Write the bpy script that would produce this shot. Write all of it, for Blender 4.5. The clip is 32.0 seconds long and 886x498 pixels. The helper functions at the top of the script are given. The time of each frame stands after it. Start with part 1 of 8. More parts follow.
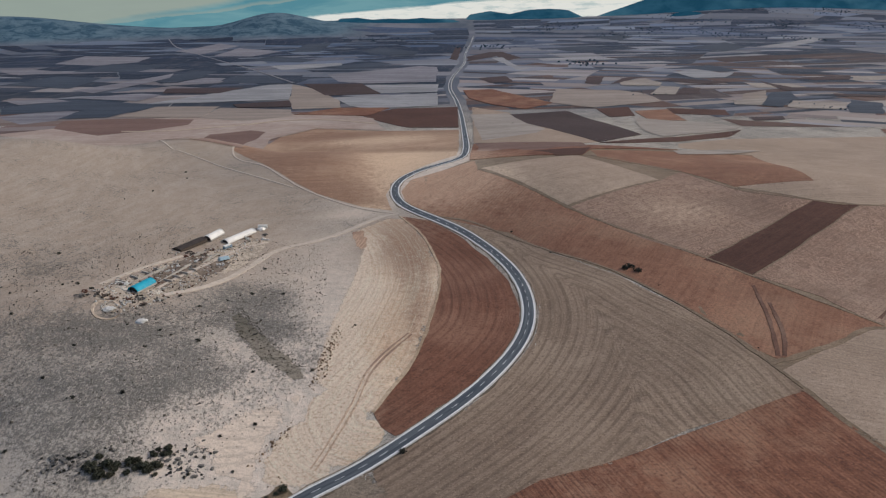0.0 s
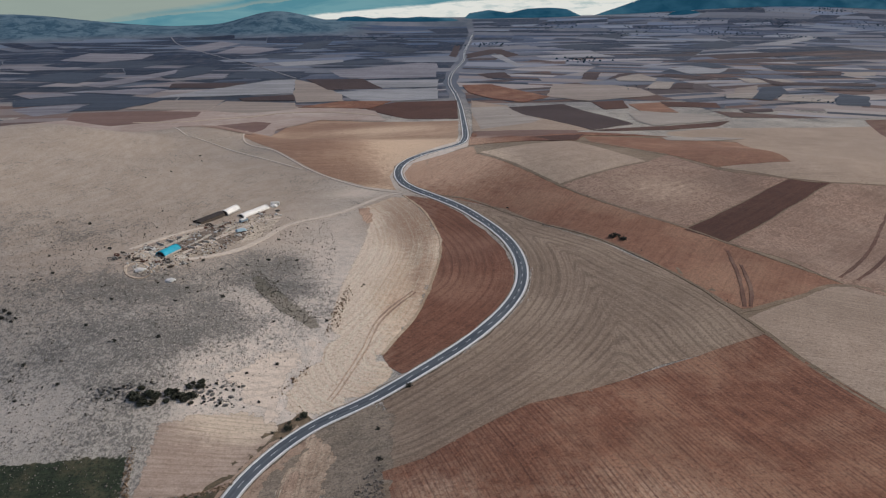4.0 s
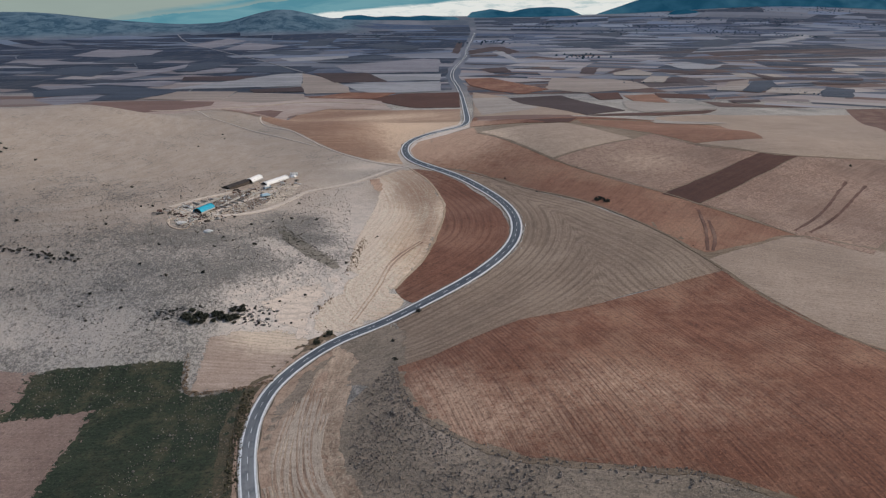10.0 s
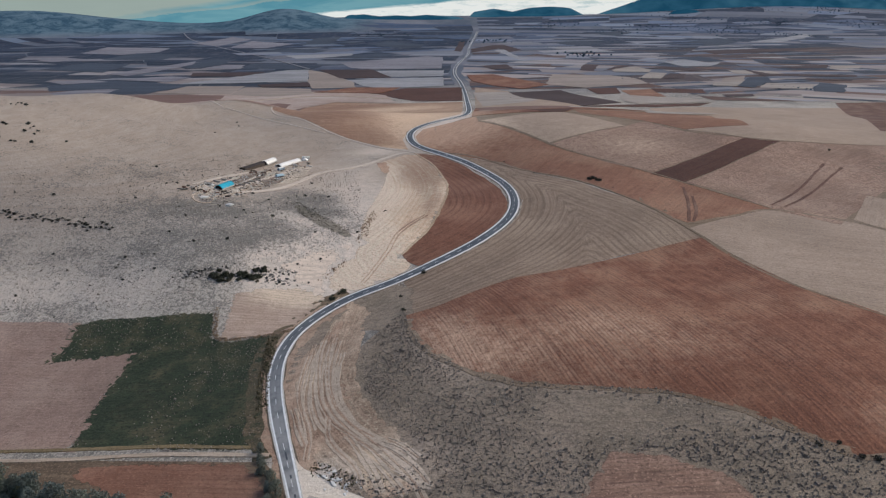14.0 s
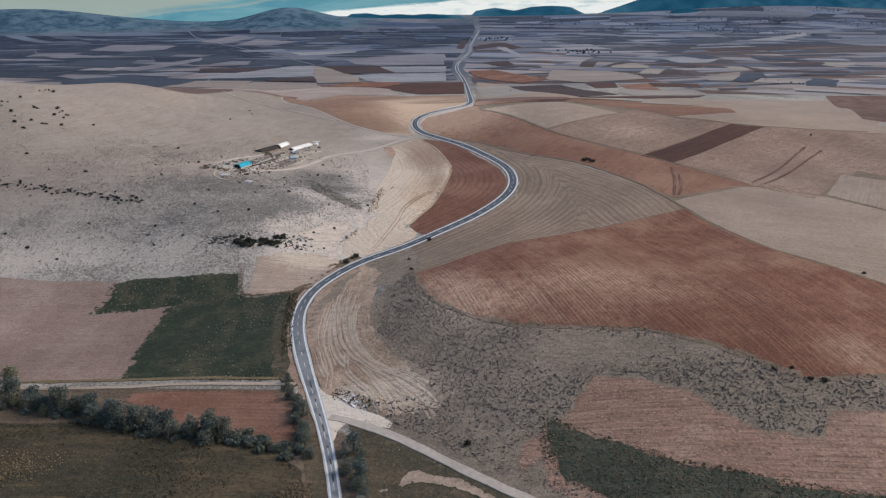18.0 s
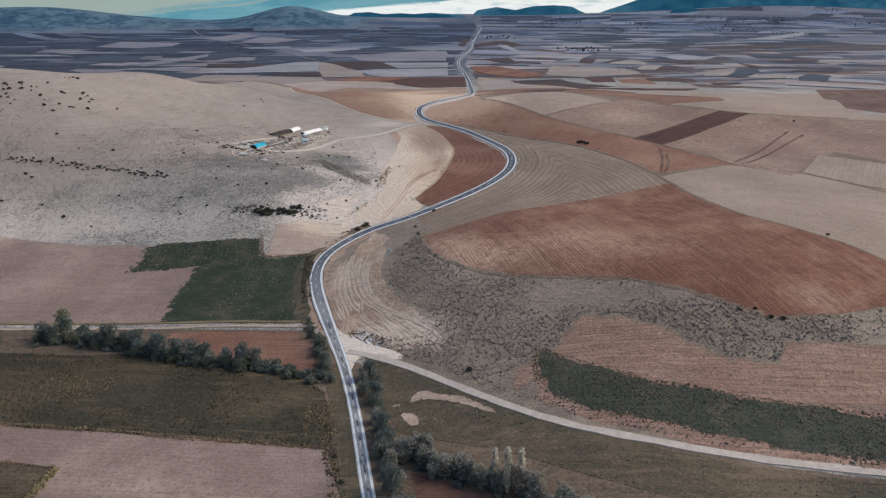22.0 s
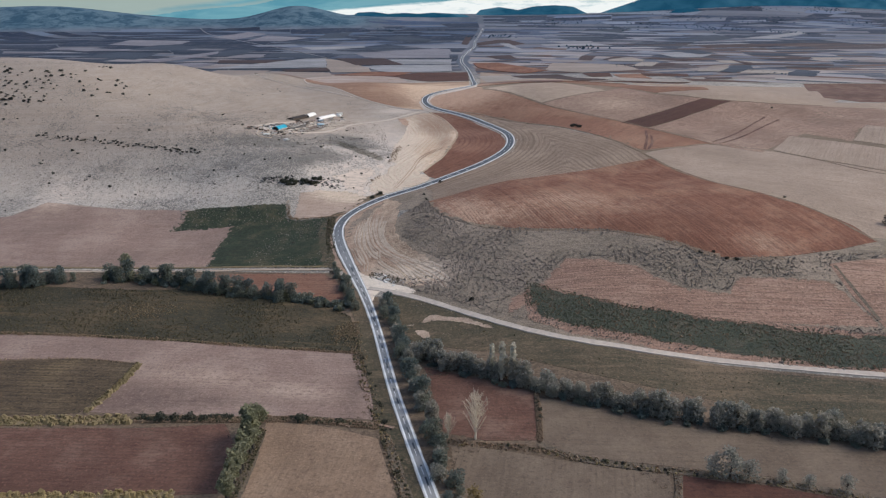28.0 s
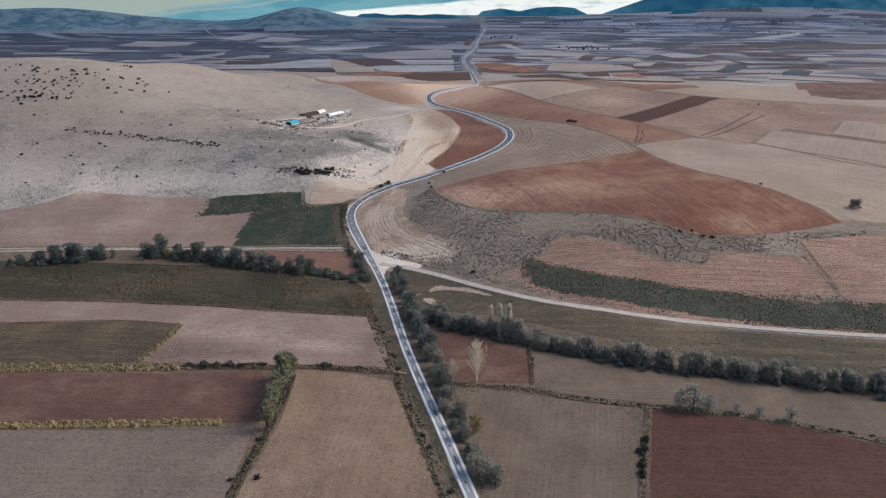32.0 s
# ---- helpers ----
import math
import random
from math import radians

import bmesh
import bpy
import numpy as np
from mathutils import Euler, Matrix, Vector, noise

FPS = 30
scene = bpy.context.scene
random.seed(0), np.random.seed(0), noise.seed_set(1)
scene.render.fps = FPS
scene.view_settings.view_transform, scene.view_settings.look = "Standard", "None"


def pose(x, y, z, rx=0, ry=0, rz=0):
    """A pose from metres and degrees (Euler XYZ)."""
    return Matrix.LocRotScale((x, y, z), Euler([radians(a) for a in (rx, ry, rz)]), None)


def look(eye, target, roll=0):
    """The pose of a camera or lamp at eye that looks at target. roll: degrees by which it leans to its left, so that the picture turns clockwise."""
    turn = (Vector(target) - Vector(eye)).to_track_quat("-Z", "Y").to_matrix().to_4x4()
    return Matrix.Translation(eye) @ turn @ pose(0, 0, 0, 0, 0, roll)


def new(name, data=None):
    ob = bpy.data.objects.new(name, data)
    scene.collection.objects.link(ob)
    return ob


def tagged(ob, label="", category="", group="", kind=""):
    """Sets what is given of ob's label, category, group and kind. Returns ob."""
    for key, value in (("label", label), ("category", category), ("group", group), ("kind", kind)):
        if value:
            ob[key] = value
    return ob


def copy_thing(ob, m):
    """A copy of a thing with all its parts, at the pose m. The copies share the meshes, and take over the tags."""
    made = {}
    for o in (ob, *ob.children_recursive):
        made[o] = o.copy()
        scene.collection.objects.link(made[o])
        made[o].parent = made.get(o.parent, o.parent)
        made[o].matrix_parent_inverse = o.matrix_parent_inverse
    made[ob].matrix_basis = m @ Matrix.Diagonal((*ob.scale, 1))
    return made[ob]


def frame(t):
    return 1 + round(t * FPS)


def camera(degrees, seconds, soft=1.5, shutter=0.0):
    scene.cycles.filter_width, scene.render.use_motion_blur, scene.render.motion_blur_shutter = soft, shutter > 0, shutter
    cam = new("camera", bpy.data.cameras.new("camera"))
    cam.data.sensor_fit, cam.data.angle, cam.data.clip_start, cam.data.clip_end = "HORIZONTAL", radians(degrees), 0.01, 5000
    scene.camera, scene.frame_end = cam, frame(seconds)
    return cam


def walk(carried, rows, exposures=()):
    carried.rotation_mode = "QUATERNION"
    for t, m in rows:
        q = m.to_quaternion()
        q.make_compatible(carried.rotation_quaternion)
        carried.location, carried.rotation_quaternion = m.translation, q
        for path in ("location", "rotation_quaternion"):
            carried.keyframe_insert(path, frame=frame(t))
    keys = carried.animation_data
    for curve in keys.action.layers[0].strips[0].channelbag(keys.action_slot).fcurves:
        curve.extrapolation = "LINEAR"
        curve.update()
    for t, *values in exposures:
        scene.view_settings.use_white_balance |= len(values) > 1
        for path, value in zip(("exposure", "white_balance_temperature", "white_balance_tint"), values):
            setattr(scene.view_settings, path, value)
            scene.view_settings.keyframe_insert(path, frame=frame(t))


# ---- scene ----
cam = camera(65, 32.0, 1.25)
PATH = [
    (0, (0.01, 0.01, 165.00), (-2.42, 94.23, 131.58), -0.41),
    (1, (0.26, -8.59, 163.63), (-2.16, 85.63, 130.22), -0.40),
    (2, (0.21, -17.69, 162.28), (-2.16, 76.53, 128.86), -0.39),
    (3, (0.01, -27.09, 160.96), (-2.33, 67.12, 127.52), -0.37),
    (4, (-0.14, -36.58, 159.64), (-2.46, 57.63, 126.19), -0.36),
    (5, (-0.25, -46.03, 158.37), (-2.58, 48.17, 124.89), -0.33),
    (6, (-0.39, -55.39, 157.16), (-2.73, 38.81, 123.68), -0.29),
    (7, (-0.52, -64.81, 155.93), (-2.88, 29.39, 122.45), -0.27),
    (8, (-0.55, -74.15, 154.55), (-2.95, 20.06, 121.10), -0.24),
    (9, (-0.40, -83.34, 153.21), (-2.86, 10.88, 119.79), -0.23),
    (10, (-0.31, -92.62, 151.88), (-2.83, 1.61, 118.48), -0.21),
    (11, (-0.39, -101.87, 150.53), (-2.96, -7.64, 117.16), -0.19),
    (12, (-0.44, -111.07, 149.22), (-3.08, -16.84, 115.86), -0.17),
    (13, (-0.27, -120.57, 147.95), (-3.00, -26.33, 114.60), -0.15),
    (14, (0.12, -130.23, 146.64), (-2.72, -35.99, 113.30), -0.15),
    (15, (0.33, -139.71, 145.23), (-2.61, -45.48, 111.90), -0.15),
    (16, (0.27, -149.09, 143.74), (-2.73, -54.85, 110.41), -0.16),
    (17, (0.00, -158.41, 142.40), (-3.02, -64.18, 109.07), -0.13),
    (18, (-0.30, -167.62, 141.07), (-3.34, -73.39, 107.73), -0.09),
    (19, (-0.40, -177.03, 139.49), (-3.46, -82.80, 106.15), -0.04),
    (20, (-0.52, -186.61, 137.78), (-3.62, -92.38, 104.45), -0.01),
    (21, (-0.67, -196.12, 136.10), (-3.80, -101.89, 102.79), 0.02),
    (22, (-0.72, -205.59, 134.50), (-3.88, -111.34, 101.20), 0.05),
    (23, (-0.77, -214.98, 132.92), (-3.96, -120.73, 99.65), 0.09),
    (24, (-0.77, -224.33, 131.41), (-4.00, -130.08, 98.14), 0.12),
    (25, (-0.78, -233.77, 130.24), (-4.06, -139.52, 96.98), 0.13),
    (26, (-0.79, -243.16, 129.65), (-4.14, -148.91, 96.40), 0.13),
    (27, (-0.81, -252.59, 129.61), (-4.23, -158.33, 96.38), 0.12),
    (28, (-0.82, -262.09, 129.64), (-4.31, -167.83, 96.43), 0.11),
    (29, (-0.84, -271.59, 129.87), (-4.39, -177.32, 96.69), 0.09),
    (30, (-0.86, -280.97, 130.15), (-4.48, -186.70, 96.99), 0.08),
    (31, (-0.86, -290.32, 130.39), (-4.55, -196.03, 97.27), 0.06),
    (32, (-0.69, -299.79, 130.60), (-4.46, -205.49, 97.54), 0.06),
]
walk(cam, [(t, look(eye, target, roll)) for t, eye, target, roll in PATH], [(0, -0.17, 6400, 10), (10, -0.11, 6250, 10), (20, 0.05, 6090, 10), (32, 0.17, 6060, 10)])

SUN_EL, SUN_ROT = 40.0, 75.0
SKY, SUN = 0.125, 1.7

# far hills: x, y, half width, half depth, height
FAR_HILLS = [
    (-988, 3873, 150, 260, 58), (-1000, 3850, 380, 300, 40),
    (-2080, 3450, 270, 320, 82), (-2750, 3300, 420, 350, 100), (-1650, 3600, 200, 250, 26),
    (2600, 3900, 800, 700, 60), (1750, 4450, 800, 420, 40), (500, 4700, 1500, 800, 46), (-600, 4800, 900, 500, 30), (1800, 4300, 500, 300, 24),
]

# rolling rises of the land: x, y, spread, height
RISES = [
    (-220, 600, 280, 3.2),
    (280, 280, 170, 23.8),
    (-400, 400, 110, 53.3),
    (-250, 100, 110, -1.2),
    (20, 120, 45, 8.9),
    (260, 480, 70, 16.1),
    (-630, 490, 170, 55.9),
    (-100, 120, 45, 0.2),
    (-500, 100, 110, -4.1),
    (-190, 270, 45, 10.9),
    (140, 700, 170, 26.5),
    (350, 0, 110, -3.4),
    (-300, 600, 70, 18.8),
    (-70, 270, 45, 10.1),
    (140, 120, 70, 13.4),
    (20, 0, 70, -0.7),
    (-220, 440, 70, 17.2),
    (560, 420, 170, 25.2),
    (100, 320, 70, 2.2),
    (-140, 600, 70, 23.7),
]
RISES += [
    (50, 180, 45, 5.7),
    (-160, 330, 45, 10.3),
    (-340, 540, 45, 15.7),
    (180, 0, 70, -3.5),
    (-40, 150, 45, 9.6),
    (-250, 300, 45, 10.3),
    (50, 500, 110, 23.7),
    (-250, 660, 45, 22.6),
    (110, 60, 45, 5.6),
    (110, 270, 45, 7.7),
    (-460, 0, 70, 2.1),
    (-130, 210, 45, 17.4),
    (20, 420, 45, -8.9),
    (-340, 360, 45, 6.1),
    (-40, 210, 45, 1.1),
    (110, 0, 45, -4.2),
    (620, 960, 280, 10.7),
    (-620, 360, 70, 25.3),
    (290, 390, 45, -6.9),
    (-430, 630, 45, 23.3),
]
RISES += [
    (-130, 60, 45, 0.5),
    (-40, 30, 45, -4.5),
    (500, 0, 70, -1.3),
    (-310, 30, 45, 0.7),
    (-280, 240, 45, 3.3),
    (200, 300, 45, -2.5),
    (110, 210, 45, -3.0),
    (460, 600, 70, 9.5),
    (-380, 200, 70, -5.9),
    (460, 200, 70, 6.5),
    (-40, 480, 45, -3.9),
    (-160, 150, 45, -6.0),
    (-10, 300, 45, 4.6),
    (-220, 630, 45, -5.0),
    (-490, 600, 45, -15.1),
    (-400, 90, 45, 1.3),
    (-70, 180, 45, -12.6),
    (-40, 570, 45, -3.8),
    (50, 30, 45, 3.1),
    (-220, 90, 45, 1.7),
]
ROAD_PLAN = [(64, 3473), (19, 2464), (12, 2066), (-16, 1693), (-21, 1459), (-6, 1238), (2, 1058), (5.3, 839.4), (6.1, 680.7), (1.5, 611.6), (-11.8, 592.8), (-32.7, 570.4), (-47.2, 543.6), (-51.1, 521.3), (-46.6, 497.9), (-36.2, 480.6), (-17.2, 460), (2.3, 438), (19, 407.4), (29.2, 373), (34.1, 336.7), (33.6, 306.1), (28.8, 284.9), (19, 264.8)]
ROAD_PLAN += [(4.2, 243.6), (-9.4, 228.5), (-36.6, 202.9), (-50, 195.7), (-62.3, 184.7), (-72.5, 167.5), (-77.5, 152.1), (-78, 132), (-75.3, 114), (-70, 95.4), (-64.3, 80.1), (-58.4, 64.5), (-52.7, 50.7), (-44.7, 27.7), (-35.9, -5.8), (-30.3, -30.1), (-23.8, -55.3), (-16.7, -79.7), (-8.7, -105.8), (-1.7, -129.8), (15.5, -187.3), (38.5, -263.9), (70, -369.3)]
PALE_SPOTS = [
    (-69, 214, 22, 14, 40, 1.0),
    (-56, 239, 16, 10, 60, 0.8),
    (-73, 223, 20, 12, 50, 0.9),
    (-77, 205, 14, 10, 0, 0.9),
    (-77, 567, 30, 40, 0, 0.3),
    (-47, 325, 8, 40, 0, 0.3),
    (-154, 363, 55, 13, 43, 0.8),
    (-166, 314, 22, 13, 30, 0.8),
    (-137, 411, 25, 12, 40, 0.6),
    (-78, 475, 16, 8, 20, 1.0),
    (-101, 275, 16, 6, -40, 0.7),
    (-72, 244, 18, 8, -30, 0.5),
    (-62, 111, 8, 16, 0, 0.5),
    (2, 118, 7, 9, 0, 0.4),
]
PALE_SPOTS += [
    (-65, 264, 12, 14, 0, 0.6),
    (-131, 300, 14, 8, 0, 0.5),
    (-78, 217, 16, 9, 0, 0.9),
    (-71, 237, 12, 9, 0, 0.9),
    (-85, 197, 14, 8, 0, 0.7),
    (-63, 263, 8, 14, 0, 0.6),
    (-95, -40, 26, 5, -10, 0.5),
    (-53, -50, 14, 4, -10, 0.4),
    (-11, 59, 12, 7, 0, 0.7),
    (-20, 66, 10, 4, 0, 0.5),
    (-73, 388, 7, 26, -10, 0.55),
    (-66, 327, 7, 24, -10, 0.55),
    (-63, 277, 8, 22, -20, 0.55),
    (-65, 245, 10, 18, -20, 0.7),
]
# Spots along the road bend paint its sunlit patch into the soil colour.
PALE_SPOTS += [
    (-70, 226, 12, 14, 0, 0.8),
    (-76, 209, 14, 10, 0, 0.8),
    (-13, 540, 28, 30, 0, 1.5),
    (-23, 618, 34, 20, 0, 1.5),
    (-96, 413, 24, 18, 0, 0.3),
    (-75, 353, 12, 24, 0, 0.7),
    (-95, 368, 16, 14, 0, 0.4),
    (-62, 415, 10, 26, 0, 0.6),
    (-45, 343, 8, 30, 0, 0.4),
    (-118, 825, 50, 22, 0, 0.5),
    (-40, 573, 10, 40, 0, 0.8),
    (-6, 514, 40, 60, 0, 0.4),
    (-127, 367, 20, 10, 0, 0.5),
    (-43, 58, 14, 7, 0, 0.9),
]
# The first two spread the painted sunlit patch of the bend.
PALE_SPOTS += [
    (-35, 620, 30, 40, 0, 0.7),
    (-60, 800, 60, 60, 0, 0.5),
    (-6, 125, 12, 18, 0, 0.5),
    (40, 180, 32, 8, 25, 0.3),
    (-279, 189, 12, 25, 10, 0.6),
    (-217, 190, 60, 16, 0, 0.5),
    (-333, 217, 50, 20, 0, 0.4),
    (145, 66, 12, 9, 0, 0.6),
    (61, 125, 30, 10, -30, 0.3),
    (115, 110, 30, 12, -30, 0.2),
    (98, 480, 50, 40, 0, 0.3),
    (141, 424, 30, 25, 0, 0.5),
    (-67, 254, 9, 26, -25, 0.7),
    (-72, 221, 16, 24, -35, 0.6),
]
SAND_SPOTS = [
    (-170, 880, 50, 40, 0, 0.8),
    (-120, 600, 35, 25, 0, 0.6),
    (-92, 522, 22, 14, 0, 0.5),
    (-46, 429, 16, 30, 0, 1.0),
    (-27, 387, 6, 40, 0, 0.8),
    (-19, 308, 5, 40, 0, 0.6),
    (-303, 525, 90, 50, 0, 1.2),
    (-268, 632, 60, 30, 0, 1.0),
    (-258, 398, 50, 30, 0, 0.8),
    (-358, 355, 150, 90, 0, 1.0),
    (-283, 433, 110, 110, 20, 1.0),
    (-219, 477, 70, 60, 0, 0.8),
    (-277, 445, 60, 70, 0, 0.8),
    (-218, 354, 40, 40, 0, 0.5),
]
DARK_SPOTS = [
    (-105, 233, 24, 12, -20, 0.6),
    (-128, 253, 14, 9, 0, 0.35),
    (-158, 277, 16, 10, 0, 0.6),
    (-96, 334, 8, 6, 0, 0.8),
    (-98, 299, 16, 8, -40, 0.7),
    (-115, -57, 20, 9, 0, 0.6),
    (-98, -54, 26, 6, 0, 0.5),
    (-39, -45, 3, 14, 0, 0.8),
    (-79, 266, 5, 16, -52, 1.2),
    (-68, 256, 4, 12, -52, 1.3),
    (-93, 282, 5, 14, -52, 1.0),
    (-125, 302, 16, 10, 0, 0.5),
    (-141, 307, 30, 10, -10, 0.6),
    (-115, 328, 18, 10, 0, 0.5),
]
DARK_SPOTS += [
    (-85, 271, 7, 26, -62, 1.1),
    (-72, 257, 6, 18, -62, 1.0),
    (-202, 334, 28, 16, 20, 0.7),
    (-166, 274, 20, 14, 0, 0.6),
    (-96, 234, 24, 12, -30, 0.6),
    (-88, 326, 20, 16, 0, 0.5),
    (-174, 248, 22, 12, 0, 0.4),
    (-137, 254, 16, 10, 0, 0.3),
    (-108, 356, 20, 14, 30, 0.4),
    (-253, 225, 30, 14, 0, 0.4),
    (-284, 198, 14, 22, 0, 0.4),
    (-212, 177, 22, 8, 0, 0.4),
    (-5, 135, 40, 6, 0, 0.3),
    (107, 45, 24, 10, 0, 0.7),
]
DARK_SPOTS += [
    (12, 70, 40, 24, 0, 0.4),
]

DARK_SPOTS += [
    (-103, 236, 34, 18, 0, 0.7), (-177, 287, 30, 14, 0, 0.6), (-113, 253, 26, 14, 0, 0.5), (-101, 341, 20, 12, 0, 0.5),
    (-70, 283, 8, 22, 0, 0.6), (-184, 340, 22, 10, 0, 0.4), (-220, 329, 30, 12, 0, 0.5), (-150, 294, 20, 8, 0, 0.5), (-144, 213, 30, 10, 0, 0.4),
]
PALE_SPOTS += [
    (7.1, 107.7, 26, 12, 30, 0.35),
    (38.5, 116.2, 34, 14, 30, 0.35),
    (58.2, 93.1, 30, 12, 30, 0.3),
    (-15.6, 134.3, 12, 10, 30, 0.35),
    (-97, 270, 16, 8, 30, 0.6), (-65, 327, 10, 30, 0, 0.7), (-88, 225, 22, 9, 0, 0.8), (-137, 254, 20, 8, 0, 0.3), (-71, 379, 10, 24, 0, 0.6), (-91, 212, 16, 7, 0, 0.6),
]

# ---- sky, sun ----
world = bpy.data.worlds.new("sky")
scene.world = world
world.use_nodes = True
wn = world.node_tree
wn.nodes.clear()
sky = wn.nodes.new("ShaderNodeTexSky")
sky.sky_type, sky.sun_disc = "NISHITA", False
sky.sun_elevation, sky.sun_rotation = radians(SUN_EL), radians(SUN_ROT)
sky.air_density, sky.dust_density, sky.ozone_density = 1.0, 2.5, 1.0
back = wn.nodes.new("ShaderNodeBackground")
back.inputs["Strength"].default_value = SKY
wout = wn.nodes.new("ShaderNodeOutputWorld")
wn.links.new(sky.outputs[0], back.inputs[0])
wn.links.new(back.outputs[0], wout.inputs[0])
sun_data = bpy.data.lights.new("sun", "SUN")
sun_data.energy, sun_data.angle, sun_data.color = SUN, radians(28), (1.0, 0.93, 0.82)
sun = new("sun", sun_data)
_a = radians(SUN_ROT)
_d = Vector((math.sin(_a) * math.cos(radians(SUN_EL)), math.cos(_a) * math.cos(radians(SUN_EL)), math.sin(radians(SUN_EL))))
sun.matrix_world = look(_d * 1000, (0, 0, 0))


# ---- materials ----
class Nodes:
    """A node material under construction."""

    def __init__(self, name, rough=0.9, spec=0.25):
        self.m = bpy.data.materials.new(name)
        self.m.use_nodes = True
        self.t = self.m.node_tree
        self.p = self.t.nodes["Principled BSDF"]
        self.p.inputs["Roughness"].default_value = rough
        self.p.inputs["Specular IOR Level"].default_value = spec

    def add(self, kind, **values):
        n = self.t.nodes.new(kind)
        for key, v in values.items():
            n.inputs[key.replace("_", " ")].default_value = v
        return n

    def link(self, a, b):
        self.t.links.new(a, b)

    def coords(self, scale=(1, 1, 1), uv=""):
        if uv:
            c = self.add("ShaderNodeUVMap")
            c.uv_map = uv
            src = c.outputs[0]
        else:
            src = self.add("ShaderNodeTexCoord").outputs["Object"]
        mp = self.add("ShaderNodeMapping", Scale=scale)
        self.link(src, mp.inputs["Vector"])
        return mp.outputs[0]

    def noise(self, scale, detail=3.0, rough=0.55, stretch=(1, 1, 1), uv="", dist=0.0):
        n = self.add("ShaderNodeTexNoise", Scale=scale, Detail=detail, Roughness=rough, Distortion=dist)
        self.link(self.coords(stretch, uv), n.inputs["Vector"])
        return n.outputs["Fac"]

    def ramp(self, fac, lo, hi):
        n = self.add("ShaderNodeMapRange")
        n.inputs["From Min"].default_value, n.inputs["From Max"].default_value = lo, hi
        self.link(fac, n.inputs["Value"])
        return n.outputs[0]

    def mix(self, fac, a, b, kind="MIX"):
        n = self.t.nodes.new("ShaderNodeMix")
        n.data_type, n.blend_type = "RGBA", kind
        for sock, v in ((n.inputs[0], fac), (n.inputs[6], a), (n.inputs[7], b)):
            if isinstance(v, (int, float)):
                sock.default_value = v
            elif isinstance(v, tuple):
                sock.default_value = (*v, 1)
            else:
                self.link(v, sock)
        return n.outputs[2]

    def times(self, a, b):
        n = self.t.nodes.new("ShaderNodeMath")
        n.operation = "MULTIPLY"
        for sock, v in zip(n.inputs, (a, b)):
            if isinstance(v, (int, float)):
                sock.default_value = v
            else:
                self.link(v, sock)
        return n.outputs[0]

    def bump(self, height, strength, dist):
        n = self.add("ShaderNodeBump", Strength=strength, Distance=dist)
        self.link(height, n.inputs["Height"])
        prev = self.p.inputs["Normal"].links
        if prev:
            self.link(prev[0].from_socket, n.inputs["Normal"])
        self.link(n.outputs[0], self.p.inputs["Normal"])

    def wear_sun(self, c, pale, sand=None, dark=None, much=0.85):
        """Worn pale, sandy and overgrown places, with edges broken up by grain; pale also carries painted sunlight."""
        a = self.t.nodes.new("ShaderNodeAttribute")
        a.attribute_name = "wear_sun"
        s = self.add("ShaderNodeSeparateColor")
        self.link(a.outputs["Color"], s.inputs[0])
        grain = self.noise(0.22, 5, 0.75)
        for k, tone, soft in ((1, sand, 0.78), (2, dark, 0.85), (0, pale, much)):
            if tone:
                n = self.t.nodes.new("ShaderNodeMath")
                n.operation = "MULTIPLY_ADD"
                self.link(grain, n.inputs[0])
                n.inputs[1].default_value = 2.4
                self.link(s.outputs[k], n.inputs[2])
                c = self.mix(self.times(self.times(self.ramp(n.outputs[0], 1.15, 2.15), self.ramp(s.outputs[k], 0.02, 0.6)), soft), c, tone)
        return c

    def rim(self):
        """Let the ground show through where a field frays out at its edge."""
        a = self.t.nodes.new("ShaderNodeAttribute")
        a.attribute_name = "rim"
        n = self.t.nodes.new("ShaderNodeMath")
        n.operation = "SUBTRACT"
        self.link(self.ramp(self.noise(0.45, 5, 0.75), 0.3, 0.7), n.inputs[0])
        self.link(a.outputs["Fac"], n.inputs[1])
        self.link(self.ramp(n.outputs[0], -0.68, -0.54), self.p.inputs["Alpha"])

    def colour(self, c):
        if isinstance(c, tuple):
            self.p.inputs["Base Color"].default_value = (*c, 1)
        else:
            self.link(c, self.p.inputs["Base Color"])
        return self


def warm(c):
    """A shade more of the red earth that colours this valley."""
    return c[0] * 1.06, c[1], c[2] * 0.92


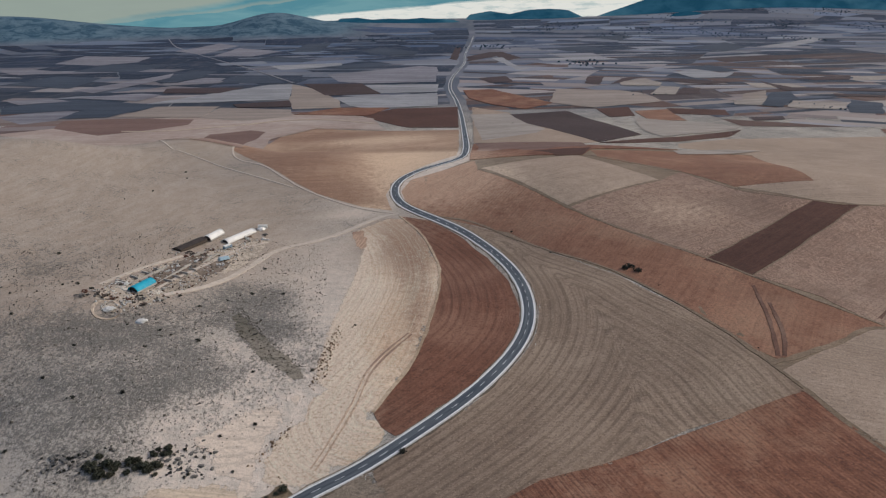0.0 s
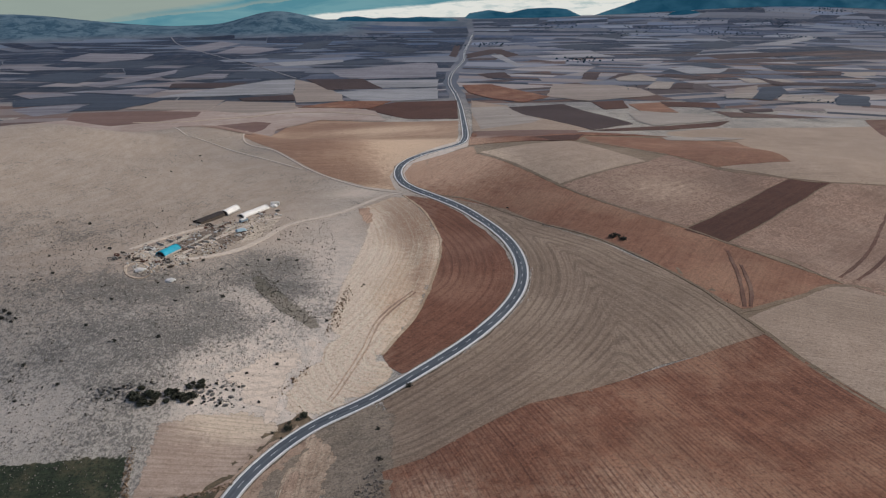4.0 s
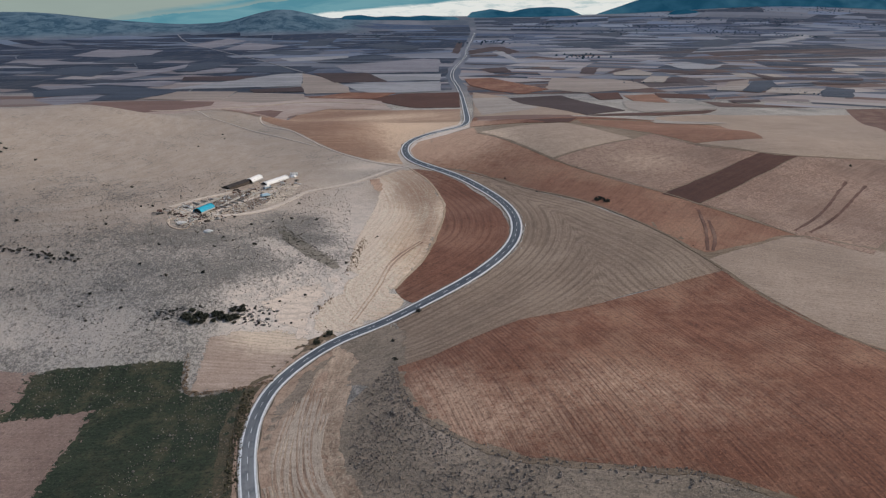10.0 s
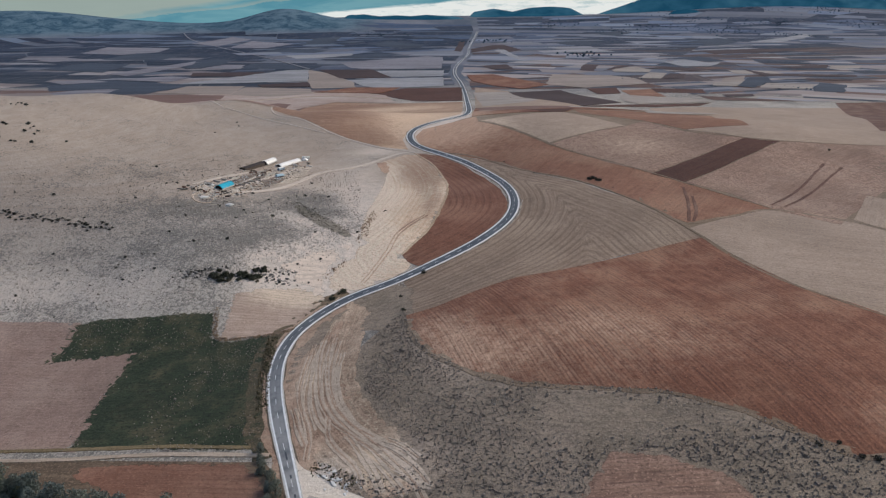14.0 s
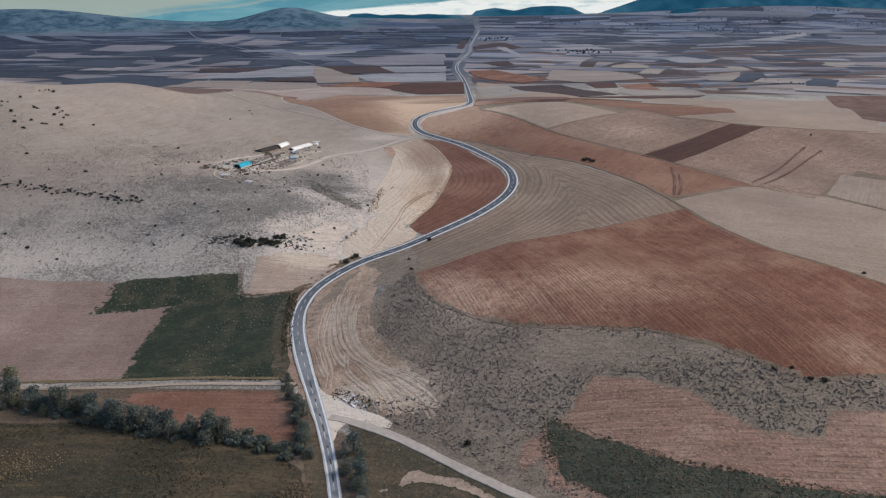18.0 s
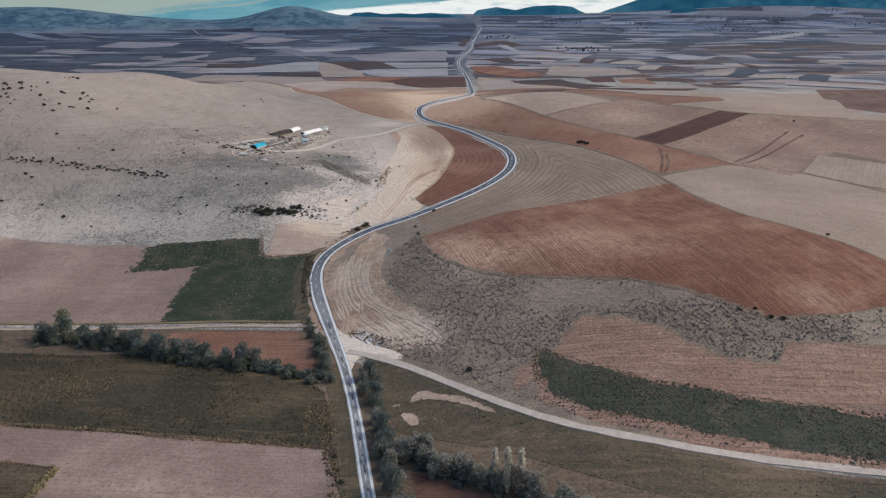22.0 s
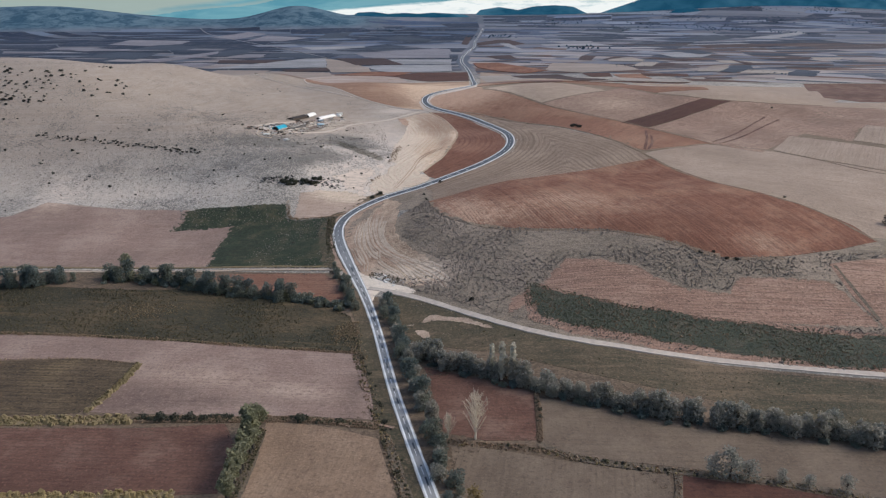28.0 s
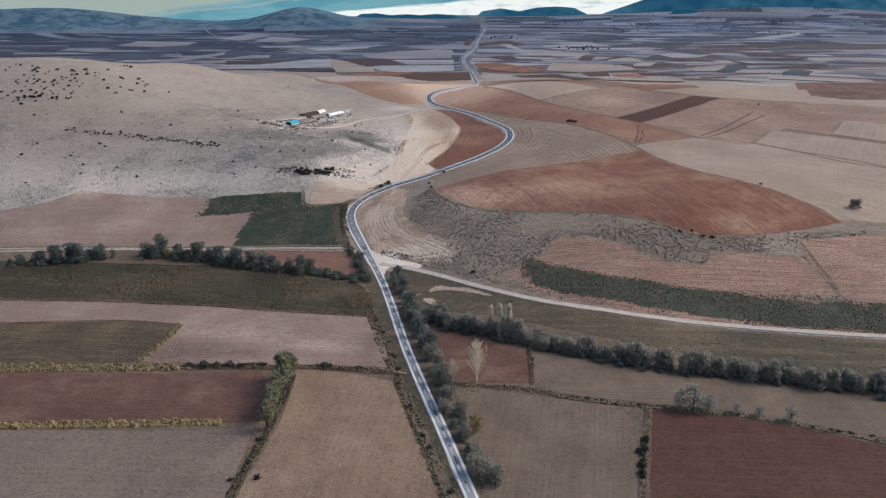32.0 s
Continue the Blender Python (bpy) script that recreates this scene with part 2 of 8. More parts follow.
def soil(name, a, b, pale=None, width=3.0, streak=0.8, patch=45.0, speck=0.25, dark=(0.05, 0.04, 0.035), reach=30.0, period=None, band_much=0.6, scratch=0.0):
    """Tilled or mown ground: furrows along the field's own direction, soft patches, clods."""
    n = Nodes(name)
    if not name.startswith("lot") and name != "stubble_pink":
        a, b, dark = warm(a), warm(b), warm(dark)
        pale = pale and warm(pale)
    furrow = n.noise(1.0, 3, 0.6, (1 / width, 1 / (width * reach), 1), "furrow", 0.3)
    fine = n.noise(1.0, 2, 0.6, (2.3 / width, 1 / (width * reach * 0.5), 1), "furrow", 0.2)
    big = n.noise(1 / patch, 4, 0.65)
    low = n.noise(1 / (patch * 2.3), 3, 0.55)
    clod = n.noise(0.8, 5, 0.75)
    blot = n.noise(0.13, 4, 0.7)
    c = n.mix(n.ramp(blot, 0.35, 0.65), a, b)
    if pale:
        c = n.mix(n.times(n.ramp(big, 0.47, 0.64), 0.75), c, pale)
    else:
        c = n.mix(n.times(n.ramp(big, 0.45, 0.75), 0.35), c, tuple(min(1, v * 1.4 + 0.02) for v in b))
    c = n.mix(n.times(n.ramp(low, 0.48, 0.66), 0.5), c, tuple(v * 0.66 for v in a))
    c = n.wear_sun(c, tuple(min(c0, v * 0.8 + k) for v, k, c0 in zip(b, (0.43, 0.337, 0.238), (0.75, 0.61, 0.475))), (0.21, 0.112, 0.075), tuple(v * 0.6 for v in a), much=0.9)
    rows = n.add("ShaderNodeTexWave", Scale=0.314 / (period or width), Distortion=1.6 if period else 2.2, Detail=3.0)
    rows.inputs["Detail Scale"].default_value = 0.12
    n.link(n.coords((1, 0.12, 1), "furrow"), rows.inputs["Vector"])
    band = n.times(n.ramp(rows.outputs["Fac"], 0.55, 0.95), n.ramp(n.noise(0.03, 4, 0.65), 0.28 if period else 0.36, 0.55 if period else 0.62))
    c = n.mix(n.times(band, streak * band_much), c, dark)
    c = n.mix(n.times(n.ramp(furrow, 0.48, 0.64), streak * 0.45), c, tuple(min(0.7, v * 1.3 + 0.01) for v in b))
    c = n.mix(n.times(n.ramp(furrow, 0.46, 0.34), streak * 0.3), c, dark)
    c = n.mix(n.times(n.ramp(fine, 0.53, 0.64), streak * 0.5), c, dark)
    c = n.mix(n.times(n.ramp(clod, 0.5, 0.66), speck * 2.6), c, dark)
    c = n.mix(n.times(n.ramp(n.noise(1.1, 4, 0.7), 0.54, 0.68), speck * 2.2), c, tuple(min(0.7, v * 1.45) for v in b))
    if scratch:
        f = n.noise(0.13, 4, 0.6, (1, 0.6, 1), "", 2.6)
        line = n.times(n.ramp(f, 0.455, 0.49), n.ramp(f, 0.54, 0.5))
        line = n.times(line, n.ramp(n.noise(0.02, 3, 0.6), 0.42, 0.58))
        c = n.mix(n.times(line, scratch), c, tuple(min(0.75, v * 1.7) for v in b))
        c = n.mix(n.times(n.times(n.ramp(f, 0.54, 0.56), n.ramp(f, 0.6, 0.57)), scratch * 0.7), c, dark)
    n.colour(c)
    n.bump(furrow, 0.6 * streak, 0.5)
    n.bump(clod, 0.7, 0.4)
    n.rim()
    return n.m


def grassland(name, a, b, tuft, pale, scale=1.0, cover=0.55, streaks=0.4):
    """Rough grazing: bleached grass with dark tufts, worn pale patches."""
    n = Nodes(name)
    if name not in ("pasture", "chalk"):
        a, b, tuft, pale = warm(a), warm(b), warm(tuft), warm(pale)
    grain = n.noise(0.75 * scale, 5, 0.75)
    mid = n.noise(0.12 * scale, 4, 0.65)
    big = n.noise(0.016 * scale, 4, 0.6)
    huge = n.noise(0.0055, 3, 0.55)
    c = n.mix(n.ramp(mid, 0.35, 0.7), a, b)
    c = n.mix(n.times(n.ramp(big, 0.5, 0.68), 0.7), c, pale)
    c = n.mix(n.times(n.ramp(huge, 0.48, 0.66), 0.55), c, tuple(v * 0.68 for v in a))
    c = n.wear_sun(c, tuple(v * min(1.22, 0.76 / max(pale)) + 0.01 for v in pale))
    c = n.mix(n.times(n.ramp(n.noise(1.0, 4, 0.65, (0.035, 0.3, 1), "", 0.5), 0.5, 0.62), 0.4), c, tuft)
    c = n.mix(n.times(n.ramp(n.noise(1.0, 4, 0.65, (0.02, 0.2, 1), "", 0.5), 0.54, 0.66), streaks), c, pale)
    c = n.mix(n.times(n.ramp(grain, 0.48, 0.6), cover), c, tuft)
    c = n.mix(n.times(n.ramp(n.noise(1.3 * scale, 4, 0.7), 0.53, 0.63), 0.65), c, pale)
    n.colour(c)
    n.bump(grain, 0.6, 0.4)
    n.bump(mid, 0.4, 1.2)
    n.rim()
    return n.m


def plain(name, a, b=None, scale=1.0, rough=0.8, bump=0.2, metal=0.0, spec=0.3):
    """A material with grain and stains between two colours."""
    n = Nodes(name, rough, spec)
    b = b or tuple(v * 0.7 for v in a)
    n.colour(n.mix(n.ramp(n.noise(scale, 5, 0.7), 0.35, 0.7), a, b))
    n.p.inputs["Metallic"].default_value = metal
    if bump:
        n.bump(n.noise(scale * 4, 3), bump, 0.1 / scale)
    return n.m


def leafy(name, a, b, c):
    """Leaves: colour changes from clump to clump and from plant to plant."""
    n = Nodes(name, 0.7, 0.2)
    g = n.add("ShaderNodeNewGeometry")
    o = n.add("ShaderNodeObjectInfo")
    col = n.mix(g.outputs["Random Per Island"], a, b)
    n.colour(n.mix(n.times(n.ramp(o.outputs["Random"], 0.2, 1.0), 0.6), col, c))
    thin = n.add("ShaderNodeBsdfTranslucent")
    n.link(n.p.inputs["Base Color"].links[0].from_socket, thin.inputs["Color"])
    both = n.add("ShaderNodeMixShader", Fac=0.5)
    n.link(n.p.outputs[0], both.inputs[1])
    n.link(thin.outputs[0], both.inputs[2])
    n.link(both.outputs[0], n.t.nodes["Material Output"].inputs["Surface"])
    return n.m


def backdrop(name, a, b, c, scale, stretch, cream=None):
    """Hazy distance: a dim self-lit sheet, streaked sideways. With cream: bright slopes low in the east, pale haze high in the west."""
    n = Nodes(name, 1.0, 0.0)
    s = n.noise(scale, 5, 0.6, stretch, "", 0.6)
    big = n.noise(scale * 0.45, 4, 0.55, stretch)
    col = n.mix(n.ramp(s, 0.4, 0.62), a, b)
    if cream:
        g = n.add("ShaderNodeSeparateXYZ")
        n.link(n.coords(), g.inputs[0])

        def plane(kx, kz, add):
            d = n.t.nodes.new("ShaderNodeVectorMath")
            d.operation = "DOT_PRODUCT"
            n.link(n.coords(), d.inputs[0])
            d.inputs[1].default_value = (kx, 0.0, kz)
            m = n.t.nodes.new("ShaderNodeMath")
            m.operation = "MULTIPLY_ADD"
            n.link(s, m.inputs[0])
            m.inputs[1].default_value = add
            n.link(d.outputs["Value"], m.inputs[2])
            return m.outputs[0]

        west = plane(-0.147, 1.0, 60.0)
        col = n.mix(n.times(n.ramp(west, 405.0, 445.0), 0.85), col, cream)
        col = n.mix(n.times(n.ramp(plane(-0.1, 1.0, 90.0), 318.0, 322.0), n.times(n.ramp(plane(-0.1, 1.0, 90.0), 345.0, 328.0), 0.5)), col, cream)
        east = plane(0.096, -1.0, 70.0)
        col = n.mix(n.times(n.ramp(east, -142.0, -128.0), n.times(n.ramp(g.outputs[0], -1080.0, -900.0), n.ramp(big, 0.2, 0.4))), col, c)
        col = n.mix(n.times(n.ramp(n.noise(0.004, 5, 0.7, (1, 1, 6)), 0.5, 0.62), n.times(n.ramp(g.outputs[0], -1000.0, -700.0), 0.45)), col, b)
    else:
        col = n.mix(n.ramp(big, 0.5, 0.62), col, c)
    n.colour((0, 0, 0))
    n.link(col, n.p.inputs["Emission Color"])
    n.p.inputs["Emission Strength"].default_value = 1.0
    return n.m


M = {
    "pasture": grassland("pasture", (0.225, 0.195, 0.16), (0.30, 0.265, 0.22), (0.085, 0.08, 0.07), (0.42, 0.37, 0.31)),
    "chalk": grassland("chalk", (0.44, 0.38, 0.31), (0.52, 0.46, 0.38), (0.25, 0.21, 0.17), (0.62, 0.55, 0.46), 1.0, 0.35),
    "scrub": grassland("scrub", (0.2, 0.167, 0.13), (0.29, 0.243, 0.19), (0.085, 0.073, 0.064), (0.41, 0.335, 0.27), 1.2, 0.6),
    "gully": grassland("gully", (0.105, 0.098, 0.08), (0.16, 0.15, 0.123), (0.05, 0.048, 0.041), (0.25, 0.225, 0.19), 1.2, 0.5),
    "meadow": grassland("meadow", (0.04, 0.041, 0.027), (0.068, 0.06, 0.038), (0.017, 0.02, 0.015), (0.15, 0.112, 0.068), 0.9, 0.6, 0.85),
    "meadow2": grassland("meadow2", (0.07, 0.066, 0.043), (0.112, 0.094, 0.061), (0.034, 0.036, 0.026), (0.21, 0.155, 0.105), 0.9, 0.55, 0.6),
    "valley": grassland("valley", (0.135, 0.1, 0.072), (0.185, 0.14, 0.1), (0.055, 0.045, 0.035), (0.25, 0.19, 0.14), 0.9, 0.6),
    "dust": grassland("dust", (0.35, 0.235, 0.172), (0.46, 0.33, 0.25), (0.12, 0.085, 0.066), (0.52, 0.41, 0.32), 1.2, 0.45),
    "verge": grassland("verge", (0.135, 0.11, 0.082), (0.2, 0.165, 0.125), (0.045, 0.04, 0.034), (0.24, 0.195, 0.15), 1.6, 0.6),
    "crop_green": soil("crop_green", (0.024, 0.036, 0.021), (0.04, 0.054, 0.032), (0.12, 0.105, 0.066), 1.6, 0.4, 13, 0.45, (0.012, 0.018, 0.013)),
    "crop_dark": soil("crop_dark", (0.046, 0.06, 0.042), (0.078, 0.084, 0.06), (0.15, 0.125, 0.092), 2.2, 0.8, 10, 0.5, (0.013, 0.018, 0.014), 12),
    "soil_red": soil("soil_red", (0.155, 0.065, 0.04), (0.25, 0.12, 0.075), (0.4, 0.25, 0.17), 1.7, 0.85, 45, 0.3, (0.085, 0.036, 0.028)),
    "soil_red_bend": soil("soil_red_bend", (0.15, 0.066, 0.042), (0.215, 0.105, 0.07), (0.29, 0.165, 0.115), 1.5, 0.6, 60, 0.3, (0.085, 0.038, 0.028), 60, 4.5, 0.7),
    "earth_pink": soil("earth_pink", (0.33, 0.225, 0.165), (0.47, 0.34, 0.257), (0.6, 0.48, 0.38), 1.6, 0.7, 14, 0.35, (0.15, 0.1, 0.075), 30),
    "soil_rust": soil("soil_rust", (0.185, 0.092, 0.064), (0.25, 0.135, 0.096), (0.31, 0.195, 0.145), 2.0, 0.5, 30, 0.25, (0.1, 0.055, 0.042)),
    "soil_red_dull": soil("soil_red_dull", (0.115, 0.06, 0.046), (0.165, 0.093, 0.07), (0.24, 0.16, 0.125), 1.6, 0.4, 18, 0.25, (0.06, 0.034, 0.03), 9),
    "soil_dark_red": soil("soil_dark_red", (0.075, 0.034, 0.024), (0.105, 0.049, 0.035), None, 2, 0.45, 50, 0.3, (0.045, 0.023, 0.02)),
    "soil_violet": soil("soil_violet", (0.052, 0.033, 0.032), (0.07, 0.046, 0.044), None, 5.0, 0.5, 80, 0.2, (0.036, 0.025, 0.026)),
    "soil_orange": soil("soil_orange", (0.2, 0.1, 0.065), (0.27, 0.145, 0.097), (0.37, 0.24, 0.168), 2.4, 0.5, 60, 0.3, (0.13, 0.063, 0.043), scratch=0.3),
    "soil_tan": soil("soil_tan", (0.285, 0.178, 0.122), (0.395, 0.27, 0.193), (0.53, 0.395, 0.29), 2.4, 0.45, 60, 0.25, (0.2, 0.115, 0.076)),
    # Brightened to hold the sunlit rise in the stubble's own colour.
    "stubble_gold": soil("stubble_gold", (0.56, 0.418, 0.312), (0.7, 0.548, 0.423), (0.79, 0.668, 0.535), 1.4, 0.5, 36, 0.3, (0.34, 0.225, 0.15), 60, 3.4, 0.36),
    "stubble_tan": soil("stubble_tan", (0.355, 0.272, 0.226), (0.435, 0.345, 0.292), (0.5, 0.41, 0.355), 2, 0.55, 40, 0.2, (0.2, 0.15, 0.11)),
    "stubble_tan2": soil("stubble_tan2", (0.215, 0.15, 0.106), (0.275, 0.198, 0.142), (0.33, 0.245, 0.18), 1.8, 0.32, 18, 0.24, (0.1, 0.07, 0.052), 14),
    "stubble_pink": soil("stubble_pink", (0.25, 0.168, 0.134), (0.305, 0.214, 0.17), (0.38, 0.282, 0.224), 2.2, 0.3, 26, 0.24, (0.125, 0.083, 0.066), 14, scratch=0.2),
    "stubble_rose": soil("stubble_rose", (0.27, 0.165, 0.125), (0.35, 0.232, 0.178), (0.42, 0.295, 0.23), 2, 0.9, 22, 0.4, (0.12, 0.078, 0.06), 16),
    "stubble_grey": soil("stubble_grey", (0.18, 0.14, 0.12), (0.215, 0.17, 0.145), (0.25, 0.2, 0.17), 2, 0.28, 30, 0.3, (0.09, 0.07, 0.062)),
    "stubble_olive": soil("stubble_olive", (0.15, 0.115, 0.088), (0.185, 0.145, 0.11), (0.22, 0.175, 0.135), 1.8, 0.3, 20, 0.2, (0.075, 0.06, 0.048)),
    "stubble_stripe": soil("stubble_stripe", (0.235, 0.175, 0.132), (0.31, 0.24, 0.185), (0.39, 0.31, 0.24), 2.6, 0.6, 50, 0.3, (0.125, 0.09, 0.068), 40, 4.2, 0.95),
    "stubble_pale": soil("stubble_pale", (0.325, 0.252, 0.2), (0.375, 0.3, 0.243), None, 2.4, 0.5, 40, 0.3, (0.19, 0.145, 0.115)),
    "stubble_brown": soil("stubble_brown", (0.235, 0.152, 0.117), (0.295, 0.206, 0.16), (0.36, 0.27, 0.215), 2.2, 0.5, 40, 0.3, (0.13, 0.083, 0.065), scratch=0.55),
    "fallow_dark": soil("fallow_dark", (0.08, 0.06, 0.04), (0.125, 0.094, 0.06), (0.2, 0.15, 0.088), 2, 0.9, 16, 0.4, (0.035, 0.028, 0.02), 10),
    "rutted": soil("rutted", (0.35, 0.25, 0.183), (0.55, 0.42, 0.322), None, 2.2, 0.6, 14, 0.3, (0.12, 0.09, 0.07), 22),
    "straw_pale": grassland("straw_pale", (0.36, 0.27, 0.19), (0.47, 0.37, 0.275), (0.19, 0.135, 0.095), (0.58, 0.48, 0.37), 1.6, 0.4),
    "apron": grassland("apron", (0.7, 0.62, 0.53), (0.8, 0.72, 0.63), (0.5, 0.43, 0.36), (0.84, 0.77, 0.68), 1.2, 0.25),
    "margin": grassland("margin", (0.185, 0.138, 0.098), (0.25, 0.192, 0.14), (0.075, 0.06, 0.047), (0.31, 0.25, 0.19), 1.6, 0.5),
    "straw": grassland("straw", (0.2, 0.155, 0.085), (0.27, 0.21, 0.125), (0.085, 0.07, 0.042), (0.32, 0.26, 0.165), 2.0, 0.6),
    "dirt_pale": grassland("dirt_pale", (0.4, 0.33, 0.265), (0.5, 0.42, 0.345), (0.24, 0.19, 0.15), (0.56, 0.48, 0.4), 1.5, 0.3),
    # Blue-grey in the cream, slate and mauve lots stands for distance haze.
    "lot_cream": soil("lot_cream", (0.27, 0.265, 0.27), (0.34, 0.33, 0.328), None, 24, 0.8, 90, 0.15, (0.15, 0.142, 0.145)),
    "lot_straw": soil("lot_straw", (0.31, 0.262, 0.222), (0.385, 0.33, 0.28), None, 20, 0.7, 80, 0.2, (0.2, 0.165, 0.14)),
    "lot_pink": soil("lot_pink", (0.345, 0.258, 0.212), (0.44, 0.345, 0.288), (0.5, 0.42, 0.36), 12, 0.4, 90, 0.15, (0.25, 0.165, 0.13)),
    "lot_tan": soil("lot_tan", (0.27, 0.215, 0.18), (0.33, 0.27, 0.225), None, 24, 0.7, 150, 0.1, (0.19, 0.15, 0.125)),
    "lot_brown": soil("lot_brown", (0.062, 0.04, 0.038), (0.085, 0.054, 0.05), None, 24, 0.6, 150, 0.1, (0.045, 0.03, 0.03)),
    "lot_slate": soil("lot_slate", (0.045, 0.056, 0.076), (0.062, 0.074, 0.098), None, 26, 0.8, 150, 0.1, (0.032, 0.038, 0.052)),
    "lot_mauve": soil("lot_mauve", (0.19, 0.178, 0.193), (0.255, 0.24, 0.255), None, 26, 1.0, 150, 0.1, (0.12, 0.11, 0.125)),
    "lot_red": soil("lot_red", (0.17, 0.098, 0.078), (0.21, 0.13, 0.105), None, 22, 0.6, 150, 0.1, (0.13, 0.075, 0.06)),
    "far_dirt": plain("far_dirt", (0.3, 0.28, 0.275), (0.22, 0.21, 0.21), 0.05, 0.95, 0),
    "dirt": plain("dirt", (0.6, 0.51, 0.42), (0.44, 0.365, 0.3), 0.35, 0.95, 0.4),
    "gravel": plain("gravel", (0.68, 0.65, 0.6), (0.42, 0.4, 0.37), 0.8, 0.95, 0.5),
    "tar": plain("tar", (0.045, 0.05, 0.06), (0.09, 0.1, 0.11), 0.6, 0.7, 0.1),
    "paint": plain("paint", (0.85, 0.85, 0.83), (0.66, 0.66, 0.65), 0.5, 0.6, 0),
    "stone": plain("stone", (0.22, 0.2, 0.178), (0.05, 0.046, 0.042), 0.6, 0.95, 0.9),
    "rubble": plain("rubble", (0.72, 0.7, 0.66), (0.42, 0.4, 0.37), 0.7, 0.9, 0.6),
    "bark": plain("bark", (0.09, 0.078, 0.065), (0.05, 0.043, 0.037), 2.0, 0.95, 0.5),
    "bark_pale": plain("bark_pale", (0.78, 0.68, 0.52), (0.58, 0.49, 0.37), 2.0, 0.9, 0.3),
    "leaf_dark": leafy("leaf_dark", (0.11, 0.138, 0.128), (0.205, 0.235, 0.21), (0.25, 0.245, 0.17)),
    "leaf_grey": leafy("leaf_grey", (0.21, 0.208, 0.178), (0.43, 0.415, 0.35), (0.42, 0.375, 0.3)),
    "leaf_olive": leafy("leaf_olive", (0.2, 0.2, 0.115), (0.32, 0.31, 0.19), (0.26, 0.25, 0.17)),
    "leaf_yellow": leafy("leaf_yellow", (0.2, 0.14, 0.05), (0.3, 0.2, 0.07), (0.24, 0.19, 0.09)),
    "leaf_straw": leafy("leaf_straw", (0.34, 0.26, 0.125), (0.5, 0.395, 0.205), (0.3, 0.245, 0.14)),
    "leaf_hay": leafy("leaf_hay", (0.26, 0.195, 0.115), (0.42, 0.325, 0.205), (0.3, 0.225, 0.14)),
    "leaf_pale": leafy("leaf_pale", (0.58, 0.53, 0.43), (0.78, 0.73, 0.61), (0.68, 0.61, 0.47)),
    "leaf_shrub": leafy("leaf_shrub", (0.035, 0.038, 0.034), (0.065, 0.066, 0.056), (0.085, 0.08, 0.065)),
    "leaf_grass": leafy("leaf_grass", (0.1, 0.088, 0.075), (0.25, 0.215, 0.18), (0.17, 0.15, 0.125)),
    "leaf_tuft": leafy("leaf_tuft", (0.23, 0.197, 0.17), (0.42, 0.36, 0.31), (0.31, 0.265, 0.225)),
    "leaf_meadow": leafy("leaf_meadow", (0.08, 0.08, 0.05), (0.22, 0.18, 0.105), (0.14, 0.12, 0.075)),
    "leaf_crop": leafy("leaf_crop", (0.1, 0.13, 0.085), (0.2, 0.215, 0.14), (0.22, 0.195, 0.135)),
    "leaf_brown": leafy("leaf_brown", (0.26, 0.18, 0.12), (0.42, 0.3, 0.2), (0.34, 0.25, 0.165)),
    # Distance haze is put into these blue-green leaf colours.
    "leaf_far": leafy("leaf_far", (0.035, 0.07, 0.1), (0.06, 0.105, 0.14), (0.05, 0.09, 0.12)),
    "leaf_bush": leafy("leaf_bush", (0.06, 0.066, 0.046), (0.12, 0.122, 0.088), (0.12, 0.108, 0.08)),
    "sand_pale": grassland("sand_pale", (0.49, 0.412, 0.352), (0.59, 0.505, 0.435), (0.29, 0.237, 0.197), (0.66, 0.575, 0.5), 1.0, 0.3),
    "bare_pink": grassland("bare_pink", (0.38, 0.29, 0.23), (0.5, 0.39, 0.31), (0.17, 0.13, 0.1), (0.6, 0.49, 0.4), 1.6, 0.45),
    "yard": grassland("yard", (0.17, 0.142, 0.118), (0.31, 0.262, 0.22), (0.05, 0.042, 0.037), (0.5, 0.44, 0.37), 1.3, 0.55),
    "dung": grassland("dung", (0.065, 0.05, 0.042), (0.1, 0.077, 0.063), (0.035, 0.028, 0.025), (0.22, 0.18, 0.15), 2.0, 0.5),
    "blue_sheet": plain("blue_sheet", (0.02, 0.4, 0.54), (0.015, 0.3, 0.42), 0.3, 0.5, 0.1),
    "faded_sheet": plain("faded_sheet", (0.3, 0.47, 0.55), (0.45, 0.52, 0.54), 0.6, 0.6, 0.2),
    "white_sheet": plain("white_sheet", (0.93, 0.89, 0.82), (0.8, 0.755, 0.69), 0.25, 0.55, 0.1),
    "black_sheet": plain("black_sheet", (0.032, 0.026, 0.023), (0.07, 0.053, 0.045), 0.4, 0.8, 0.3),
    "wall_plaster": plain("wall_plaster", (0.5, 0.46, 0.4), (0.36, 0.32, 0.28), 0.5, 0.9, 0.3),
    "rust": plain("rust", (0.16, 0.075, 0.05), (0.1, 0.05, 0.035), 0.8, 0.9, 0.3),
    "dark_wood": plain("dark_wood", (0.07, 0.055, 0.045), (0.11, 0.085, 0.065), 1.0, 0.9, 0.3),
    "car_body": plain("car_body", (0.25, 0.33, 0.4), (0.2, 0.27, 0.33), 0.5, 0.35, 0, 0.3),
    "glass": plain("glass", (0.03, 0.035, 0.04), (0.02, 0.02, 0.025), 1.0, 0.1, 0, 0, 0.5),
    "rubber": plain("rubber", (0.02, 0.02, 0.02), (0.03, 0.03, 0.03), 1.0, 0.9, 0),
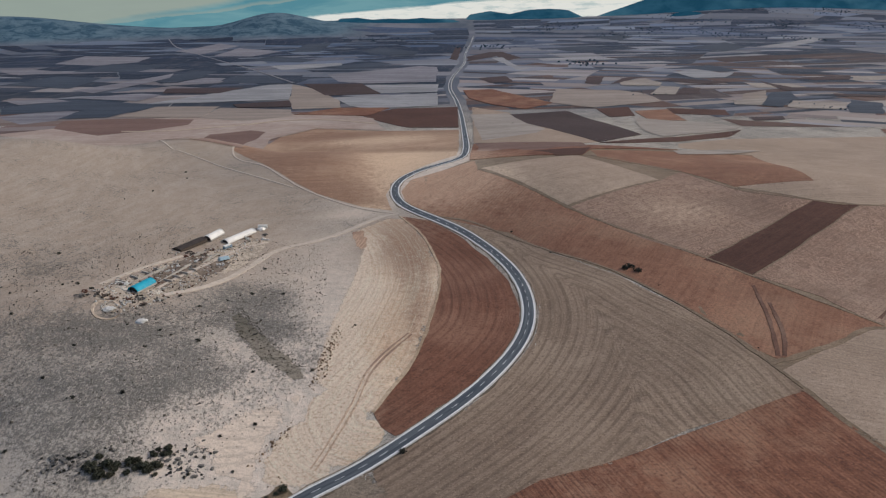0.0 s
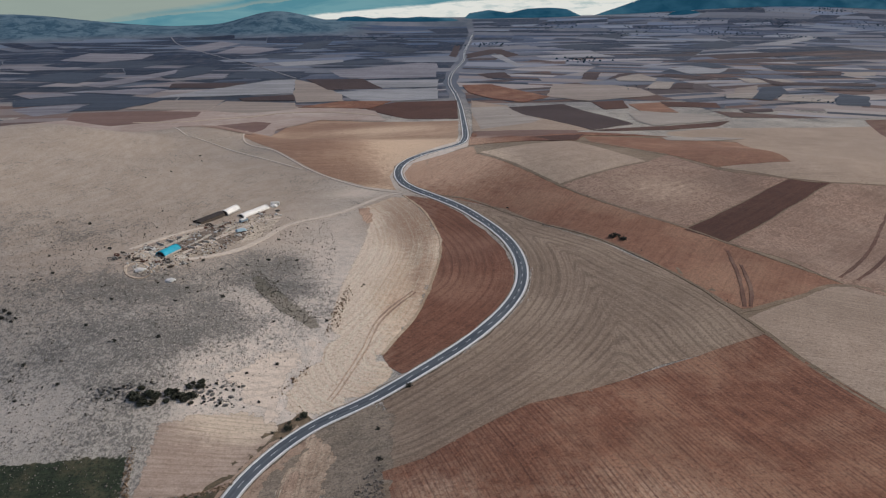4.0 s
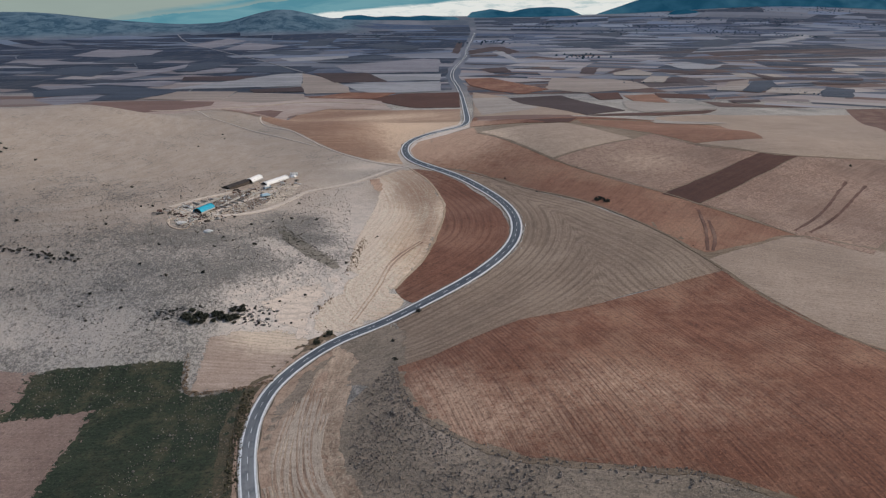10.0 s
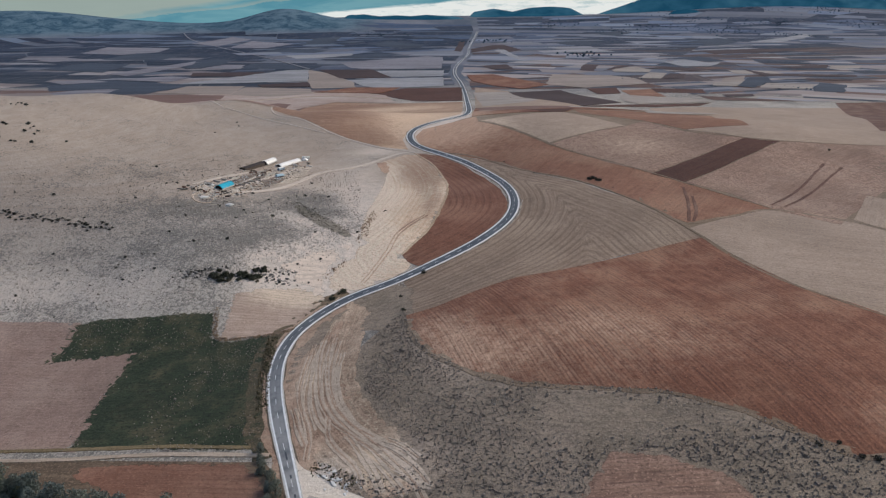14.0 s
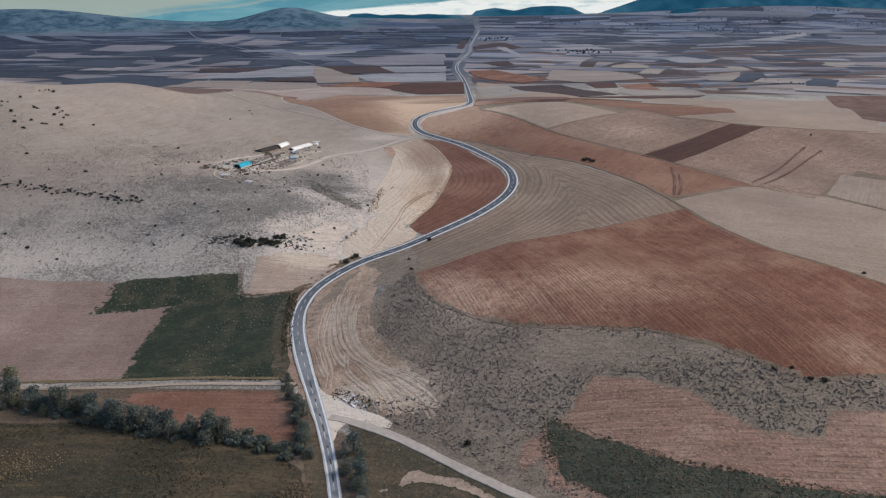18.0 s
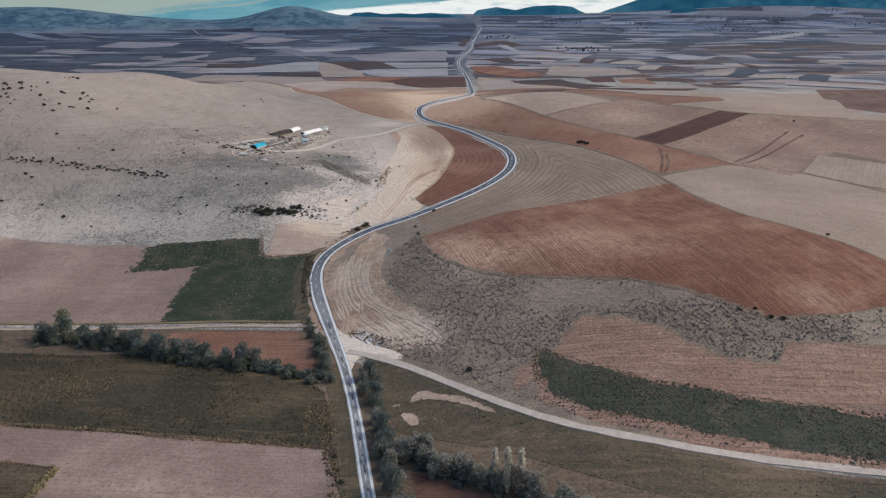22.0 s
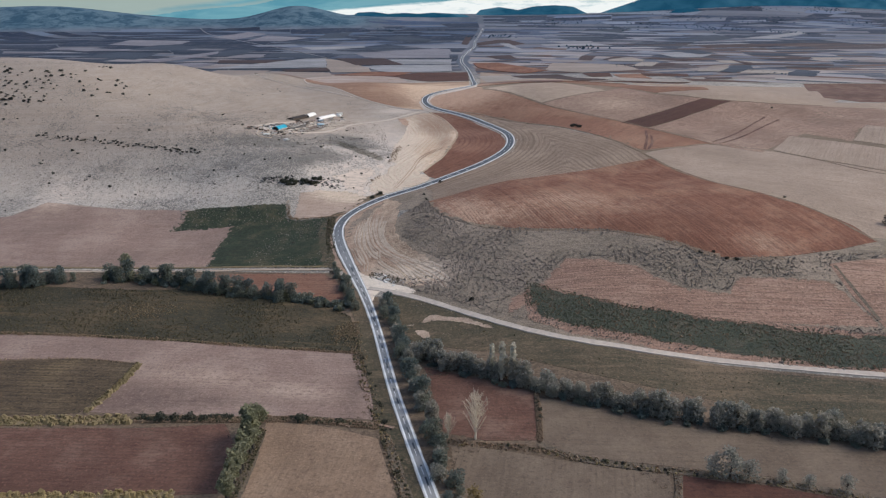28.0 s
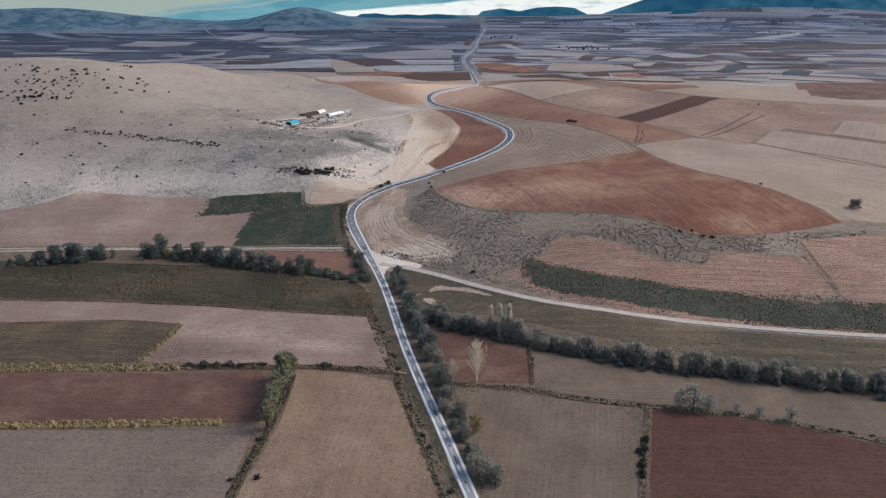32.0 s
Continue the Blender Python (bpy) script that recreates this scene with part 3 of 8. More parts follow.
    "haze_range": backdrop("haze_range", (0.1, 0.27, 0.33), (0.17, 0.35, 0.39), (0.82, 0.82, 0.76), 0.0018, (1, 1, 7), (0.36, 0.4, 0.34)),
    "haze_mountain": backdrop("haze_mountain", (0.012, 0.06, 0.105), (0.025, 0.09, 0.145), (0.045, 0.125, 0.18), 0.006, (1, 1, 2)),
}


def asphalt():
    n = Nodes("asphalt", 0.8, 0.3)
    worn = n.noise(1.0, 3, 0.6, (0.9, 0.03, 1), "furrow")
    stain = n.noise(0.18, 4, 0.65)
    c = n.mix(n.ramp(worn, 0.35, 0.7), (0.055, 0.068, 0.082), (0.15, 0.162, 0.174))
    g = n.add("ShaderNodeSeparateXYZ")
    n.link(n.coords(), g.inputs[0])
    old = n.times(n.ramp(g.outputs[1], 170.0, 60.0), n.ramp(n.noise(0.06, 4, 0.65), 0.25, 0.5))
    c = n.mix(n.times(old, 0.85), c, (0.36, 0.35, 0.335))
    c = n.mix(n.times(n.ramp(stain, 0.52, 0.66), 0.55), c, (0.08, 0.088, 0.098))
    n.colour(c)
    n.bump(n.noise(6.0, 3), 0.3, 0.02)
    return n.m


def ground_mix():
    """The open ground: pale chalky soil under tufts that stand thick or thin, dusty mauve ploughland far out on the
    plain, its blue standing for haze.
    """
    n = Nodes("ground")
    grain = n.noise(0.7, 6, 0.8)
    fine = n.noise(2.4, 4, 0.75)
    mid = n.noise(0.12, 5, 0.7)
    big = n.noise(0.022, 5, 0.65)
    huge = n.noise(0.0065, 3, 0.55)
    a = n.t.nodes.new("ShaderNodeAttribute")
    a.attribute_name = "wear_sun"
    w = n.add("ShaderNodeSeparateColor")
    n.link(a.outputs["Color"], w.inputs[0])
    pale, sand, dark = w.outputs[0], w.outputs[1], w.outputs[2]
    c = n.mix(n.ramp(mid, 0.35, 0.68), (0.4, 0.352, 0.295), (0.54, 0.48, 0.407))
    c = n.mix(n.times(n.ramp(huge, 0.46, 0.62), 0.4), c, (0.3, 0.268, 0.23))
    c = n.mix(n.times(n.ramp(pale, 0.05, 0.9), n.ramp(n.noise(0.2, 5, 0.75), 0.25, 0.6)), c, (0.74, 0.62, 0.515))
    c = n.mix(n.times(n.ramp(sand, 0.05, 0.8), 0.85), c, n.mix(n.ramp(n.noise(1.0, 5, 0.7, (0.01, 0.05, 1), "", 0.4), 0.4, 0.62), (0.315, 0.243, 0.185), (0.375, 0.302, 0.24)))

    def add(x, y, k):
        m = n.t.nodes.new("ShaderNodeMath")
        m.operation = "MULTIPLY_ADD"
        n.link(y, m.inputs[0])
        m.inputs[1].default_value = k
        if isinstance(x, float):
            m.inputs[2].default_value = x
        else:
            n.link(x, m.inputs[2])
        return m.outputs[0]

    # how thick the tufts stand, then the tufts themselves at two sizes
    stroke = n.ramp(n.noise(1.0, 3, 0.65, (0.8, 0.2, 1), "", 0.9), 0.35, 0.65)
    thick = add(add(add(add(add(-0.78, dark, 0.34), pale, -0.5), sand, -0.3), big, 1.3), mid, 1.0)
    clump = add(n.ramp(grain, 0.36, 0.64), stroke, 0.35)
    c = n.mix(n.times(n.ramp(add(clump, thick, 1.0), 0.95, 1.12), 0.76), c, (0.13, 0.12, 0.105))
    c = n.mix(n.times(n.ramp(add(n.ramp(fine, 0.36, 0.64), thick, 1.0), 0.98, 1.2), 0.55), c, (0.085, 0.08, 0.073))
    c = n.mix(n.times(n.times(n.ramp(n.noise(1.0, 4, 0.75, (1.6, 0.7, 1), "", 0.5), 0.53, 0.64), n.ramp(sand, 1.8, 0.3)), 0.7), c, (0.63, 0.555, 0.465))
    # Far ground and wooded hills carry haze as blue in their base colour.
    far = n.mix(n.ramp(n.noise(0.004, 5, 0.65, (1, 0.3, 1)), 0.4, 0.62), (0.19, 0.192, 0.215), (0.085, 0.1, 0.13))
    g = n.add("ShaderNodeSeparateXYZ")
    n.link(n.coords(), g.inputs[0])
    hazy_wood = n.times(n.ramp(g.outputs[2], 6.0, 30.0), n.times(n.ramp(g.outputs[1], 2300.0, 2800.0), n.ramp(g.outputs[0], -420.0, -620.0)))
    far = n.mix(hazy_wood, far, n.mix(n.ramp(n.noise(0.013, 6, 0.8, (1, 0.6, 1), "", 0.6), 0.42, 0.57), (0.022, 0.068, 0.108), (0.11, 0.17, 0.21)))
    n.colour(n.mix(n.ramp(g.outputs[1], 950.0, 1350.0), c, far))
    n.bump(grain, 0.7, 0.5)
    n.bump(mid, 0.4, 1.5)
    return n.m


M["asphalt"] = asphalt()
M["ground"] = ground_mix()


def parcels():
    """Far parcels, each with its own dusty, haze-tinted tone, scratched and patchy."""
    n = Nodes("parcels")
    a = n.t.nodes.new("ShaderNodeAttribute")
    a.attribute_name = "tone"
    c = n.mix(n.times(n.ramp(n.noise(0.02, 5, 0.7), 0.45, 0.7), 0.15), a.outputs["Color"], (0.2, 0.165, 0.16))
    c = n.mix(n.times(n.ramp(n.noise(0.05, 4, 0.7, (1, 0.2, 1)), 0.52, 0.66), 0.14), c, (0.34, 0.29, 0.27))
    n.colour(c)
    return n.m


M["parcels"] = parcels()


# ---- the lie of the land ----
def ground(x, y):
    """Height of the land: a flat valley, rolling rises, the plain behind, far hills."""
    z = 0.0 * x
    for cx, cy, s, h in RISES:
        z = z + h * np.exp(-((x - cx) ** 2 + (y - cy) ** 2) / (2.0 * s * s))
    for cx, cy, sx, sy, h in FAR_HILLS:
        z = z + h * np.exp(-((x - cx) ** 2) / (2.0 * sx * sx) - ((y - cy) ** 2) / (2.0 * sy * sy))
    return z


def gz(x, y):
    return float(ground(np.float64(x), np.float64(y)))


def spots(x, y, rows):
    """How strongly a place is marked by wear and painted sunlight: soft patches (x, y, half length, half width, turn,
    strength).
    """
    z = 0.0 * x
    for cx, cy, rx, ry, turn, k in rows:
        a = radians(turn)
        u, v = (x - cx) * math.cos(a) + (y - cy) * math.sin(a), -(x - cx) * math.sin(a) + (y - cy) * math.cos(a)
        z = z + k * np.exp(-(u * u) / (2.0 * rx * rx) - (v * v) / (2.0 * ry * ry))
    return z


def worn(me, V):
    """Marks the worn, sandy and overgrown places on a sheet of land, and the painted sunlit bend."""
    V = np.asarray(V, float)
    c = np.ones((len(V), 4))
    for i, rows in enumerate((PALE_SPOTS, SAND_SPOTS, DARK_SPOTS)):
        c[:, i] = np.clip(spots(V[:, 0], V[:, 1], rows), 0, 1.2)
    at = me.color_attributes.new("wear_sun", "FLOAT_COLOR", "POINT")
    at.data.foreach_set("color", c.ravel())


def part(name, bm, material, parent=None, label="", smooth=False):
    me = bpy.data.meshes.new(name)
    bm.to_mesh(me)
    bm.free()
    if smooth:
        for p in me.polygons:
            p.use_smooth = True
    me.materials.append(M[material])
    ob = new(name, me)
    if parent is not None:
        ob.parent = parent
    return tagged(ob, label)


def mesh_object(name, verts, faces, material, uvs=None, smooth=True, rim=None):
    me = bpy.data.meshes.new(name)
    me.from_pydata([tuple(map(float, v)) for v in verts], [], [tuple(map(int, f)) for f in faces])
    if uvs is not None:
        layer = me.uv_layers.new(name="furrow")
        idx = np.zeros(len(me.loops), dtype=np.int32)
        me.loops.foreach_get("vertex_index", idx)
        layer.data.foreach_set("uv", np.asarray(uvs, dtype=np.float32)[idx].ravel())
        worn(me, verts)
        if rim is not None:
            me.attributes.new("rim", "FLOAT", "POINT").data.foreach_set("value", np.asarray(rim, np.float32))
    if smooth:
        me.polygons.foreach_set("use_smooth", [True] * len(me.polygons))
    me.materials.append(M[material])
    return new(name, me)


def spaced(stops):
    out = []
    for (a, _), (b, step) in zip(stops, stops[1:]):
        k = max(1, round((b - a) / step))
        out += [a + (b - a) * i / k for i in range(k)]
    return np.array(out + [stops[-1][0]])


gx = spaced([(-5200, 0), (-3600, 200), (-1500, 60), (-700, 25), (700, 7), (1500, 25), (3600, 80), (5200, 200)])
gy = spaced([(-900, 0), (-420, 25), (1150, 7), (1900, 30), (4950, 60)])
GX, GY = np.meshgrid(gx, gy)
GZ = ground(GX, GY)
w, hgt = len(gx), len(gy)
q = (np.arange(hgt - 1)[:, None] * w + np.arange(w - 1)).ravel()
land_verts = np.stack([GX.ravel(), GY.ravel(), GZ.ravel()], 1)
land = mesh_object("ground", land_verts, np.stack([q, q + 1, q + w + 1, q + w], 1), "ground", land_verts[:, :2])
tagged(land, "rolling dry grazing land with bleached grass and tufts", "ground", kind="structure")


def smooth_line(pts, step=5.0, blur=3):
    """A smooth line through plan points, in even steps."""
    p = np.array(pts, float)
    p = np.vstack([2 * p[0] - p[1], p, 2 * p[-1] - p[-2]])
    out = []
    for i in range(1, len(p) - 2):
        k = max(2, int(np.linalg.norm(p[i + 1] - p[i]) / step))
        t = (np.arange(k) / k)[:, None]
        out.append(0.5 * (2 * p[i] + (p[i + 1] - p[i - 1]) * t + (2 * p[i - 1] - 5 * p[i] + 4 * p[i + 1] - p[i + 2]) * t**2 + (3 * p[i] - p[i - 1] - 3 * p[i + 1] + p[i + 2]) * t**3))
    c = np.vstack(out + [p[-2:-1]])
    for _ in range(blur):
        c[1:-1] = (c[:-2] + 2 * c[1:-1] + c[2:]) / 4
    return c


def sides(c):
    d = np.gradient(c, axis=0)
    d /= np.linalg.norm(d, axis=1)[:, None] + 1e-9
    return np.stack([-d[:, 1], d[:, 0]], 1)


def ribbon(name, c, width, material, lift, shift=0.0, across=3, ragged=0.0, skirt=0.4, wide=None, steady=False):
    """A strip that follows the land along a line."""
    nrm = sides(c)
    wide = np.ones(len(c)) if wide is None else wide
    s = np.r_[0, np.cumsum(np.linalg.norm(np.diff(c, axis=0), axis=1))]
    rows, uv = [], []
    rng = np.random.RandomState(len(c))
    jit = np.zeros((len(c), 2))
    if ragged:
        jit = np.array([[noise.noise((a * 0.09, k * 9.0, 1.0)) for k in (1, 2)] for a in s]) * ragged
    offs = np.linspace(-0.5, 0.5, across)
    for k, o in enumerate(offs):
        wob = (jit[:, 0] if o < 0 else jit[:, 1]) * (2 * abs(o))
        xy = c + nrm * (shift * wide + o * width * (wide if steady else 1) + wob * np.sign(o))[:, None]
        rows.append(np.c_[xy, ground(xy[:, 0], xy[:, 1]) + lift])
        uv.append(np.c_[np.full(len(c), o * width), s])
    for o, r in ((-1, rows[0]), (1, rows[across - 1])):
        rows += [np.c_[r[:, :2] + nrm * o * 0.3, r[:, 2] - lift - skirt], r]
        uv += [np.c_[np.full(len(c), o * width / 2), s]] * 2
    order = [across, across + 1] + list(range(across)) + [across + 3, across + 2]
    V, U = np.vstack([rows[k] for k in order]), np.vstack([uv[k] for k in order])
    n = len(c)
    F = [(k * n + i, (k + 1) * n + i, (k + 1) * n + i + 1, k * n + i + 1) for k in range(across + 3) if k not in (1, across + 1) for i in range(n - 1)]
    F = [f[::-1] for f in F]
    fray = np.zeros((len(order), n))
    if ragged:
        fray[:3], fray[-3:] = 0.95, 0.95
    return mesh_object(name, V, F, material, U, rim=fray.ravel())


def chaikin(p, times):
    for _ in range(times):
        n = np.roll(p, -1, axis=0)
        p = np.stack([0.75 * p + 0.25 * n, 0.25 * p + 0.75 * n], 1).reshape(-1, 2)
    return p


def inside(poly, x, y):
    r = np.zeros(len(x), bool)
    a, b = poly, np.roll(poly, -1, axis=0)
    for (x0, y0), (x1, y1) in zip(a, b):
        hit = ((y0 > y) != (y1 > y)) & (x < (x1 - x0) * (y - y0) / (y1 - y0 + 1e-12) + x0)
        r ^= hit
    return r


def sheet(name, outline, material, lift, angle=0.0, guide=None, rounded=0, step=9.0, ragged=0.8, soft=0.9, skirt=True):
    """A field laid over the land; its furrows run at an angle or along a guide line."""
    from mathutils.geometry import delaunay_2d_cdt
    p = chaikin(np.array(outline, float), rounded) if rounded else np.array(outline, float)
    edge = []
    for a, b in zip(p, np.roll(p, -1, axis=0)):
        k = max(1, int(np.linalg.norm(b - a) / step))
        for i in range(k):
            m = a + (b - a) * i / k
            wob = Vector(noise.noise_vector((m[0] * 0.06, m[1] * 0.06, 3.0))) * ragged
            fine = Vector(noise.noise_vector((m[0] * 0.3, m[1] * 0.3, 5.0))) * ragged * 0.5
            edge.append((m[0] + wob.x + fine.x, m[1] + wob.y + fine.y))
    edge = np.array(edge)
    lo, hi = edge.min(0), edge.max(0)
    X, Y = np.meshgrid(np.arange(lo[0], hi[0], step), np.arange(lo[1], hi[1], step))
    X, Y = X.ravel(), Y.ravel()
    ok = inside(edge, X, Y)
    X, Y = X[ok], Y[ok]
    near = np.ones(len(X), bool)
    for e in edge:
        near &= (X - e[0]) ** 2 + (Y - e[1]) ** 2 > (0.35 * step) ** 2
    inner = np.stack([X[near], Y[near]], 1)
    n = len(edge)
    vc = [Vector(v) for v in edge] + [Vector(v) for v in inner]
    v2, _, faces, _, _, _ = delaunay_2d_cdt(vc, [(i, (i + 1) % n) for i in range(n)], [], 1, 0.01)
    P = np.array([tuple(v) for v in v2])
    V = np.c_[P, ground(P[:, 0], P[:, 1]) + lift]
    F = [tuple(f) for f in faces]
    count = {}
    for f in F:
        for a, b in zip(f, f[1:] + f[:1]):
            count[(a, b)] = count.get((a, b), 0) + 1
    rim = [(a, b) for a, b in count if (b, a) not in count]
    R_ = np.zeros(len(V))
    R_[[i for e in rim for i in e]] = soft
    low = {}
    extra = []
    for a, b in rim if skirt else ():
        for i in (a, b):
            if i not in low:
                low[i] = len(V) + len(extra)
                extra += [tuple(V[i]), (V[i, 0], V[i, 1], V[i, 2] - lift - 0.5)]
        F.append((low[b], low[a], low[a] + 1, low[b] + 1))
    if extra:
        V = np.vstack([V, np.array(extra)])
        R_ = np.r_[R_, np.full(len(extra), soft)]
    if guide is not None:
        G = np.vstack([smooth_line(g, 1.5, 0) for g in guide])
        D = np.sqrt((V[:, None, 0] - G[None, :, 0]) ** 2 + (V[:, None, 1] - G[None, :, 1]) ** 2)
        k = D.argmin(1)
        s = np.r_[0, np.cumsum(np.linalg.norm(np.diff(G, axis=0), axis=1))]
        U = np.c_[D[np.arange(len(V)), k], s[k]]
    else:
        a = radians(angle)
        U = np.c_[V[:, 0] * math.sin(a) - V[:, 1] * math.cos(a), V[:, 0] * math.cos(a) + V[:, 1] * math.sin(a)]
    return mesh_object(name, V, F, material, U, rim=R_)


# ---- roads and tracks ----
ROAD = smooth_line(ROAD_PLAN, 5.0, 6)
# the road narrows towards the stream
WIDE = np.interp(ROAD[:, 1], [20.0, 60.0, 85.0, 200.0, 1200.0, 2400.0], [0.52, 0.7, 0.88, 1.0, 1.0, 0.7])
tagged(ribbon("road_verge", ROAD, 8.4, "verge", 0.22, 0, 5, 1.6, wide=WIDE, steady=True), "dusty gravel and dry weeds beside the road", "verge", kind="structure")
STREAM = ROAD[(ROAD[:, 1] > -190) & (ROAD[:, 1] < 44)]
tagged(ribbon("road_verge", STREAM, 6.6, "meadow2", 0.134, -5.0, 5, 1.6), "dark weedy strip between road and ditch", "verge", kind="structure")
BEND = ROAD[(ROAD[:, 1] > 52) & (ROAD[:, 1] < 190)]
WEST = ROAD[(ROAD[:, 1] > 68) & (ROAD[:, 1] < 192)]
tagged(ribbon("road_verge", WEST, 9.0, "meadow2", 0.105, -7.0, 5, 3.0), "brown weedy strip between road and crop", "verge", kind="structure")
tagged(ribbon("road_verge", BEND, 15.0, "dust", 0.12, 2.0, 7, 3.0), "dusty tan strip of trodden ground along the bend", "verge", kind="structure")
road = tagged(ribbon("road", ROAD, 5.9, "asphalt", 0.34, 0, 5, wide=WIDE, steady=True), "patched grey asphalt two-lane country road, winding", "road", kind="structure")
for sft in (-2.7, 2.7):
    ob = ribbon("edge_line", ROAD, 0.5, "paint", 0.37, sft, 2, 0, 0, WIDE)
    ob.parent = road
for sft in (-3.25, 3.25):
    ob = ribbon("shoulder", ROAD, 0.7, "gravel", 0.3, sft, 2, 0.4, 0.4, WIDE)
    ob.parent = road
_s = np.r_[0, np.cumsum(np.linalg.norm(np.diff(ROAD, axis=0), axis=1))]


def on_road(s):
    x, y = np.interp(s, _s, ROAD[:, 0]), np.interp(s, _s, ROAD[:, 1])
    return np.stack([x, y], -1)


start = float(_s[-1])
k = 0
while k < 150:
    e = start - k * 9.0
    seg = on_road(np.array([e - 3.6, e - 1.8, e]))
    if e < 4 or seg[0, 1] > 1000:
        break
    if seg[0, 1] < 70:
        ob = ribbon("asphalt_patch", on_road(np.array([e - 4.4 - 1.9 * (1 + math.sin(k * 2.3)), e - 4.6, e - 3.9])), 0.55, "tar", 0.365, 0.15, 2, 0, 0)
        ob.parent = road
    ob = ribbon("centre_dash", seg, 0.14, "paint", 0.37, 0, 2, 0, 0)
    ob.parent = road
    k += 1


# ---- fields ----
RUT_LINE = smooth_line([(-43.9, 203.6), (-47.9, 180), (-46.7, 141.3), (-44.7, 113.8), (-38.3, 93.3), (-28.1, 78.6), (-13.9, 66), (-2.9, 58.9)], 4.0)
def field(name, label, outline, material, lift=0.25, angle=0.0, guide=None, rounded=0, step=9.0, ragged=0.8, soft=0.9, skirt=True):
    ob = sheet(name, outline, material, lift, angle, guide, rounded, step, ragged, soft, skirt)
    return tagged(ob, label, "field", "fields of the valley", "structure")


field('valley_floor', 'brown weedy valley floor between fields', [(-420, 62), (-300, 58), (-180, 64), (-66, 66), (-48, 42), (-20, 28), (30, -3), (90, -22), (160, -32), (420, -50), (420, -430), (-420, -430)], 'valley', 0.045, 0, None, 0, 8, 0.8, 0.9)
field('grass_margin', 'dry grass between the fields of the rise', [(14, 600), (118, 640), (268, 645), (340, 720), (520, 820), (600, 790), (345, 440), (468, 366), (330, 158), (259, 47), (208, 80), (153, 160), (131, 232), (93, 334), (55, 389), (14, 443), (-10, 470), (-38, 500), (-40, 540), (-11, 566)], 'margin', 0.055, 0, None, 0, 9, 0.8, 0.9, False)
field('stubble_field', 'dusty pink harvested field with faint tractor lines', [(-327.4, 130.2), (-293.6, 152.5), (-281.2, 176.9), (-236.8, 168.8), (-181, 166.5), (-176.5, 139), (-143.5, 144), (-134, 69.9), (-280.2, 63.3)], 'stubble_pink', 0.083, 0, None, 0, 6, 1.5, 1.4)
field('crop_field', 'dark green winter crop field', [(-186.6, 164.4), (-170.9, 168.6), (-148.9, 167.8), (-118.7, 173.6), (-113.1, 153.2), (-108, 150.6), (-87.2, 155.3), (-79.3, 111.6), (-69.7, 75.3), (-68.7, 70.9), (-139.3, 69.9), (-148.3, 139.2), (-182, 134.2)], 'crop_green', 0.086, 5, None, 0, 6, 2.2, 1.5)
field('stubble_field', 'pale tan stubble field in the road bend', [(-111.5, 150.1), (-112.6, 165.6), (-116.2, 186.3), (-107.8, 190.8), (-84.7, 199), (-72.9, 196.8), (-66.5, 189.7), (-73.6, 172.9), (-79.3, 157.6), (-84.8, 154), (-94.6, 152.6)], 'stubble_tan', 0.089, 0, None, 0, 7, 1.5, 1.8)
field('ploughed_field', 'rust-brown tilled field beside the lane', [(-133.8, 60.1), (-109.1, 63.8), (-73.6, 66.3), (-64.8, 57.5), (-59.3, 41.5), (-58.8, 31.2), (-71.2, 33.5), (-84.7, 37.3), (-100.4, 43.1), (-117.1, 50.4)], 'soil_rust', 0.092, 0, None, 0, 5, 1.2, 1.4)
field('meadow', 'dark olive-brown rough meadow', [(-275.1, 43.1), (-155.4, 39.6), (-118.3, 43.8), (-65.6, 30.4), (-52.8, 21), (-45.4, -2.4), (-43.2, -14), (-57.6, -13.4), (-108.4, -12), (-134.8, -9.9), (-175.3, -6.8), (-238.6, -7.2)], 'meadow', 0.095, 0)
field('stubble_field', 'dusty pink harvested field with faint tractor lines', [(-237.7, -8.4), (-174.6, -8.1), (-134.3, -11.1), (-95.6, -12.5), (-57.4, -14.6), (-43.4, -16.5), (-37.9, -30.1), (-28.2, -65), (-39.9, -63.7), (-48.2, -64.4), (-79.7, -65.5), (-112.1, -64.5), (-130.4, -64.4), (-126.2, -30.6), (-151.9, -27.5), (-219.3, -33.7)], 'stubble_pink', 0.098, 0)
field('fallow_field', 'dark brown weedy fallow field', [(-218.9, -34.3), (-151.7, -28.1), (-125.5, -30.6), (-126.9, -55.4), (-130.4, -65.3), (-192.7, -70.1)], 'fallow_dark', 0.101, 0)
field('ploughed_field', 'dull red-brown ploughed field', [(-188.7, -75.7), (-108.4, -73.4), (-78.5, -69.6), (-73.5, -78.1), (-69.3, -98.9), (-70, -104), (-82.5, -104.8), (-165.7, -107.1)], 'soil_red_dull', 0.104, 0)
field('stubble_field', 'grey-brown harvested field', [(-161.5, -112.9), (-81.1, -108.6), (-71.2, -106.1), (-69.5, -122), (-68.6, -136.6), (-67.9, -156.9), (-140.2, -159.8)], 'stubble_grey', 0.107, 0)
field('stubble_field', 'tan stubble field beside the road', [(-66.1, -67.3), (-47.4, -69), (-28.1, -75.5), (-20.9, -97), (-12.4, -124.9), (-5.4, -148.8), (-68.6, -151.3), (-63.8, -126.9), (-62.5, -104.9), (-64.4, -81.5)], 'stubble_tan2', 0.11, 84)
field('ploughed_field', 'dull red-brown ploughed field', [(-16.8, -28.1), (4.4, -37.2), (23.7, -46.7), (21.9, -74.7), (5.9, -76), (-7.1, -71.8)], 'soil_red_dull', 0.113, 0)
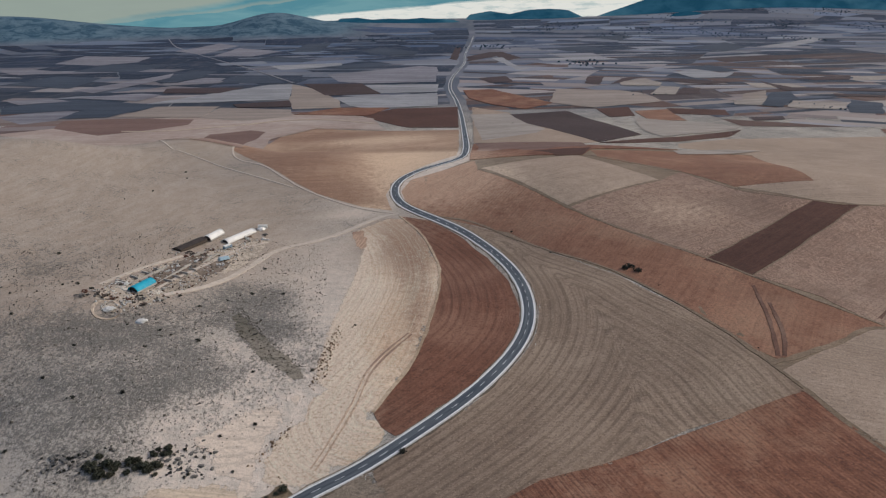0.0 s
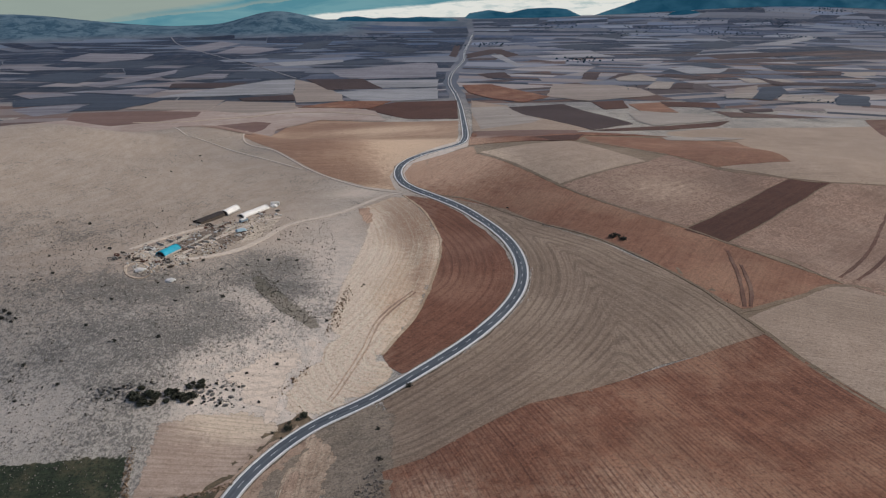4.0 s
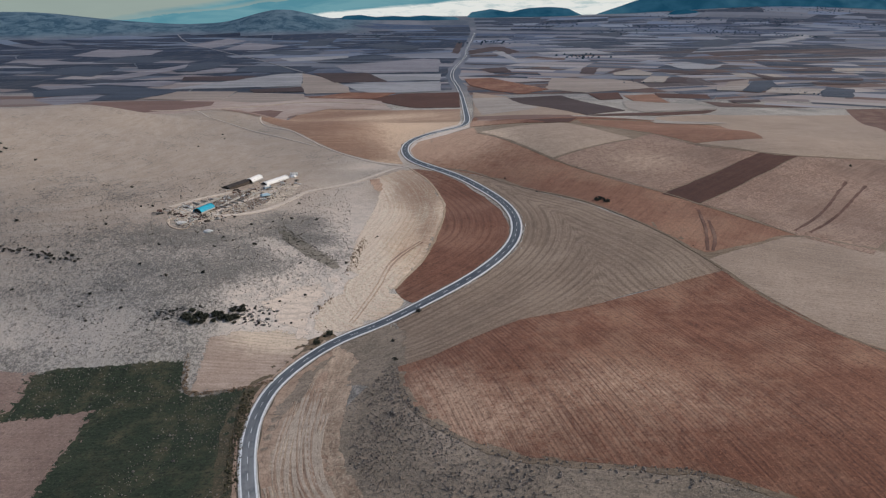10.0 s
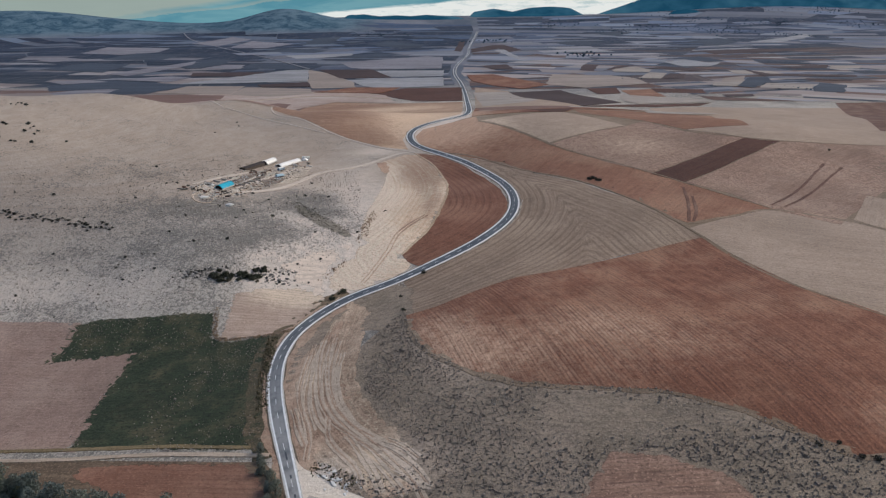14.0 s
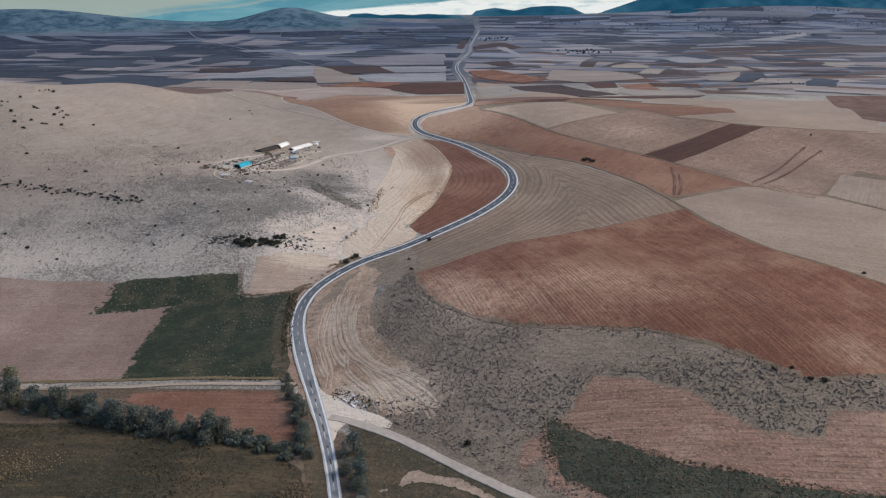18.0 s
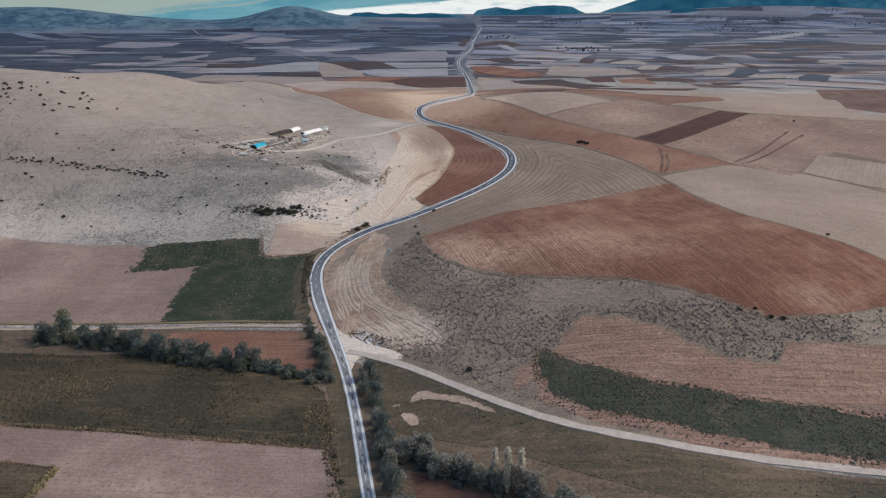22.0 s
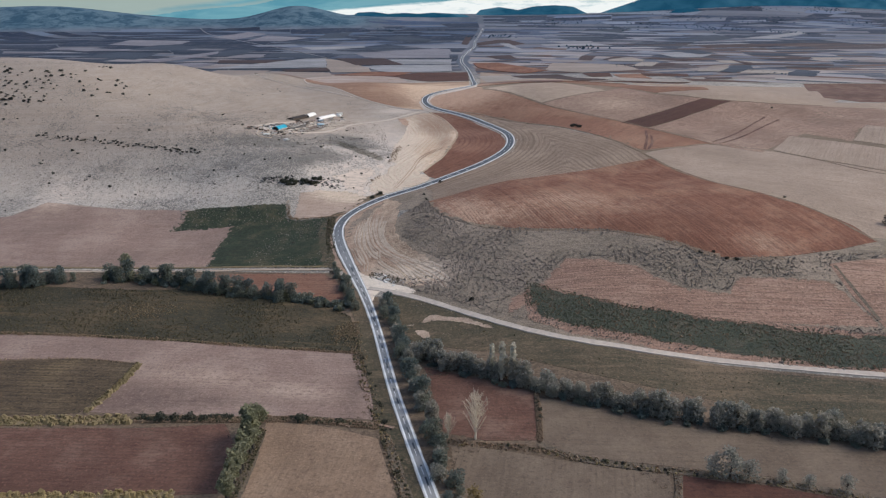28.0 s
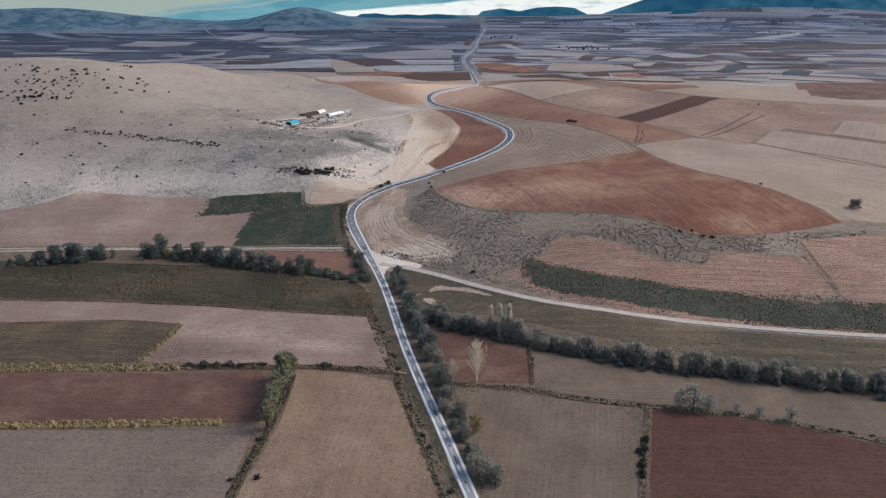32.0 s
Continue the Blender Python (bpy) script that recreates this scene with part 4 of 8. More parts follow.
field('stubble_field', 'olive-tan stubble field', [(24.9, -50.2), (46.8, -55.7), (75.6, -65.9), (113.8, -71.1), (149.4, -77), (168.6, -82.3), (152, -107.3), (129.2, -102.6), (116.3, -98.1), (87.5, -89.7), (62.4, -86.7), (32.9, -82.3), (22.8, -75.8)], 'stubble_olive', 0.116, 0)
field('stubble_field', 'olive-tan stubble field', [(-4.7, -78.5), (13.6, -81.2), (32.4, -85.8), (59.3, -90.2), (51, -127.8), (45.9, -152.5), (10.1, -153.9), (3.4, -129.2), (-2, -105.6)], 'stubble_olive', 0.119, 80)
field('ploughed_field', 'dark red-brown freshly ploughed field', [(62.5, -90.7), (86.1, -93.7), (114.6, -101.5), (146.5, -115.6), (124.2, -149.3), (47.9, -152.4), (53.4, -127.7)], 'soil_dark_red', 0.122, 0)
field('meadow', 'olive rough meadow with bare spots', [(-41.6, 45.5), (-14.4, 28.7), (17.6, 1.3), (41.8, -10), (64.7, -18.6), (87.3, -23.4), (109.6, -26.8), (172.6, -36.5), (202.5, -40.5), (175.9, -79.6), (134.9, -68.1), (100.3, -53.5), (70.9, -43.1), (39.2, -31.7), (11.9, -18.6), (-23.1, -6.5), (-32.8, 20.3)], 'meadow2', 0.125, 0)
field('crop_field', 'dark green leafy crop strip', [(26.6, 40.3), (36.1, 33.8), (50.4, 24.1), (67.9, 17.1), (88.6, 11.6), (109, 7.9), (155.8, 0.1), (192, -1.3), (221.3, -1.2), (201.5, -32.2), (155.4, -26.6), (103.3, -16.8), (86.9, -12.6), (66.7, -7), (43.7, 0.6), (32.1, 7.8), (25, 21), (25.5, 31)], 'crop_dark', 0.268, 0, None, 0, 6, 2, 1.9)
field('stubble_field', 'rose-tan terraced stubble strip', [(15.8, 15.7), (18, 26.2), (34.1, 37.6), (46.7, 57), (62.5, 54.4), (79.6, 46.3), (85.4, 37.1), (98.5, 28.9), (115.3, 26.8), (122.8, 38.7), (166, 39.3), (169.4, 25.1), (171.6, 3.4), (134.1, 5.1), (111.1, 5.8), (77.6, 13.2), (43.1, 25.6), (26.1, 33.4), (27.1, 19.5), (18.6, 12.8)], 'stubble_rose', 0.201, 0, None, 0, 6, 1.5, 1.5)
field('stubble_field', 'rose-tan terraced stubble strip', [(170.5, 52.4), (202.7, 63.3), (245.2, 73.9), (198.5, -1.9), (172.2, 4.1), (169.9, 27.5)], 'stubble_rose', 0.204, 0)
field('scrub_slope', 'grey slope dotted with dark low scrub', [(-62.5, 121.7), (-43.2, 127.6), (-26.8, 160.1), (-20.9, 147.5), (-9.7, 114.2), (15.2, 98.7), (51.2, 95.7), (79.2, 86.5), (103.1, 67.5), (127.6, 62), (178.2, 76), (204, 84), (249.3, 86), (181.6, -31), (122.7, -23.2), (82.2, -18), (39.6, -7.5), (17.3, 5), (5.3, 13.5), (-7.5, 24), (-24, 37.5), (-38.7, 55), (-51.7, 90.4)], 'scrub', 0.137, 0)
field('ploughed_field', 'red-brown ploughed field with long furrows', [(-25.4, 154), (-12.4, 157.4), (6.4, 171.6), (26.2, 186.4), (46.3, 192.6), (71.8, 205.8), (130.1, 233.3), (153.2, 159.7), (189.2, 115.5), (203.6, 96.1), (207.1, 80.1), (181.3, 66.7), (150.6, 55.8), (120.6, 51.8), (108.5, 60.6), (87.8, 74.2), (68, 83.3), (37.3, 87.8), (21.6, 91.7), (5.6, 99.7), (-2.7, 105.8), (-11.3, 114.5), (-16.7, 122.5), (-21.9, 136.4)], 'soil_red', 0.24, -72)
NORTH = ROAD[(ROAD[:, 1] > 206) & (ROAD[:, 1] < 462)]
ROADSIDE = [tuple(p) for p in NORTH + sides(NORTH) * 4.4]
EAST_EDGE = [(14.2, 440.5), (38.3, 421.2), (55.1, 387.5), (85.3, 344), (95.7, 319.1), (123.2, 263.1), (130.8, 231.5)]
SOUTH_EDGE = [(130.8, 231.5), (80.7, 211.9), (21.5, 178.3), (-16.6, 152.8)]
field('stubble_field', 'brown stubble field mown in curved stripes that meet in a fold', ROADSIDE + [(-27, 192), (-25.9, 169.3), (-23.3, 149.9)] + SOUTH_EDGE[::-1] + EAST_EDGE[::-1][1:], 'stubble_stripe', 0.083, 0, [NORTH, EAST_EDGE], 0, 6, 0.8, 0.9)
field('ploughed_field', 'red-brown ploughed field combed in curves along the road bend', [(-41.7, 468.5), (-23.5, 434.3), (-12.2, 386.8), (-10.9, 343.9), (-14.9, 293.2), (-20.6, 263), (-30.1, 241.9), (-33.5, 233.7), (-29.6, 225.8), (-24, 221.1), (-16.1, 224.5), (-5.3, 235), (6.1, 246), (18.9, 266.1), (27.2, 289.5), (29.5, 315.1), (27, 349.1), (17, 394.1), (2, 428.5), (-19.6, 457.3)], 'soil_red_bend', 0.156, 0, [ROAD], 0, 7, 0.8, 0.9)
GOLD_EDGE = [(-41.7, 468.5), (-23.5, 434.3), (-12.2, 386.8), (-10.9, 343.9), (-14.9, 293.2), (-20.6, 263), (-30.1, 241.9), (-33.5, 233.7)]
field('stubble_field', 'golden pale stubble field on a rise', [(-53.4, 471), (-74, 444.5), (-67.7, 417.3), (-63.9, 383), (-65.9, 332.5), (-65.6, 288), (-63.8, 262.6), (-61.7, 246.3), (-62.6, 230.5), (-70.3, 215.8), (-76.1, 205.4), (-71.4, 199.6), (-62.6, 194.5), (-56, 191.5), (-51, 194.5), (-40, 203.5), (-27, 214.5), (-18, 221.5), (-24, 227)] + [(x + 4, y) for x, y in GOLD_EDGE[::-1]], 'stubble_gold', 0.1, 0, [GOLD_EDGE], 0, 9, 2.0, 2.8)
field('stubble_field', 'rust-brown regrown corner of the golden field', [(-74, 443), (-64.2, 444.7), (-58.5, 417.4), (-63.4, 411.5), (-67.5, 420)], 'soil_rust', 0.16, 80, None, 0, 4, 1.5, 1.8)
field('ploughed_field', 'pale orange-tan tilled field on a rise', [(-209.4, 630.2), (-237.8, 866.3), (-197, 950), (-100, 910), (-1.6, 879), (-1.2, 686), (-3.1, 627.1), (-31, 584.2), (-52.4, 541), (-56.2, 510), (-48.7, 479.5), (-71.8, 487.8), (-108.9, 509.3), (-130.2, 528.5), (-155.4, 558.6)], 'soil_tan', 0.092, 10)
field('ploughed_field', 'orange-brown tilled field', [(14.1, 550.6), (70.6, 451.8), (99.2, 408.8), (135.6, 362.2), (151.9, 336.8), (191.3, 288.6), (188.1, 282.9), (134.9, 255.5), (128.7, 254.2), (117.1, 269.4), (92.1, 334.5), (77, 361.6), (55.6, 388.8), (31.5, 428.5), (-13.3, 461.8), (-38, 489), (-45.3, 514.6), (-38, 542.5), (-11.3, 565.5), (12.5, 587.5)], 'soil_orange', 0.095, 60)
field('stubble_field', 'pale dusty stubble field', [(16.4, 553.2), (98.4, 583.2), (142.6, 491.5), (72.5, 452)], 'stubble_pale', 0.168, 30)
field('stubble_field', 'brown stubble field with scratched tracks', [(142.6, 488.6), (164.6, 511.6), (186.3, 462.7), (227.8, 438.2), (134.7, 362.2), (106.2, 394.7), (74, 449)], 'stubble_brown', 0.171, 30)
field('ploughed_field', 'dark red-brown freshly ploughed field', [(227.4, 437.3), (254.3, 433.4), (151.8, 340.3), (133.9, 360)], 'soil_dark_red', 0.174, 40)
field('stubble_field', 'brown stubble field with scratched tracks', [(254.7, 432.7), (344.6, 439.1), (216.6, 255.5), (190.4, 286.9), (175.7, 316.8), (153, 339.7)], 'stubble_brown', 0.177, 40)
field('stubble_field', 'pale dusty stubble field', [(126.3, 245), (188.4, 287), (226.6, 261.5), (245.4, 229.7), (293, 183.1), (332, 157.3), (259.1, 45.5), (214.9, 58.1), (207.1, 80.1), (189.2, 115.5), (153.2, 159.7), (132.2, 233.2)], 'stubble_pale', 0.11, -20)
field('stubble_field', 'pale dusty stubble field', [(227.4, 263.5), (258.7, 309.1), (273, 293.7), (293.5, 270.4), (324.8, 240.9), (367.3, 211.9), (332, 157.3), (294.3, 185.5), (246.1, 231.5)], 'stubble_pale', 0.183, 60)
field('stubble_field', 'pale dusty stubble field', [(296.8, 284.8), (339.2, 349.1), (355.6, 322.7), (399.5, 294.2), (364.1, 238.1), (320.8, 258.2)], 'stubble_pale', 0.186, 60)
field('ploughed_field', 'orange-brown tilled field', [(116.4, 617.2), (268.7, 639.5), (244.7, 475.2), (187.9, 467.3), (165.2, 513.6), (115.2, 571.7)], 'soil_orange', 0.189, 0)
field('ploughed_field', 'dark violet-brown ploughed field', [(67, 1055), (167, 1093), (188, 914), (195.4, 752.5), (135.7, 678.4), (115.3, 765.1)], 'soil_violet', 0.542, 0, None, 0, 20, 0.8, 0.9)
field('ploughed_field', 'dark red-brown freshly ploughed field', [(135.9, 674), (233.3, 747.2), (343.2, 856.6), (299, 777.8), (221.4, 707.6), (156.6, 673.5)], 'soil_dark_red', 0.545, 0, None, 0, 20, 0.8, 0.9)
field('ploughed_field', 'red-brown ploughed field with long furrows', [(13.8, 707.8), (99.4, 656), (202.4, 644.3), (118.4, 625.4), (103.1, 583.3), (7.8, 593.3)], 'soil_red', 0.548, 0, None, 0, 20, 0.8, 0.9)
field('ploughed_field', 'dark red-brown freshly ploughed field', [(-152, 1075), (-106, 1149), (-4, 1163), (-2, 908), (-72, 936), (-129, 1030)], 'soil_dark_red', 0.551, 0, None, 0, 20, 0.8, 0.9)
field('ploughed_field', 'red-brown ploughed field with long furrows', [(6, 1399), (63, 1415), (157, 1200), (104, 1123), (53, 1188), (16, 1276)], 'soil_red', 1.24, 0, None, 0, 20, 0.8, 0.9)
field('ploughed_field', 'dark violet-brown ploughed field', [(-337, 1525), (-213, 1531), (-152, 1351), (-255, 1329)], 'soil_violet', 1.244, 0, None, 0, 20, 0.8, 0.9)
field('stubble_field', 'pale dusty stubble field', [(219, 372.4), (394.8, 571.3), (349.6, 470.7), (443.4, 491.4), (524.5, 487.3), (492.9, 438.9), (265.4, 433.5)], 'stubble_pale', 0.15, 0)
field('ploughed_field', 'dark red-brown freshly ploughed field', [(527.8, 886.7), (678, 902), (797, 900), (524.5, 487.3), (408.5, 493.5), (390.3, 532.8)], 'soil_red_dull', 0.153, 0)
field('rutted_slope', 'pale rutted slope with curved wheel tracks', [(-56.8, 188), (-48.2, 182.7), (-41.1, 150.2), (-41.2, 120.4), (-36.5, 98.8), (-24.4, 80.5), (-12.1, 66.9), (-14.4, 60.6), (-22.1, 56.8), (-38.4, 58.4), (-49.9, 66.5), (-59.1, 82.4), (-66.8, 104.9), (-66.4, 115.9), (-63.6, 132.7), (-62.5, 159.7)], 'rutted', 0.156, 0, [RUT_LINE], 1, 4, 4, 1.9)
field('stubble_field', 'pale dusty stubble field', [(207.4, 660.7), (270.4, 643.8), (244.7, 475.2), (187.9, 467.3), (228.2, 439), (254.8, 434.3), (345.4, 440.3), (609.8, 803.6), (502.4, 829.6), (379.4, 803.2), (300.2, 764.4), (216.1, 689.9)], 'stubble_pale', 0.089, 10)
field('ploughed_field', 'dark red-brown freshly ploughed field', [(215, 1117), (269, 1132), (254, 1022), (214, 1002)], 'soil_dark_red', 0.512, 0, None, 0, 20, 0.8, 0.9)
field('ploughed_field', 'orange-brown tilled field', [(266, 1080), (320, 1095), (308, 956), (259, 961)], 'soil_orange', 0.515, 0, None, 0, 20, 0.8, 0.9)
field('ploughed_field', 'dark red-brown freshly ploughed field', [(324, 1109), (402, 1076), (387, 1012), (314, 1039)], 'soil_dark_red', 0.518, 0, None, 0, 20, 0.8, 0.9)
field('ploughed_field', 'dark red-brown freshly ploughed field', [(64.5, 615.7), (119.4, 633.7), (103.1, 583.3), (81.4, 581.2)], 'soil_dark_red', 0.591, 0, None, 0, 20, 0.8, 0.9)
field('stubble_field', 'pale dusty stubble field', [(20, 1161), (75, 1083), (115.3, 765.1), (134.5, 678.3), (100.1, 660.6), (14, 718.7)], 'stubble_pale', 0.454, 0, None, 0, 20, 0.8, 0.9)
field('ploughed_field', 'red-brown ploughed field with long furrows', [(-259, 1087), (-201, 1161), (-116, 1157), (-142, 1068)], 'soil_red', 1.247, 0, None, 0, 20, 0.8, 0.9)
field('ploughed_field', 'dark violet-brown ploughed field', [(-393, 1209), (-307, 1250), (-284, 1177), (-372, 1167)], 'soil_violet', 1.25, 0, None, 0, 20, 0.8, 0.9)
field('junction_apron', 'pale trodden dirt apron at the road junction', [(-57.5, 69.6), (-53.1, 62.6), (-48.3, 59.7), (-41.9, 53.9), (-33.2, 50.1), (-24.6, 44.3), (-26.6, 40.1), (-38.9, 46.6), (-44, 43.2), (-45.1, 36.1), (-45.2, 31.7), (-48.9, 43.2), (-53.4, 57.6)], 'apron', 0.253, 0, None, 1, 3, 1, 0.9)
field('scrub_slope', 'grey slope dotted with dark low scrub', [(-56, 190), (-32, 204), (-24.5, 192), (-21, 148), (-30, 138), (-48, 150), (-60, 172)], 'scrub', 0.107, 0, None, 0, 5, 2, 1.3)
field('rutted_slope', 'dusty tan slope scored by wheels', [(-70.4, 130.7), (-65.4, 136.1), (-57.6, 149.3), (-49.7, 133.6), (-43.8, 100.5), (-34.2, 77.2), (-22.9, 60.2), (-9.8, 42.9), (-22.8, 43.9), (-31.6, 48.1), (-33.5, 58.5), (-46.5, 69.5), (-51.1, 66.6), (-54.9, 65), (-62.2, 87), (-68.6, 106.4)], 'dust', 0.151, 0, None, 1, 4, 3, 1.9)
field('stubble_field', 'rose-tan terraced stubble strip', [(23, 28.8), (26.2, 34.9), (46, 26.3), (71.6, 18), (96.5, 12.1), (120.8, 7), (145.6, 5.5), (156.6, 1.9), (193.1, 0.7), (222.5, 0.8), (200.3, -34), (154.6, -28.5), (110.9, -23), (77.1, -16.6), (42.4, -5), (25.7, 6.7)], 'stubble_rose', 0.189, 0, None, 0, 7, 1.5, 1.2)
field('rutted_slope', 'pale pinkish fan of bare trodden earth', [(-51.3, 67.2), (-57.4, 78.1), (-61.8, 94), (-64.1, 118.3), (-62.8, 159.3), (-54.4, 168.5), (-50.3, 127.5), (-46.3, 99.1), (-36.3, 81.3), (-21.7, 66.1), (-8.5, 50.4), (-22, 45.2), (-31.4, 50.7), (-34.7, 64), (-47.3, 73.5)], 'earth_pink', 0.185, 0, [RUT_LINE], 1, 4, 3, 1.9)
field('gully', 'dark grassy gully', [(-113, 314), (-106, 304.5), (-94.5, 287), (-83.5, 272.5), (-72.5, 261), (-64, 253.5), (-61.6, 246.6), (-65.9, 249.2), (-75, 257), (-86.5, 267.4), (-98, 283.2), (-107, 300)], 'gully', 0.14, 0, None, 1, 4, 2.2, 1.6)
field('meadow', 'olive rough meadow with bare spots', [(-49.1, -3.2), (-44.9, -5.7), (-37.4, -30.1), (-28.1, -62), (-29.7, -65), (-36.1, -40.9), (-42.7, -21.4), (-47.6, -13.5)], 'meadow2', 0.195, 0, None, 0, 9, 1, 0.9)
field('farmyard', 'trodden dusty farmyard', [(-181.2, 315.4), (-164.5, 359.2), (-154.1, 388.7), (-141.8, 411.2), (-123.4, 424.8), (-119.2, 414.7), (-122.3, 388.9), (-137.7, 341.6), (-146.2, 313.4), (-149.6, 305.6), (-160, 291.8), (-173.2, 296.3)], 'yard', 0.128, 0, None, 1, 4, 3, 1.9)
field('pen_floor', 'dark trodden floor of sheep pens', [(-163.6, 333), (-160.8, 361), (-156, 385.3), (-149.3, 383.9), (-147.8, 375), (-150.6, 335), (-150.9, 325.3), (-155.6, 326.8)], 'dung', 0.201, 0, None, 0, 4, 1.5, 0.9)
field('pen_floor', 'dark trodden floor of sheep pens', [(-149.1, 357.6), (-145.2, 376.3), (-135.2, 379), (-133.3, 368.2), (-140.2, 348.8)], 'dung', 0.204, 0, None, 0, 4, 1.5, 0.9)
field('bare_patch', 'bare pale chalky ground', [(-175.4, 322.6), (-170.9, 330.7), (-168.2, 321.5), (-157, 317.3), (-152.2, 328.4), (-149.7, 324), (-153.3, 314.7), (-167.3, 316.6)], 'chalk', 0.207, 0, None, 0, 4, 1, 1.3)
field('bare_patch', 'bare pale chalky ground', [(-170.5, 298.5), (-168.3, 300.5), (-163.6, 298.5), (-162.2, 294.5), (-165.2, 292.5), (-168.5, 294.3)], 'chalk', 0.22, 0, None, 1, 3, 1, 1.3)
field('gully', 'dark grassy gully', [(-115.2, 317.9), (-106.7, 310.4), (-86, 279.8), (-72, 264.6), (-63.6, 255), (-61.6, 246.6), (-65.9, 249.2), (-75.7, 255.4), (-87.7, 265.4), (-103.4, 285.6), (-110, 303.1)], 'gully', 0.14, 0, None, 1, 5, 1.5, 1.5)
field('stubble_field', 'brown stubble field with scratched tracks', [(253.1, 430.8), (348.4, 461.5), (411.7, 425.2), (471.5, 367), (396.6, 256.4), (346, 304.9), (326.7, 335.7), (294, 280.8), (273.3, 317.2), (220.9, 262.3), (189.2, 289.3), (216, 362.4)], 'stubble_brown', 0.086, 40)
field('grass_slope', 'bare pale sandy slope above the road', [(-92, 222.8), (-82.5, 232.9), (-70.5, 245.9), (-62.9, 244.8), (-62.5, 234.5), (-69.7, 214.9), (-71.3, 205.9), (-65.2, 196.8), (-69, 188.6), (-73.5, 184.9), (-81.3, 195.9), (-90, 200.7), (-88.1, 206.1), (-99, 210), (-103.4, 214.1)], 'sand_pale', 0.131, 0, None, 1, 9, 5, 2.3)
field('scrub_slope', 'grey slope dotted with dark low scrub', [(-72.3, 117.4), (-71.7, 148.3), (-60.3, 178.5), (-31.9, 198.4), (-27.2, 165.9), (-42.3, 154.7), (-47.8, 135.1), (-57.5, 125.5), (-62.8, 89.2)], 'scrub', 0.113, 0, None, 1, 5, 2, 1.3)
field('bare_patch', 'bare pinkish trodden ground', [(-21.7, 10.5), (-19.6, 15.4), (-15.8, 19.7), (-9.8, 16), (-1.5, 13.3), (6.5, 7.7), (13.1, 1), (6.4, 3.4), (-0.4, 7.6), (-7.5, 9.9), (-13.7, 12.9)], 'bare_pink', 0.305, 0, None, 1, 2, 1.6, 1.6)
field('bare_patch', 'bare pinkish trodden ground', [(-23.6, 4.9), (-21.3, 6.2), (-16.7, 2.9), (-14.8, -2.7), (-18.2, -3.8), (-21.5, -0.8)], 'bare_pink', 0.306, 0, None, 1, 2, 1.4, 1.6)
field('bare_patch', 'bare pinkish trodden ground', [(-23.5, 25.6), (-20.6, 26.4), (-17.2, 24.6), (-19.5, 23.2), (-22.8, 23.9)], 'bare_pink', 0.307, 0, None, 1, 2, 1.0, 1.6)
field('bare_patch', 'bare pale chalky ground', [(-34.6, 42.8), (-32, 43.1), (-29.5, 40.8), (-31.7, 39.3)], 'chalk', 0.308, 0, None, 1, 3, 0.5, 1.3)
field('bare_patch', 'bare pale chalky ground', [(-32.9, 44.6), (-33.1, 43.1), (-35.5, 42.7), (-38, 43.5), (-38.6, 45.1), (-37.5, 46.4), (-36, 46.9), (-34.3, 46.2)], 'sand_pale', 0.31, 0, None, 1, 2.5, 0.8, 1.3)
field('bare_patch', 'bare pale chalky ground', [(-36.5, 36.3), (-37.5, 35.2), (-38.6, 34.7), (-40.5, 35.3), (-40.3, 36.5), (-40.5, 37.8), (-39.1, 38.2), (-38.1, 37.6)], 'sand_pale', 0.312, 0, None, 1, 2.5, 0.8, 1.3)
field('bare_patch', 'bare pale chalky ground', [(-18.2, 27.8), (-20, 26.8), (-21.2, 26.5), (-23.2, 27.2), (-23.2, 28.4), (-23.7, 29.6), (-21.5, 29.8), (-19.9, 29.1)], 'sand_pale', 0.314, 0, None, 1, 2.5, 0.8, 1.3)
field('bare_patch', 'bare pale chalky ground', [(-15.2, -1.8), (-16, -3.2), (-16.9, -3.7), (-18, -3.1), (-18.8, -1.6), (-18.8, -0.2), (-17.2, 0.3), (-15.6, -0.4)], 'sand_pale', 0.316, 0, None, 1, 2.5, 0.8, 1.3)
field('bare_patch', 'bare pale chalky ground', [(-23.5, 9.5), (-23.5, 8.6), (-24.6, 8.4), (-25.4, 8.8), (-26.6, 9.7), (-25.9, 10.6), (-24.9, 10.9), (-23.4, 10.4)], 'sand_pale', 0.318, 0, None, 1, 2.5, 0.8, 1.3)
field('bare_patch', 'bare pale chalky ground', [(-7.6, -0.7), (-7.2, -1.8), (-9.1, -2), (-10.4, -1.5), (-12, -0.4), (-10.4, 0.5), (-9.2, 0.8), (-7.5, 0.3)], 'sand_pale', 0.32, 0, None, 1, 2.5, 0.8, 1.3)


# ---- tracks ----
tagged(ribbon('track', smooth_line([(-43.3, 472.8), (-53.6, 470.9), (-67.6, 455.3), (-80.5, 438), (-93, 424.4), (-111.5, 410), (-118.1, 394.2), (-124.1, 368.3), (-130, 347), (-138.9, 329.8), (-149, 319)], 5.0), 3.2, 'dirt', 0.4, 0, 3, 0.7), 'pale dirt farm track to the sheep farm', 'track', kind='structure')
tagged(ribbon('track', smooth_line([(-45.8, 474.1), (-71.3, 483.7), (-108.3, 506.2), (-135.1, 530.4), (-161.5, 563.9), (-209.4, 630.2), (-237.8, 866.3), (-221, 919)], 5.0), 1.5, 'dirt', 0.4, 0, 3, 0.7), 'pale dirt track between fields', 'track', kind='structure')
